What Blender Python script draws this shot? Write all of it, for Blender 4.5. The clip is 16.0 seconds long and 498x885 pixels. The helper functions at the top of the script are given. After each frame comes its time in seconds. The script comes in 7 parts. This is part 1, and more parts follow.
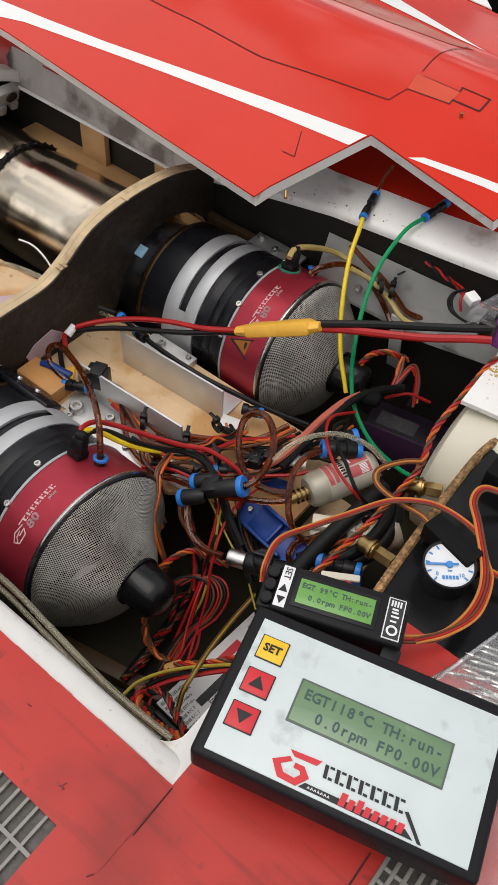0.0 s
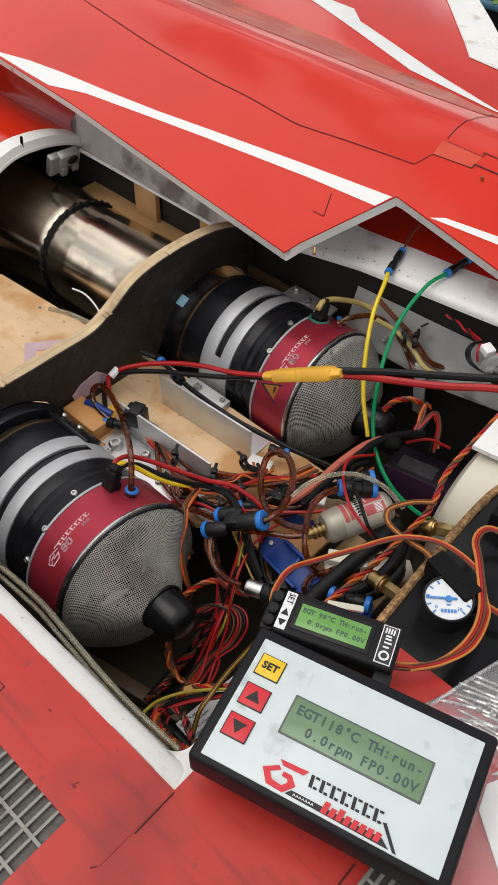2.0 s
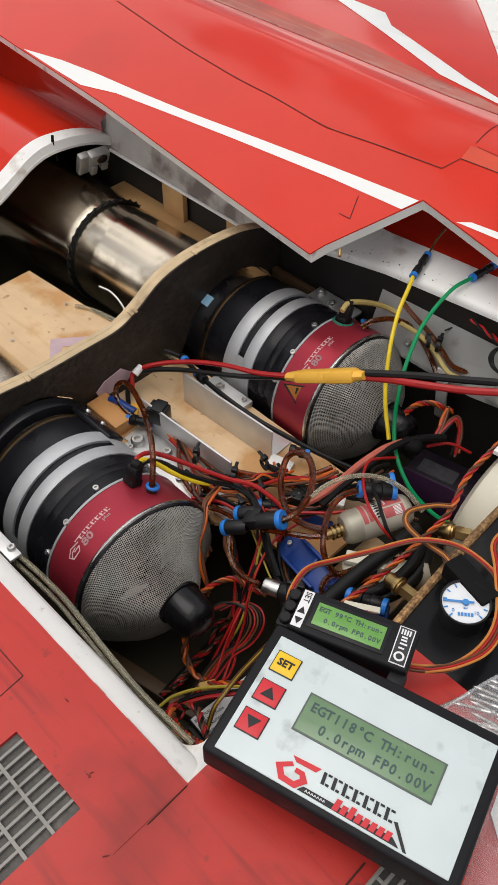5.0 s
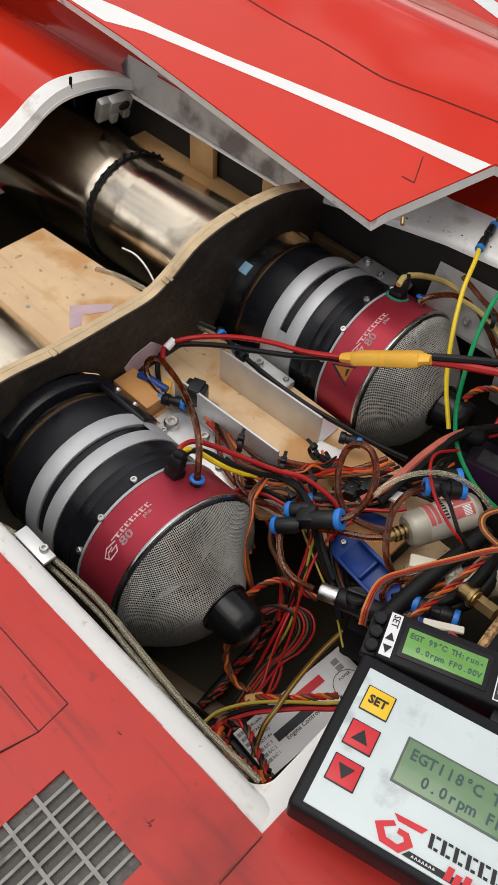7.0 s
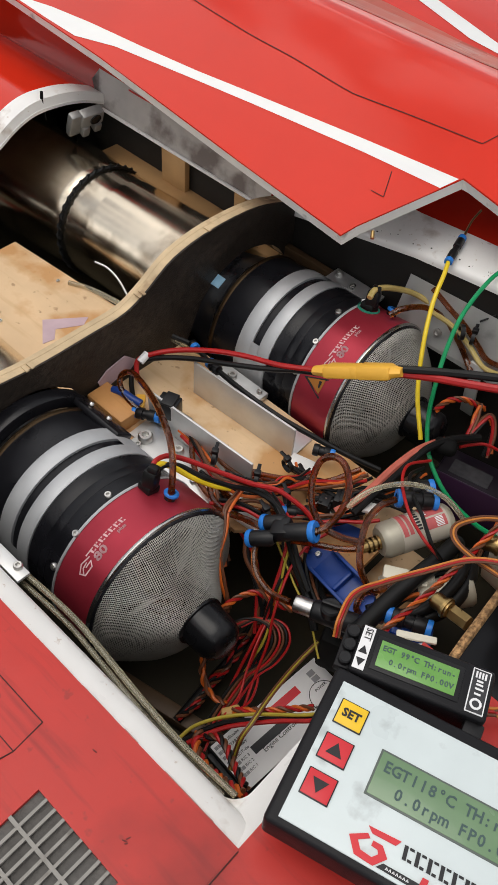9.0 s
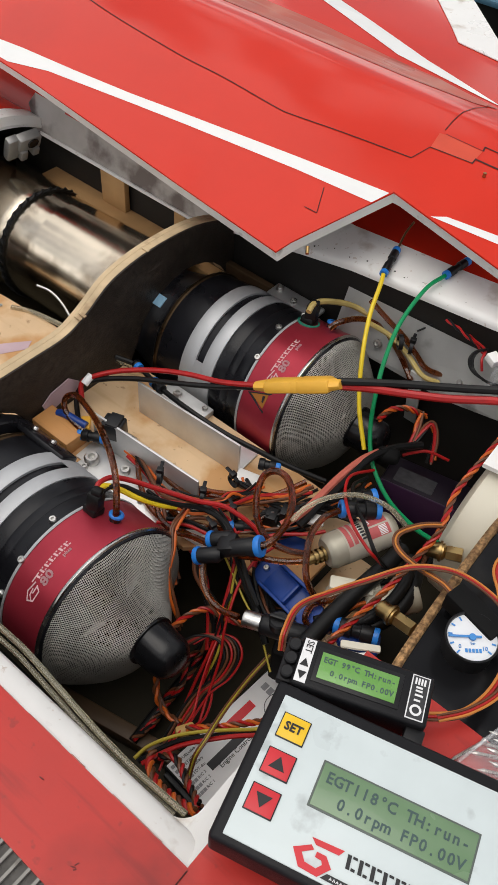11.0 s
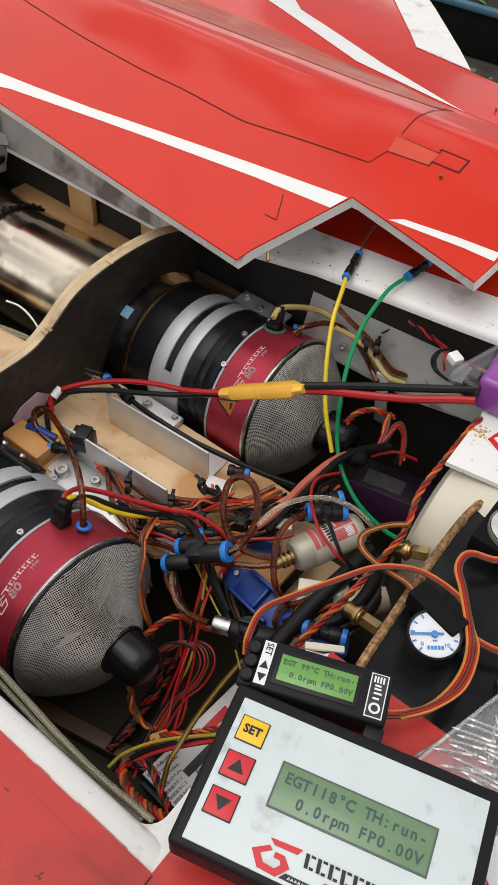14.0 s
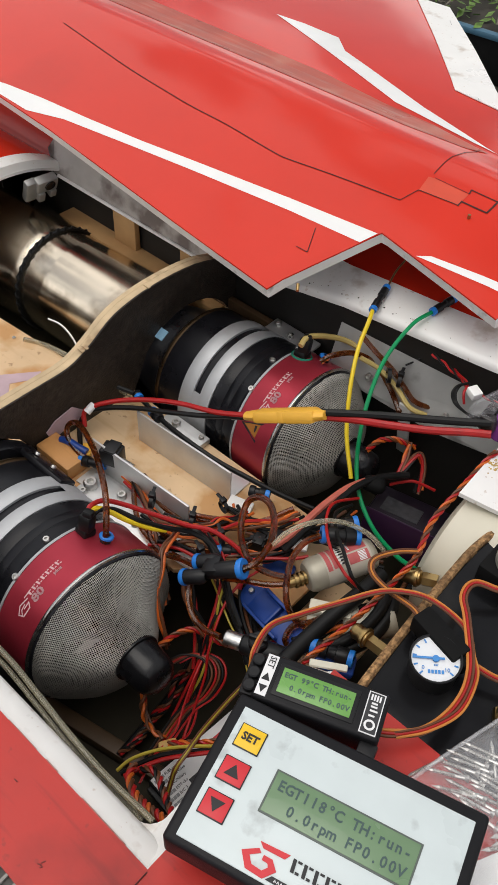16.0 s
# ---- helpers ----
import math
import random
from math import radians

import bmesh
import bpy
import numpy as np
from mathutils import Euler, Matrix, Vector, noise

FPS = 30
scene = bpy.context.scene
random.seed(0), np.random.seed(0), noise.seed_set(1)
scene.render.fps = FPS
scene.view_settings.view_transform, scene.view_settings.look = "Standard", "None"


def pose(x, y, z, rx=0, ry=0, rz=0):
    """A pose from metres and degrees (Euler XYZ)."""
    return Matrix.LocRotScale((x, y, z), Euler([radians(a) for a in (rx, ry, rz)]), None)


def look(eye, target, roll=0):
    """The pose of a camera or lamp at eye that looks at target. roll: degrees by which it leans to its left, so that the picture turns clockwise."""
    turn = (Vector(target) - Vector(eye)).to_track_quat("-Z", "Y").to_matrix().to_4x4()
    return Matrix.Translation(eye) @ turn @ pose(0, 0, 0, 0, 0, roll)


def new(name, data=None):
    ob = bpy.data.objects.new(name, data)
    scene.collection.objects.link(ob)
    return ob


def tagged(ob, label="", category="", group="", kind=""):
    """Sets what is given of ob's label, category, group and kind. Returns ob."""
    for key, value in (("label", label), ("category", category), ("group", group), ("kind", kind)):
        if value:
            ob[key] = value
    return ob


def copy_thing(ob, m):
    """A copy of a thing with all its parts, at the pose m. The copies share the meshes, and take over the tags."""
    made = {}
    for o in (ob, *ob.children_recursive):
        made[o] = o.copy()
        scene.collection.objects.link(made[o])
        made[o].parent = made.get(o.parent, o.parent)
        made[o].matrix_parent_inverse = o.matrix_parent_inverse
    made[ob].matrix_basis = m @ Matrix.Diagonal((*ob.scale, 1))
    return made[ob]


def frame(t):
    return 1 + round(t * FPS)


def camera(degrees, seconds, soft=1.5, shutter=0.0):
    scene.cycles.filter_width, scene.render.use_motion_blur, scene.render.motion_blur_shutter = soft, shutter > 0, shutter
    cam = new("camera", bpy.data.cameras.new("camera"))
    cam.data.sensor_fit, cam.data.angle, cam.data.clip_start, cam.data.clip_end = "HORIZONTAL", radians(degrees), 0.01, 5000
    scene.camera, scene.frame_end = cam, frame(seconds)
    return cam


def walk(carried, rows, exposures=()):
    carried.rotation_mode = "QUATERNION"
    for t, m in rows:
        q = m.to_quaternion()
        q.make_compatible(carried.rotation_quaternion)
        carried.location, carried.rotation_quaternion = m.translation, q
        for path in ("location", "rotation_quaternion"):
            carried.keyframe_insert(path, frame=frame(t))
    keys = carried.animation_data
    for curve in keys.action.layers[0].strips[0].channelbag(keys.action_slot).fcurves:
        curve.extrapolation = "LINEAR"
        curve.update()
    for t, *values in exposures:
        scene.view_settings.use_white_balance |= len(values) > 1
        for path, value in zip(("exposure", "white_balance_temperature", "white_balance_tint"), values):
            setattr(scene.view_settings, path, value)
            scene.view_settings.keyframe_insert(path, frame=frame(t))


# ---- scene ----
cam = camera(33.24, 16.0)
PATH = [
    (0.0, 0.0915, -0.0871, 0.3655, 38.79, -2.81, 39.10),
    (0.5, 0.1218, -0.0833, 0.3728, 38.81, -1.96, 38.77),
    (1.0, 0.1342, -0.0907, 0.3838, 39.83, -1.40, 40.40),
    (1.5, 0.1322, -0.0943, 0.3886, 41.27, -0.99, 42.51),
    (2.0, 0.1273, -0.0919, 0.3888, 41.96, -0.64, 43.10),
    (2.5, 0.1242, -0.0892, 0.3906, 42.31, -0.38, 42.75),
    (3.0, 0.1241, -0.0907, 0.3879, 42.45, -0.16, 42.57),
    (3.5, 0.1277, -0.0894, 0.3860, 42.19, -0.04, 42.37),
    (4.0, 0.1293, -0.0913, 0.3862, 41.94, 0.01, 42.73),
    (4.5, 0.1305, -0.0888, 0.3874, 41.92, -0.10, 43.44),
    (5.0, 0.1300, -0.0945, 0.3899, 42.11, -0.49, 45.11),
    (5.2, 0.1272, -0.1001, 0.3906, 42.15, -0.68, 45.90),
    (7.3, 0.0542, -0.0915, 0.3589, 38.76, -3.13, 44.80),
    (7.5, 0.0525, -0.0923, 0.3612, 38.64, -3.38, 44.77),
    (8.0, 0.0566, -0.0895, 0.3634, 38.87, -3.38, 44.34),
    (8.5, 0.0604, -0.0873, 0.3645, 39.35, -3.31, 43.67),
    (9.0, 0.0615, -0.0893, 0.3653, 39.70, -3.37, 43.47),
    (9.5, 0.0614, -0.0886, 0.3656, 39.91, -3.19, 43.07),
    (10.0, 0.0672, -0.0818, 0.3706, 40.25, -3.22, 41.77),
    (10.2, 0.0701, -0.0807, 0.3725, 40.43, -3.30, 41.24),
    (12.3, 0.0752, -0.0765, 0.3711, 40.67, -3.37, 39.52),
    (12.5, 0.0807, -0.0749, 0.3744, 40.63, -3.18, 39.34),
    (13.0, 0.0884, -0.0711, 0.3769, 41.01, -2.62, 38.81),
    (13.5, 0.0904, -0.0697, 0.3784, 41.27, -2.52, 38.65),
    (14.0, 0.0902, -0.0696, 0.3754, 41.26, -2.23, 38.55),
    (14.5, 0.0899, -0.0702, 0.3757, 41.23, -1.99, 38.51),
    (15.0, 0.0915, -0.0707, 0.3761, 41.42, -1.86, 38.71),
    (15.5, 0.1004, -0.0675, 0.3849, 42.00, -1.82, 39.79),
    (16.0, 0.1081, -0.0730, 0.3888, 42.83, -2.04, 42.45),
]
walk(cam, [(t, pose(*row)) for t, *row in PATH])

# ---- light ----
world = bpy.data.worlds.new("sky")
scene.world = world
world.use_nodes = True
wn = world.node_tree
sky = wn.nodes.new("ShaderNodeTexSky")
sky.sky_type = "NISHITA"
sky.sun_disc = False
sky.sun_elevation = radians(74)
sky.sun_rotation = radians(222)
sky.air_density, sky.dust_density, sky.ozone_density = 1.0, 4.0, 1.0
# broken overcast: soft cloud banks over the whole sky
wtc = wn.nodes.new("ShaderNodeTexCoord")
cloud = wn.nodes.new("ShaderNodeTexNoise")
cloud.inputs["Scale"].default_value, cloud.inputs["Detail"].default_value = 4.6, 7.0
wn.links.new(wtc.outputs["Generated"], cloud.inputs["Vector"])
span = wn.nodes.new("ShaderNodeMapRange")
span.inputs["From Min"].default_value, span.inputs["From Max"].default_value = 0.47, 0.54
wn.links.new(cloud.outputs["Fac"], span.inputs["Value"])
veil = wn.nodes.new("ShaderNodeMix")
veil.data_type = "RGBA"
veil.inputs["A"].default_value = (3.2, 3.2, 3.25, 1)
veil.inputs["B"].default_value = (11.4, 11.1, 10.7, 1)
wn.links.new(span.outputs["Result"], veil.inputs["Factor"])
over = wn.nodes.new("ShaderNodeMix")
over.data_type = "RGBA"
over.inputs["Factor"].default_value = 0.72
wn.links.new(sky.outputs["Color"], over.inputs["A"])
wn.links.new(veil.outputs["Result"], over.inputs["B"])
wn.links.new(over.outputs["Result"], wn.nodes["Background"].inputs["Color"])
wn.nodes["Background"].inputs["Strength"].default_value = 0.117
sun_data = bpy.data.lights.new("sun", "SUN")
sun_data.energy, sun_data.angle, sun_data.color = 1.0, radians(50), (1.0, 0.97, 0.92)
sun = new("sun", sun_data)
sun.matrix_world = look((-0.55, -0.35, 3.0), (-0.1, 0.15, 0.0))
scene.view_settings.exposure = 0.08

# ---- materials ----
MATS = {}


def mat(name, colour, rough=0.5, metal=0.0, vary=0.08, scale=60.0, bump=0.0, bump_scale=400.0, coat=0.0,
        stain=None, stain_scale=9.0, stain_at=0.62, alpha=1.0, trans=0.0, ior=1.45, fleck=None, spec=0.5, streak=None):
    """A procedural surface: base colour with grain and blotches, relief, and stains of another colour."""
    if name in MATS:
        return MATS[name]
    m = bpy.data.materials.new(name)
    m.use_nodes = True
    nt, b = m.node_tree, m.node_tree.nodes["Principled BSDF"]
    link = nt.links.new
    tc = nt.nodes.new("ShaderNodeTexCoord")
    b.inputs["Roughness"].default_value = rough
    b.inputs["Metallic"].default_value = metal
    b.inputs["IOR"].default_value = ior
    b.inputs["Specular IOR Level"].default_value = spec
    b.inputs["Coat Weight"].default_value = coat
    b.inputs["Coat Roughness"].default_value = 0.06
    b.inputs["Transmission Weight"].default_value = trans
    b.inputs["Alpha"].default_value = alpha

    def tex(s, detail=4.0):
        n = nt.nodes.new("ShaderNodeTexNoise")
        n.inputs["Scale"].default_value, n.inputs["Detail"].default_value = s, detail
        link(tc.outputs["Object"], n.inputs["Vector"])
        return n.outputs["Fac"]

    def ramp(fac, a, c, va, vc):
        r = nt.nodes.new("ShaderNodeMapRange")
        r.inputs["From Min"].default_value, r.inputs["From Max"].default_value = a, c
        r.inputs["To Min"].default_value, r.inputs["To Max"].default_value = va, vc
        link(fac, r.inputs["Value"])
        return r.outputs["Result"]

    def mix(fac, a, c):
        n = nt.nodes.new("ShaderNodeMix")
        n.data_type = "RGBA"
        link(fac, n.inputs["Factor"])
        for value, socket in ((a, n.inputs["A"]), (c, n.inputs["B"])):
            if isinstance(value, tuple):
                socket.default_value = (*value, 1)
            else:
                link(value, socket)
        return n.outputs["Result"]

    lo = tuple(max(0.0, c * (1 - vary)) for c in colour)
    hi = tuple(min(1.0, c * (1 + vary)) for c in colour)
    out = mix(ramp(tex(scale), 0.3, 0.7, 0, 1), lo, hi)
    out = mix(ramp(tex(scale * 0.12, 2.0), 0.35, 0.65, 0, 0.6), out, lo)
    if stain:
        out = mix(ramp(tex(stain_scale, 6.0), stain_at, stain_at + 0.12, 0, 0.85), out, stain)
    if streak:
        mp = nt.nodes.new("ShaderNodeMapping")
        mp.inputs["Scale"].default_value = (9, 70, 9)
        mp.inputs["Rotation"].default_value = (0, 0, 0.12)
        link(tc.outputs["Object"], mp.inputs["Vector"])
        n = nt.nodes.new("ShaderNodeTexNoise")
        n.inputs["Scale"].default_value, n.inputs["Detail"].default_value = 1.0, 5.0
        link(mp.outputs["Vector"], n.inputs["Vector"])
        out = mix(ramp(n.outputs["Fac"], 0.54, 0.70, 0, 0.55), out, streak)
        mp.inputs["Scale"].default_value = (14, 150, 14)
    if fleck:
        out = mix(ramp(tex(scale * 6, 3.0), 0.66, 0.72, 0, 0.8), out, fleck)
    link(out, b.inputs["Base Color"])
    link(ramp(tex(scale * 0.5), 0.3, 0.7, max(0, rough - 0.07), min(1, rough + 0.09)), b.inputs["Roughness"])
    if bump:
        n = nt.nodes.new("ShaderNodeBump")
        n.inputs["Strength"].default_value, n.inputs["Distance"].default_value = bump, 0.0006
        link(tex(bump_scale), n.inputs["Height"])
        link(n.outputs["Normal"], b.inputs["Normal"])
    MATS[name] = m
    return m


RED = mat("red_paint", (0.64, 0.030, 0.012), 0.10, vary=0.06, scale=14, coat=0.38, spec=0.20, bump=0.5, bump_scale=16, stain=(0.52, 0.026, 0.011), stain_scale=5)
RED_WORN = mat("worn_red_paint", (0.50, 0.034, 0.026), 0.42, vary=0.10, scale=22, coat=0.06, spec=0.36, bump=0.2, bump_scale=110,
               stain=(0.27, 0.024, 0.020), stain_scale=11, stain_at=0.545, fleck=(0.30, 0.03, 0.025), streak=(0.20, 0.020, 0.018))
WHITE = mat("white_paint", (0.84, 0.83, 0.80), 0.32, vary=0.05, scale=40, stain=(0.50, 0.43, 0.36), stain_scale=38, stain_at=0.62, fleck=(0.60, 0.52, 0.45))
PRIMER = mat("grey_primer", (0.60, 0.60, 0.58), 0.5, vary=0.12, scale=45, stain=(0.2, 0.19, 0.18), stain_scale=30)
EDGE = mat("hatch_edge_grey", (0.74, 0.73, 0.70), 0.55, vary=0.12, scale=60, stain=(0.25, 0.24, 0.22), stain_scale=60)
STRIPE = mat("white_stripe_paint", (0.82, 0.82, 0.80), 0.18, vary=0.03, coat=0.5)
DARK_SEAM = mat("seam_black", (0.02, 0.012, 0.01), 0.7)
SEAM_RED = mat("seam_dark_red", (0.045, 0.010, 0.008), 0.7)
# bay shell and floor: base colours darkened to stand in for deep shade
INNER = mat("shade_dark_shell", (0.015, 0.013, 0.011), 0.6, vary=0.3, scale=25, stain=(0.06, 0.05, 0.035), stain_scale=12, bump=0.3, bump_scale=120)
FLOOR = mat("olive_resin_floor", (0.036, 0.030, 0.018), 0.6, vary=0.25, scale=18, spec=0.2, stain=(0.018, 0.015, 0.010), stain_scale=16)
PLY = mat("birch_plywood", (0.74, 0.52, 0.305), 0.5, vary=0.16, scale=26, bump=0.2, bump_scale=200, stain=(0.52, 0.26, 0.085), stain_scale=21, stain_at=0.47, fleck=(0.35, 0.2, 0.1), streak=(0.56, 0.36, 0.18))
PLY_EDGE = mat("plywood_edge", (0.60, 0.45, 0.27), 0.65, vary=0.2, scale=90, bump=0.4, bump_scale=500, stain=(0.33, 0.22, 0.12), stain_scale=60)
CARBON = mat("carbon_face", (0.036, 0.028, 0.022), 0.45, vary=0.6, scale=260, bump=1.0, bump_scale=900, stain=(0.066, 0.050, 0.036), stain_scale=25, spec=0.3)
ALU = mat("raw_aluminium", (0.66, 0.66, 0.65), 0.46, metal=0.7, vary=0.08, scale=80, bump=0.06, bump_scale=900)
ALU_BAND = mat("machined_aluminium", (0.50, 0.51, 0.52), 0.60, metal=0.55, vary=0.05, scale=120, bump=0.05, bump_scale=1500)
ANOD = mat("black_anodised", (0.008, 0.008, 0.010), 0.28, vary=0.3, scale=60, bump=0.05, bump_scale=800, spec=0.32)
ANOD_RED = mat("red_anodised", (0.38, 0.030, 0.050), 0.38, metal=0.55, vary=0.10, scale=40, bump=0.08, bump_scale=900, stain=(0.25, 0.03, 0.045), stain_scale=12)
ENGRAVE = mat("engraved_grey", (0.66, 0.40, 0.42), 0.5, vary=0.2, scale=300)
STEEL = mat("steel_wire", (0.43, 0.415, 0.375), 0.45, metal=0.7, vary=0.2, scale=60)
SCREW = mat("zinc_screw", (0.66, 0.65, 0.62), 0.3, metal=1.0, vary=0.2, scale=300)
PIPE = mat("heated_stainless", (0.82, 0.72, 0.57), 0.17, metal=1.0, vary=0.16, scale=16, bump=0.05, bump_scale=120, stain=(0.26, 0.19, 0.12), stain_scale=17, stain_at=0.56)
BRASS = mat("brass", (0.42, 0.29, 0.12), 0.32, metal=1.0, vary=0.2, scale=120, stain=(0.3, 0.2, 0.08), stain_scale=90)
BLACK = mat("black_plastic", (0.010, 0.010, 0.011), 0.36, vary=0.2, scale=90, bump=0.08, bump_scale=900, spec=0.35)
RUBBER = mat("black_insulation", (0.008, 0.008, 0.008), 0.40, vary=0.25, scale=120, spec=0.28)
CASE = mat("black_abs_case", (0.010, 0.010, 0.0115), 0.42, vary=0.15, scale=120, bump=0.25, bump_scale=1600, spec=0.22)
BLUE = mat("blue_plastic", (0.02, 0.19, 0.62), 0.35, vary=0.12, scale=120)
BLUE_DARK = mat("blue_pu_plastic", (0.008, 0.045, 0.24), 0.4, vary=0.25, scale=60)
FOIL = mat("faceplate_foil", (0.62, 0.69, 0.69), 0.34, vary=0.04, scale=50, stain=(0.42, 0.46, 0.46), stain_scale=70, stain_at=0.60)
LCD = mat("lcd_green_grey", (0.15, 0.25, 0.132), 0.25, vary=0.10, scale=25, coat=0.4)
LCD_LIT = mat("lcd_green_lit", (0.14, 0.34, 0.07), 0.25, vary=0.05, scale=40, coat=0.4)
LCD_INK = mat("lcd_ink", (0.050, 0.092, 0.085), 0.4)
INK = mat("black_print", (0.012, 0.012, 0.014), 0.4)
PRINT_RED = mat("red_print", (0.62, 0.03, 0.04), 0.4)
PRINT_YELLOW = mat("yellow_print", (0.86, 0.54, 0.02), 0.4)
PRINT_BLUE = mat("blue_print", (0.05, 0.25, 0.62), 0.4)
PRINT_WHITE = mat("white_print", (0.8, 0.8, 0.8), 0.4)
PRINT_GREY = mat("grey_print", (0.30, 0.30, 0.31), 0.5)
LABEL = mat("silver_label", (0.80, 0.80, 0.80), 0.4, metal=0.0, vary=0.05, scale=60)
W_RED = mat("red_insulation", (0.40, 0.010, 0.010), 0.36, vary=0.15, scale=120)
W_ORANGE = mat("orange_insulation", (0.58, 0.115, 0.014), 0.4, vary=0.12, scale=120)
W_AMBER = mat("amber_ribbon_insulation", (0.56, 0.20, 0.035), 0.4, vary=0.12, scale=120)
W_BROWN = mat("brown_insulation", (0.13, 0.045, 0.018), 0.4, vary=0.2, scale=120)
W_YELLOW = mat("yellow_insulation", (0.80, 0.58, 0.02), 0.35, vary=0.08, scale=120)
W_GREEN = mat("green_insulation", (0.0, 0.27, 0.09), 0.35, vary=0.1, scale=120)
W_OLIVE = mat("olive_yellow_insulation", (0.40, 0.31, 0.03), 0.4, vary=0.15, scale=120)
SALMON = mat("faded_red_insulation", (0.52, 0.13, 0.09), 0.55, vary=0.15, scale=120)
TUBE_AMBER = mat("amber_tube", (0.30, 0.075, 0.014), 0.03, vary=0.12, scale=40, spec=0.5, trans=0.9, ior=1.45)
TUBE_CLEAR = mat("clear_tube", (0.74, 0.68, 0.50), 0.12, vary=0.15, scale=40, coat=0.3, trans=0.8, ior=1.35)
TUBE_RIM = mat("grubby_clear_tube", (0.42, 0.38, 0.25), 0.12, vary=0.2, scale=40, coat=0.3, trans=0.75, ior=1.38)
TUBE_FUEL = mat("yellowed_tube", (0.50, 0.38, 0.13), 0.25, vary=0.2, scale=40, coat=0.4)
XT = mat("amber_nylon", (0.80, 0.43, 0.050), 0.42, vary=0.06, scale=60)
CREAM = mat("cream_moulding", (0.66, 0.62, 0.50), 0.45, vary=0.08, scale=20, stain=(0.5, 0.45, 0.33), stain_scale=15)
CORK = mat("rusty_ply_edge", (0.40, 0.23, 0.10), 0.9, vary=0.7, scale=420, bump=1.0, bump_scale=700, fleck=(0.05, 0.03, 0.018), stain=(0.12, 0.06, 0.025), stain_scale=330, stain_at=0.50)
MATTE = mat("satin_black_board", (0.009, 0.009, 0.010), 0.20, vary=0.4, scale=22, bump=0.35, bump_scale=40, spec=0.28, stain=(0.018, 0.017, 0.016), stain_scale=28, stain_at=0.55)
BLOCK = mat("orange_stained_block", (0.62, 0.30, 0.10), 0.55, vary=0.2, scale=26, bump=0.3, bump_scale=260, streak=(0.36, 0.16, 0.05))
DULL = mat("dull_black", (0.007, 0.007, 0.007), 0.7, vary=0.3, scale=60, spec=0.15)
WOOD = mat("pine_wood", (0.46, 0.27, 0.115), 0.6, vary=0.2, scale=30, bump=0.3, bump_scale=260)
PURPLE = mat("purple_shrink_wrap", (0.28, 0.068, 0.34), 0.25, vary=0.12, scale=30, coat=0.4)
VELCRO = mat("black_velcro", (0.012, 0.012, 0.012), 0.95, vary=0.4, scale=500, bump=1.0, bump_scale=1500)
FILM = mat("clear_bag_film", (0.88, 0.88, 0.90), 0.10, vary=0.03, alpha=0.22, bump=0.7, bump_scale=60, spec=0.9)
PAPER = mat("white_paper", (0.80, 0.80, 0.79), 0.6, vary=0.03, scale=20)
LILAC = mat("lilac_tape", (0.52, 0.38, 0.42), 0.6, vary=0.15, scale=40)
GAUGE = mat("gauge_face", (0.78, 0.80, 0.82), 0.35, vary=0.03)
GOLD = mat("heat_tinted_ring", (0.10, 0.064, 0.034), 0.3, metal=0.9, vary=0.2, scale=60)
PUMP = mat("pump_nickel", (0.42, 0.39, 0.31), 0.45, metal=0.3, vary=0.15, scale=60, stain=(0.28, 0.23, 0.15), stain_scale=40, stain_at=0.55)
SOIL = mat("dark_ground", (0.05, 0.045, 0.036), 0.9, vary=0.5, scale=14, bump=1.0, bump_scale=30)
VENT_FLOOR = mat("grey_vent_gauze", (0.095, 0.088, 0.08), 0.5, vary=0.3, scale=300, bump=0.6, bump_scale=900, stain=(0.05, 0.045, 0.04), stain_scale=26, stain_at=0.50)
VENT = mat("grubby_vent_grey", (0.29, 0.275, 0.25), 0.5, vary=0.2, scale=60, stain=(0.10, 0.085, 0.07), stain_scale=60, stain_at=0.55)
MIRROR_FIX = mat("grey_cast_bracket", (0.34, 0.34, 0.33), 0.45, metal=0.6, vary=0.2, scale=60)

# ---- mesh tools ----


def link_bm(name, bm, material, smooth=True):
    me = bpy.data.meshes.new(name)
    bmesh.ops.recalc_face_normals(bm, faces=bm.faces)
    bm.to_mesh(me)
    bm.free()
    for p in me.polygons:
        p.use_smooth = smooth
    me.materials.append(material)
    ob = new(name, me)
    if smooth:
        me.set_sharp_from_angle(angle=radians(38))
    return ob


def part(name, bm, material, parent, label="", smooth=True):
    ob = link_bm(name, bm, material, smooth)
    ob.parent = parent
    if label:
        ob["label"] = label
    return ob


def thing(name, m, label, category, group="", kind=""):
    ob = new(name)
    ob.empty_display_size = 0.01
    ob.matrix_world = m
    return tagged(ob, label, category, group, kind)


def solo(name, bm, material, label, category, group="", kind="", m=None, smooth=True):
    ob = link_bm(name, bm, material, smooth)
    if m is not None:
        ob.matrix_world = m
    return tagged(ob, label, category, group, kind)


def box(size, at=(0, 0, 0), bevel=0.0, seg=2, turn=0.0, bm=None):
    """A box with rounded edges, of that size and centre."""
    b = bmesh.new()
    bmesh.ops.create_cube(b, size=1.0)
    bmesh.ops.scale(b, vec=size, verts=b.verts)
    if bevel:
        bmesh.ops.bevel(b, geom=list(b.edges), offset=bevel, segments=seg, profile=0.5, affect="EDGES")
    bmesh.ops.transform(b, matrix=Matrix.Translation(at) @ Matrix.Rotation(radians(turn), 4, "Z"), verts=b.verts)
    return join(bm, b)


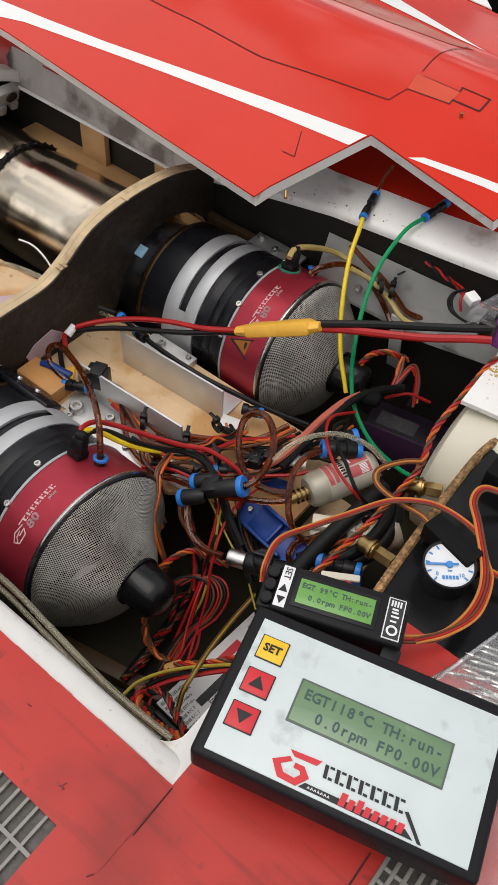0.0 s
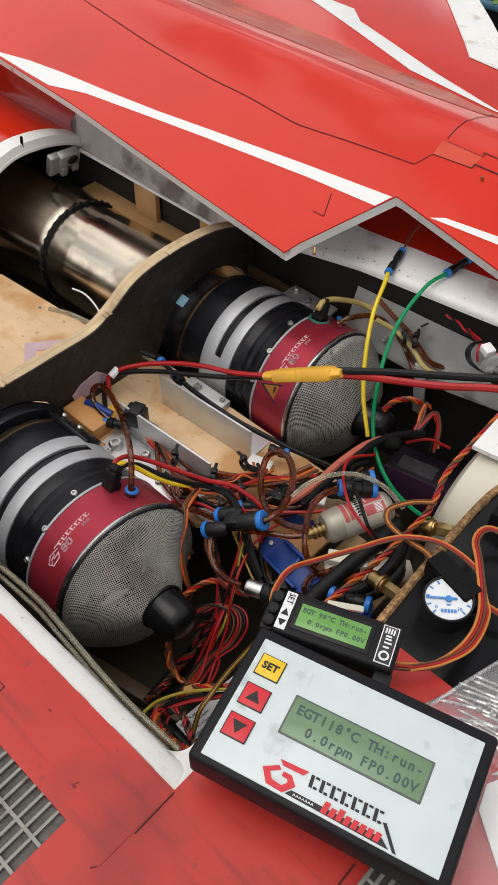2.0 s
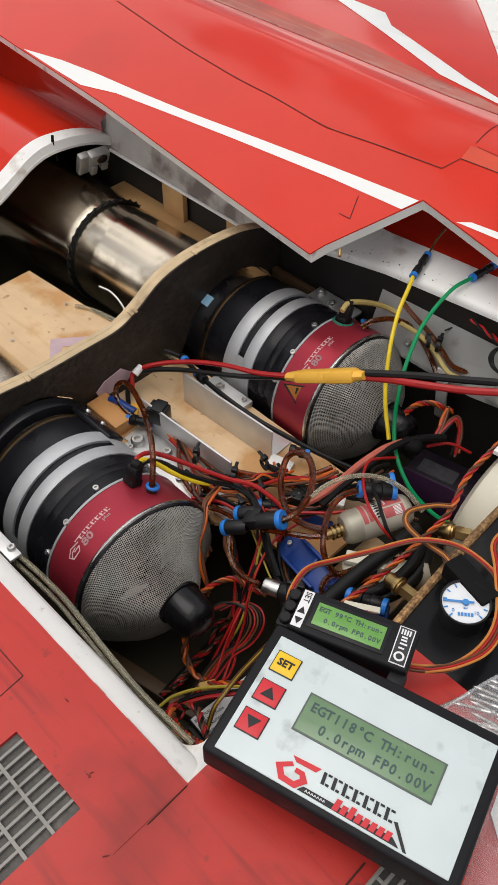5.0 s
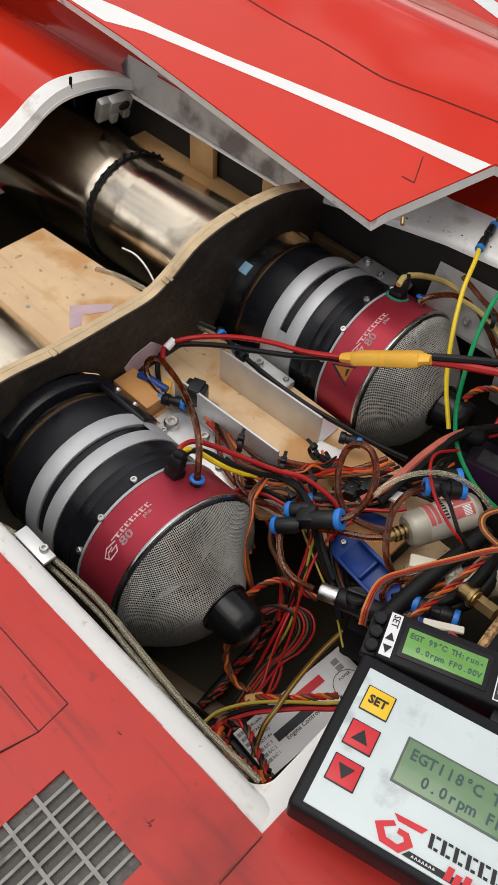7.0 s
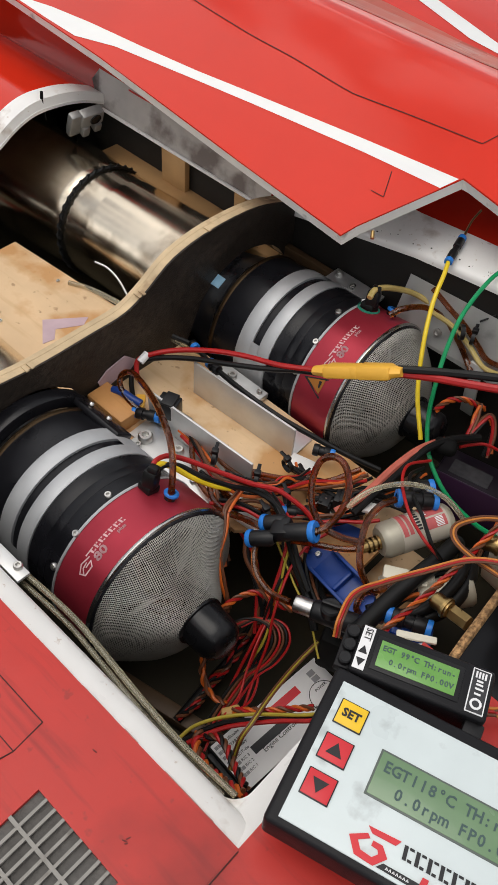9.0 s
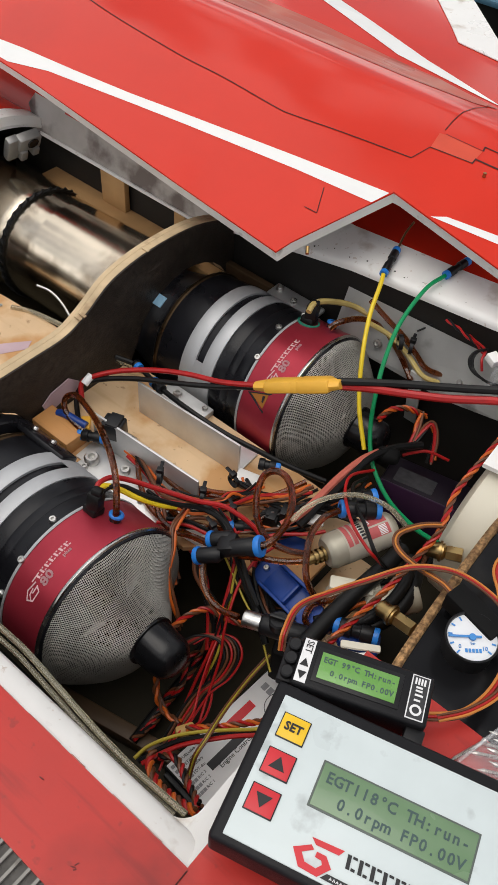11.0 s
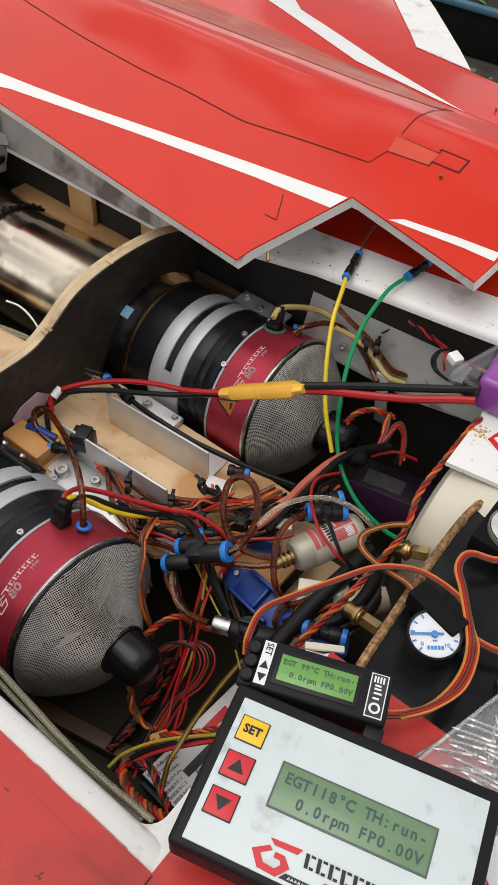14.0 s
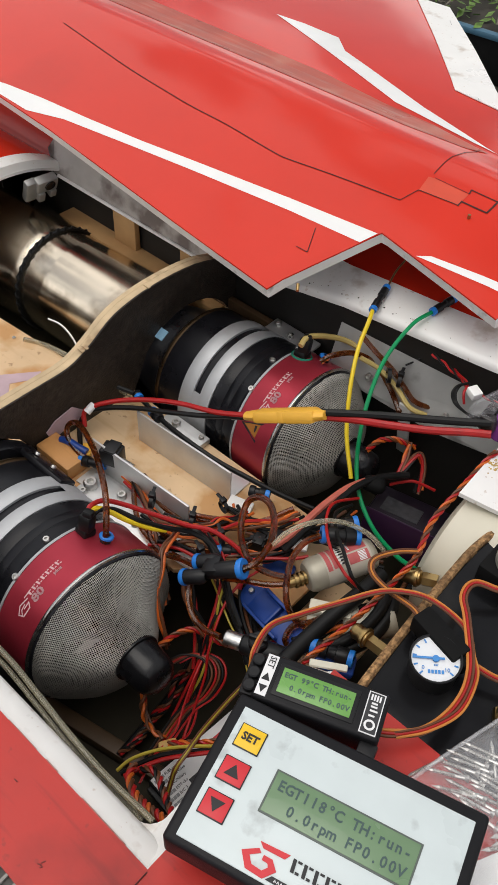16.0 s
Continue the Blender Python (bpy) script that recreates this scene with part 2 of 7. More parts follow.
def join(bm, other):
    if bm is None:
        return other
    me = bpy.data.meshes.new("tmp")
    other.to_mesh(me)
    other.free()
    bm.from_mesh(me)
    bpy.data.meshes.remove(me)
    return bm


def lathe(profile, seg=48, axis="X", at=(0, 0, 0), bm=None, arc=(0, 360)):
    """Turns a profile of (along, radius) round an axis."""
    b = bm or bmesh.new()
    full = abs(arc[1] - arc[0]) >= 360
    rings = []
    for i in range(seg if full else seg + 1):
        a = radians(arc[0] + (arc[1] - arc[0]) * i / seg)
        ring = []
        for d, r in profile:
            c, s = r * math.cos(a), r * math.sin(a)
            v = (d, c, s) if axis == "X" else ((c, s, d) if axis == "Z" else (s, d, c))
            ring.append(b.verts.new(Vector(v) + Vector(at)))
        rings.append(ring)
    n = len(rings)
    for i in range(n if full else n - 1):
        p, q = rings[i], rings[(i + 1) % n]
        for k in range(len(profile) - 1):
            b.faces.new((p[k], p[k + 1], q[k + 1], q[k]))
    bmesh.ops.remove_doubles(b, verts=b.verts, dist=1e-7)
    return b


def rod(a, c, r, seg=12, bm=None, r2=None):
    """A closed round bar from a to c."""
    a, c = Vector(a), Vector(c)
    b = bmesh.new()
    bmesh.ops.create_cone(b, cap_ends=True, segments=seg, radius1=r, radius2=r if r2 is None else r2, depth=(c - a).length)
    bmesh.ops.transform(b, matrix=Matrix.Translation((a + c) / 2) @ (c - a).to_track_quat("Z", "Y").to_matrix().to_4x4(), verts=b.verts)
    return join(bm, b)


def spline(points, sub=7):
    """A smooth line through the points."""
    p = [Vector(q) for q in points]
    p = [2 * p[0] - p[1]] + p + [2 * p[-1] - p[-2]]
    out = []
    for i in range(1, len(p) - 2):
        for k in range(sub):
            t = k / sub
            a, b, c, d = p[i - 1], p[i], p[i + 1], p[i + 2]
            out.append(0.5 * (2 * b + (c - a) * t + (2 * a - 5 * b + 4 * c - d) * t * t + (3 * b - a - 3 * c + d) * t ** 3))
    return out + [p[-2]]


def frames_of(line):
    """A tangent and two cross directions along a line, carried without twist."""
    out, side = [], None
    for i, p in enumerate(line):
        t = (line[min(i + 1, len(line) - 1)] - line[max(i - 1, 0)]).normalized()
        if side is None:
            side = t.cross(Vector((0.13, 0.2, 0.97))).normalized()
        side = (side - t * side.dot(t)).normalized()
        out.append((t, side, t.cross(side)))
    return out


def sweep(points, r, seg=8, sub=7, bm=None, raw=False, cap=True):
    """A round cord along a smooth line."""
    line = [Vector(p) for p in points] if raw else spline(points, sub)
    b = bm or bmesh.new()
    prev, first = None, None
    for p, (t, u, v) in zip(line, frames_of(line)):
        ring = [b.verts.new(p + (u * math.cos(k * math.tau / seg) + v * math.sin(k * math.tau / seg)) * r) for k in range(seg)]
        if prev:
            for k in range(seg):
                b.faces.new((prev[k], prev[(k + 1) % seg], ring[(k + 1) % seg], ring[k]))
        else:
            first = ring
        prev = ring
    if cap:
        b.faces.new(first[::-1])
        b.faces.new(prev)
    return b


def slab(outline, z0, z1, bm=None):
    """A flat piece with that outline in x and y between two heights."""
    b = bm or bmesh.new()
    lo = [b.verts.new((x, y, z0)) for x, y in outline]
    hi = [b.verts.new((x, y, z1)) for x, y in outline]
    n = len(outline)
    b.faces.new(lo[::-1])
    b.faces.new(hi)
    for i in range(n):
        b.faces.new((lo[i], lo[(i + 1) % n], hi[(i + 1) % n], hi[i]))
    return b


def strip(section, thick, axis_vec, bm=None):
    """A sheet with a profile of (y, z) drawn out from x0 to x1, with a thickness."""
    x0, x1 = axis_vec
    b = bm or bmesh.new()
    n = len(section)
    def row(x, dz):
        return [b.verts.new((x, y, z + dz)) for y, z in section]
    a, c, d, e = row(x0, 0), row(x1, 0), row(x0, -thick), row(x1, -thick)
    for i in range(n - 1):
        b.faces.new((a[i], a[i + 1], c[i + 1], c[i]))
        b.faces.new((d[i], e[i], e[i + 1], d[i + 1]))
        b.faces.new((a[i], d[i], d[i + 1], a[i + 1]))
        b.faces.new((c[i], c[i + 1], e[i + 1], e[i]))
    b.faces.new((a[0], c[0], e[0], d[0]))
    b.faces.new((a[-1], d[-1], e[-1], c[-1]))
    return b


def lettering(name, text, size, material, parent, at, turn=(0, 0, 0), label="", lift=0.0003, squeeze=1.0, centre=True, bold=0.0):
    """Raised print in the built-in font, as a mesh part."""
    cu = bpy.data.curves.new(name, "FONT")
    cu.body, cu.size, cu.extrude = text, size, lift / 2
    cu.align_x = "CENTER" if centre else "LEFT"
    cu.align_y = "CENTER"
    cu.resolution_u = 2
    cu.offset = bold
    tmp = new("tmp_text", cu)
    me = bpy.data.meshes.new_from_object(tmp.evaluated_get(bpy.context.evaluated_depsgraph_get()))
    bpy.data.objects.remove(tmp)
    me.transform(pose(*at, *turn) @ Matrix.Diagonal((squeeze, 1, 1, 1)))
    me.materials.clear()
    me.materials.append(material)
    me.name = name
    ob = new(name, me)
    ob.parent = parent
    if label:
        ob["label"] = label
    return ob


def hex_screw(parent, at, normal, r=0.0022, name="screw", label=""):
    """A socket-head screw: a domed head with a hexagonal recess."""
    b = lathe([(0, r), (r * 0.75, r), (r * 1.0, r * 0.8), (r * 1.0, r * 0.48), (r * 0.4, r * 0.45), (r * 0.4, 0)], 14, "Z")
    m = Matrix.Translation(at) @ Vector(normal).to_track_quat("Z", "Y").to_matrix().to_4x4()
    bmesh.ops.transform(b, matrix=m, verts=b.verts)
    return part(name, b, SCREW, parent, label)

# ---- fuselage shell ----
# x runs forward along the fuselage, y to its port side, and z up from the starboard deck.
deck_section = [(-0.0126, 0.0), (-0.05, 0.0005), (-0.10, -0.002), (-0.16, -0.010), (-0.22, -0.026), (-0.28, -0.055), (-0.33, -0.10), (-0.36, -0.16)]
deck_z = lambda y: float(np.interp(-y, [-p[0] for p in deck_section], [p[1] for p in deck_section]))
VENT_X, VENT_Y = (-0.0632, -0.0128), (-0.0545, -0.1490)
b = strip(deck_section, 0.004, (-0.62, VENT_X[0]))
strip(deck_section, 0.004, (VENT_X[1], 0.0125), b)
strip(deck_section[:2] + [(VENT_Y[0], deck_z(VENT_Y[0]))], 0.004, VENT_X, b)
strip([(VENT_Y[1], deck_z(VENT_Y[1]))] + deck_section[3:], 0.004, VENT_X, b)
deck = solo("deck", b, RED_WORN, "worn glossy red fuselage skin beside the engine bay", "fuselage skin", kind="structure")
front = solo("front_deck", slab([(0.0125, -0.22), (0.62, -0.20), (0.62, 0.1165), (0.0125, 0.1165)], -0.004, 0.0), RED_WORN, "worn red fuselage skin ahead of the engine bay", "fuselage skin", kind="structure")
port_section = [(0.385, 0.0115), (0.45, 0.012), (0.52, 0.006), (0.58, -0.012), (0.63, -0.05)]
PORT_X = (-1.25, -0.515, -0.30, -0.206, -0.187, -0.165, -0.142, -0.12, -0.094, -0.06, -0.03, 0.0, 0.62)
ledge_low = lambda x: float(np.interp(x, (-0.30, -0.206, -0.165, -0.13, -0.10, -0.05, -0.025, 0.0), (-0.0210, -0.0006, 0.0078, 0.0120, 0.0155, 0.0210, 0.0243, 0.0270)))
ledge_top = lambda x: float(np.interp(x, (-0.30, -0.187, -0.142, -0.12, -0.094, -0.06, 0.0), (0.0117, 0.0125, 0.0170, 0.0188, 0.0211, 0.0251, 0.0320)))


def rising(section_at, thick, xs):
    """A sheet whose (y, z) profile changes along x, made of short lengths."""
    b = bmesh.new()
    rows = [[[b.verts.new((x, y, z - d)) for y, z in section_at(x)] for d in (0, thick)] for x in xs]
    for (p, pu), (q, qu) in zip(rows, rows[1:]):
        for k in range(len(p) - 1):
            b.faces.new((p[k], p[k + 1], q[k + 1], q[k]))
            b.faces.new((pu[k], qu[k], qu[k + 1], pu[k + 1]))
        b.faces.new((p[0], q[0], qu[0], pu[0]))
        b.faces.new((p[-1], pu[-1], qu[-1], q[-1]))
    for p, pu in (rows[0], rows[-1]):
        for k in range(len(p) - 1):
            b.faces.new((p[k], pu[k], pu[k + 1], p[k + 1]))
    bmesh.ops.recalc_face_normals(b, faces=b.faces)
    return b


# the port deck rises towards the nose
port = solo("port_deck", rising(lambda x: [(y, z + (ledge_top(x) - 0.0117) * w) for (y, z), w in zip(port_section, (1, 1, 0.7, 0.3, 0))], 0.004, PORT_X), RED, "glossy red fuselage skin under the raised hatch", "fuselage skin", kind="structure")

rim = thing("hatch_rim", Matrix(), "white painted rim round the open engine bay", "rim", kind="structure")
rim_sec = [(-0.0128, -0.0008), (-0.0118, -0.0034), (-0.0076, -0.0052), (-0.0014, -0.0084), (0.0008, -0.0120), (0.0010, -0.0148)]
part("starboard_rim", strip(rim_sec, 0.003, (-0.60, 0.0125)), WHITE, rim)
b = bmesh.new()
n_rim = 4
rows_f = []
for i in range(n_rim + 1):
    y = -0.0128 + (0.116 + 0.0128) * i / n_rim
    zt = 0.0
    rows_f.append([b.verts.new(v) for v in ((0.0130, y, zt - 0.0005), (0.0085, y, zt - 0.007), (-0.0012, y, zt - 0.0145), (-0.0012, y, zt - 0.0185), (0.0130, y, zt - 0.006))])
for p, q in zip(rows_f, rows_f[1:]):
    for k in range(4):
        b.faces.new((p[k], p[k + 1], q[k + 1], q[k]))
part("front_rim", b, WHITE, rim)
fillet = [(-0.0010, 0.0006), (-0.0122, 0.0006)] + [(-0.0122 + 0.011 * math.sin(radians(a)), 0.0118 - 0.011 * math.cos(radians(a))) for a in range(0, 91, 15)][1:]
part("corner_fillet", slab(fillet, -0.0178, -0.0150), WHITE, rim, smooth=False)
random.seed(12)
x = -0.42
while x < 0.0:
    l = random.uniform(0.008, 0.030)
    h = random.uniform(0.0008, 0.0026) * (1.0 if x < -0.07 else 1.6)
    part("overspray", strip([(-0.0125, -0.0011), (-0.0125 + h * 0.42, -0.0011 - h)], 0.0003, (x, min(0.011, x + l))), mat("thin_red_overspray", (0.62, 0.20, 0.15), 0.45, vary=0.3, scale=120, stain=(0.75, 0.55, 0.5), stain_scale=90, stain_at=0.5), rim, "thin red overspray")
    x += l + random.uniform(0.0, 0.018)
part("port_rim", rising(lambda x: [(0.3514, ledge_low(x) - 0.0022), (0.3520, ledge_low(x)), (0.3535, ledge_low(x) + 0.0016), (0.3565, ledge_low(x) + 0.0027), (0.3700, (ledge_low(x) + ledge_top(x)) / 2 + 0.0019), (0.3856, ledge_top(x) + 0.0010)], 0.0022, PORT_X[2:]), WHITE, rim, "chipped white ledge")
b = bmesh.new()
quad = [(-0.5210, 0.3540, -0.0060), (-0.512, 0.3560, 0.0060), (-0.300, 0.3530, 0.0040), (-0.300, 0.3475, -0.0245), (-0.5070, 0.3475, -0.0235)]
f = b.faces.new([b.verts.new(q) for q in quad])
bmesh.ops.solidify(b, geom=[f], thickness=0.002)
# white flange, greyed and blotched in colour for the shade under the hatch
part("aft_port_rim", b, mat("shade_grey_flange", (0.52, 0.49, 0.46), 0.5, vary=0.25, scale=40, stain=(0.14, 0.11, 0.10), stain_scale=26, stain_at=0.5), rim, "white inner flange greyed with the hatch's shade", smooth=False)
part("aft_port_lip", sweep([(-0.500, 0.3468, -0.0235), (-0.40, 0.3466, -0.0240), (-0.30, 0.3470, -0.0250)], 0.0016, 8), WHITE, rim, "white rolled lip")
random.seed(6)
part("red_smear", slab([(-0.470, 0.3526), (-0.452, 0.3522), (-0.432, 0.3526)], 0.0035, 0.0052), RED_WORN, rim, "red paint smear", smooth=False)
# chips and dark specks on the port ledge
random.seed(5)
for i in range(30):
    x = -0.22 + 0.3 * random.random()
    s = 0.00025 + 0.0006 * random.random() ** 3
    u = random.random() ** 3 * 0.5
    z = (ledge_low(x) + 0.0027) * (1 - u) + ((ledge_low(x) + ledge_top(x)) / 2 + 0.0019) * u
    part("paint_chip", lathe([(0.0, s), (0.0003, s * 0.8), (0.0003, 0)], 6, "Z", (x, 0.3565 + 0.0135 * u, z)), DARK_SEAM, rim)

# inner walls and floor, the bay's deep shade put into their dark colours
solo("wall_starboard", strip([(0.0, -0.012), (0.006, -0.05), (0.012, -0.10), (0.03, -0.146)], 0.004, (-0.62, 0.03)), INNER, "resin inside of the fuselage wall, darkened for the bay's shade", "wall", kind="structure")
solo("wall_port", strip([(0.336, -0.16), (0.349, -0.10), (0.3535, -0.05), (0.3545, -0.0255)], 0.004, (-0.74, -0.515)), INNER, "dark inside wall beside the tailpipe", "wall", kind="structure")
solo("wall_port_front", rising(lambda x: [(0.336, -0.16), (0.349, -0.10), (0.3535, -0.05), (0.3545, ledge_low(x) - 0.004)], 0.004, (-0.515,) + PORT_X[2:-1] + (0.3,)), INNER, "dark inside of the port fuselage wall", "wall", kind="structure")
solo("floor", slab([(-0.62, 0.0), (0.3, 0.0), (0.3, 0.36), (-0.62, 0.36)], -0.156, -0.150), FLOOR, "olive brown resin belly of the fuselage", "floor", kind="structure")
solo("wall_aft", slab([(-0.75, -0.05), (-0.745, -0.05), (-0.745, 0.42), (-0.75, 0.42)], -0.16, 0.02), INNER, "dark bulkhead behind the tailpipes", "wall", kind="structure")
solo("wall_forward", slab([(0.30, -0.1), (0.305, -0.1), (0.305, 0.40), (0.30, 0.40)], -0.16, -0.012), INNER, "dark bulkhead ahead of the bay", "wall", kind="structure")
solo("belly", strip([(-0.36, -0.16), (-0.30, -0.24), (0.0, -0.26), (0.36, -0.26), (0.58, -0.2), (0.63, -0.05)], 0.004, (-0.75, 0.62)), RED, "red underside of the fuselage", "fuselage skin", kind="structure")

# grey sheet along the port wall, and its lower lip
b = bmesh.new()
pts = [(-0.165, 0.3510, -0.010), (0.03, 0.3510, 0.001), (0.03, 0.337, -0.034), (-0.02, 0.3365, -0.037), (-0.065, 0.3365, -0.047), (-0.165, 0.338, -0.050)]
f = b.faces.new([b.verts.new(p) for p in pts])
bmesh.ops.solidify(b, geom=[f], thickness=0.0025)
sheet = solo("side_sheet", b, PRIMER, "grey primed sheet along the inside wall", "sheet", smooth=False)
hex_screw(sheet, (-0.1273, 0.3412, -0.0354), (0, -0.93, 0.36), 0.0030)
hex_screw(sheet, (-0.0600, 0.3420, -0.0300), (0, -0.93, 0.36), 0.0024)

# ---- aft arch and aft skin ----
arch_y = [(0.150, -0.030), (0.185, -0.026), (0.216, -0.0185), (0.240, -0.0072), (0.255, 0.0010), (0.2698, 0.0063), (0.2825, 0.0080), (0.2952, 0.0075), (0.311, 0.0055), (0.3273, 0.0015), (0.340, -0.0035), (0.3506, -0.0086), (0.360, -0.0170), (0.3656, -0.0230)]
low_arch = arch_y
arch_y = [(p.y, p.z) for p in spline([(0, y, z) for y, z in arch_y], 4)]
mirror_arch = [(0.37 - y, z) for y, z in low_arch[::-1] if 0.19 < y < 0.37]
full_arch = [(y, z - 0.003) for y, z in [(-0.03, -0.006)] + mirror_arch + [p for p in arch_y if p[0] >= 0.19]]
solo("hatch_valley", strip([(0.3700, -0.0235), (0.3760, -0.006), (0.3812, 0.0118)], 0.003, (-0.516, -0.30)), RED, "shaded red strip under the raised hatch", "fuselage skin", kind="structure")
aft = solo("aft_skin", strip(full_arch, 0.004, (-1.3, -0.520)), RED, "glossy red humped skin over the tailpipes", "fuselage skin", kind="structure")
b = strip(full_arch, 0.0026, (-0.520, -0.503))
inner = [(y, z - 0.0068) for y, z in full_arch]
strip(inner, 0.0026, (-0.511, -0.500), b)
part("aft_rim", b, WHITE, rim, "white arched flange")
solo("aft_valley", strip([(0.3640, -0.0275), (0.3690, -0.0240), (0.3760, -0.006), (0.3812, 0.0118)], 0.003, (-1.25, -0.516)), RED, "shaded red valley between the humped skin and the port deck", "liner", kind="structure")
# unseen lining, added so the tailpipe mirrors brown instead of red skin
solo("added_aft_liner", strip([(y, z - 0.0075) for y, z in full_arch], 0.002, (-1.3, -0.513)), mat("added_lining_brown", (0.26, 0.19, 0.14), 0.6, vary=0.25, scale=30), "added brown lining under the humped skin, mirrored in the tailpipe", "liner", kind="structure")
# face of the flange
b = bmesh.new()
top = [b.verts.new((-0.5025, y, z)) for y, z in full_arch]
low = [b.verts.new((-0.5005, y, z - 0.0075)) for y, z in full_arch]
for i in range(len(top) - 1):
    b.faces.new((top[i], top[i + 1], low[i + 1], low[i]))
part("flange_face", b, WHITE, rim)

# ---- engine axes: both engines sit nose up in the bay, their tailpipes in line ----


def axis_pose(y, z, yaw, pitch, dx):
    return Matrix.Translation((-0.18, y, z)) @ Matrix.Rotation(radians(pitch), 4, "Y") @ Matrix.Rotation(radians(yaw), 4, "Z") @ Matrix.Translation((0.18 + dx, 0, 0))


NEAR_AXIS = axis_pose(0.0807, -0.0832, -2.73, -3.85, 0.0035)
FAR_AXIS = axis_pose(0.2940, -0.0751, -0.71, -3.20, -0.0022)

# ---- former across the bay ----
former = thing("former", Matrix(), "curved plywood former with a black carbon face between engines and tailpipes", "former")
top_line = spline([(0, y, z) for y, z in [(0.004, -0.030), (0.03, -0.016), (0.063, -0.0125), (0.104, -0.0165), (0.149, -0.017), (0.178, -0.0165), (0.198, -0.0085), (0.224, 0.006), (0.261, 0.0115), (0.307, 0.0085), (0.345, -0.004), (0.353, -0.010)]], 4)


def arch_bottom(y):
    """Lower edge: two round openings for the engines, a web between them."""
    best = -0.085
    for c, zc in ((0.0855, -0.090), (0.2955, -0.0815)):
        d = abs(y - c)
        if d < 0.056:
            best = max(best, zc + math.sqrt(max(0.0, 0.056 ** 2 - d * d)))
    return best


def former_layer(x0, x1, inset, material, name, label=""):
    b = bmesh.new()
    prev = None
    for p in top_line:
        zt, zb = p.z - inset, min(arch_bottom(p.y), p.z - 0.012)
        ring = [b.verts.new(v) for v in ((x0, p.y, zt), (x1, p.y, zt), (x1, p.y, zb), (x0, p.y, zb))]
        if prev:
            for k in range(4):
                b.faces.new((prev[k], prev[(k + 1) % 4], ring[(k + 1) % 4], ring[k]))
        else:
            b.faces.new(ring)
        prev = ring
    b.faces.new(prev[::-1])
    return part(name, b, material, former, label, smooth=False)


former_layer(-0.2870, -0.2830, 0.0000, PLY_EDGE, "ply_layer")
former_layer(-0.28295, -0.28055, 0.0002, PLY_EDGE, "ply_layer")
former_layer(-0.2805, -0.2775, 0.0001, PLY_EDGE, "ply_layer")
former_layer(-0.2774, -0.2762, 0.0004, CARBON, "carbon_face", "black carbon weave facing")
# torn fibres on its upper edge
random.seed(3)
for y in (0.098, 0.102, 0.192, 0.196, 0.258):
    part("splinter", box((0.006, 0.0025, 0.0012), (-0.279, y, -0.0158 if y < 0.19 else (-0.010 if y < 0.2 else 0.0118)), 0.0003), PLY_EDGE, former)

# ---- boards ----
board = thing("engine_board", Matrix(), "birch plywood board between the two engines", "board")
part("panel", slab([(-0.280, 0.137), (-0.130, 0.137), (-0.115, 0.152), (-0.055, 0.152), (-0.055, 0.235), (-0.280, 0.235)], -0.0815, -0.0775), PLY, board, smooth=False)
part("lower_panel", box((0.050, 0.070, 0.004), (-0.030, 0.185, -0.0990), 0.0006), PLY, board)
aftboard = solo("aft_board", slab([(-0.4574, 0.2110), (-0.4565, 0.1300), (-0.292, 0.1300), (-0.292, 0.2230)], -0.079, -0.075), PLY, "birch plywood board between the tailpipes", "board", smooth=False)
for x, y in ((-0.3858, 0.1443), (-0.3933, 0.2054), (-0.310, 0.1400)):
    hex_screw(aftboard, (x, y, -0.0752), (0, 0, 1), 0.0016)
solo("tape_piece", slab([(-0.3652, 0.1682), (-0.3441, 0.1955), (-0.3395, 0.1873), (-0.3502, 0.1689), (-0.3420, 0.1614), (-0.3440, 0.1520)], -0.075, -0.0747), LILAC, "faded lilac tape stuck on the plywood", "tape", smooth=False)
b = bmesh.new()
outline = ((0.149, -0.062), (0.1576, -0.056), (0.1743, -0.053), (0.1833, -0.062), (0.1824, -0.070), (0.1707, -0.0685), (0.1522, -0.0730))
b = slab(outline, -0.2758, -0.2750)
bmesh.ops.transform(b, matrix=Matrix(((0, 0, 1, 0), (1, 0, 0, 0), (0, 1, 0, 0), (0, 0, 0, 1))), verts=b.verts)
solo("tape_patch", b, LILAC, "lilac tape patch on the black former", "tape", smooth=False)
solo("wood_block", box((0.036, 0.019, 0.0120), (-0.2570, 0.1475, -0.0716), 0.0012), BLOCK, "orange-brown wooden block beside the former", "wood block")
solo("longeron", box((0.210, 0.020, 0.012), (-0.387, 0.344, -0.062), 0.0008), WOOD, "pine longeron along the port wall", "wood beam")
solo("rib_post", box((0.029, 0.006, 0.042), (-0.4085, 0.3490, -0.0450), 0.0008), WOOD, "upright pine post at the wall", "wood post")
solo("rib_post", box((0.012, 0.006, 0.042), (-0.33, 0.3490, -0.0450), 0.0008), WOOD, "upright pine post at the wall", "wood post")

# ---- angles ----


def angle_profile(name, x0, x1, y, ztop, zbase, flange, label):
    t = thing(name, Matrix.Translation((x0, y, 0)) @ Matrix.Rotation(radians(2.6), 4, "Z") @ Matrix.Translation((-x0, -y, 0)), label, "aluminium angle", group="aluminium angles")
    part("web", box((x1 - x0, 0.0016, ztop - zbase), ((x0 + x1) / 2, y, (ztop + zbase) / 2), 0.0003), ALU, t)
    part("flange", box((x1 - x0, abs(flange), 0.0016), ((x0 + x1) / 2, y + flange / 2 + math.copysign(0.0009, flange), zbase + 0.0008), 0.0003), ALU, t)
    return t


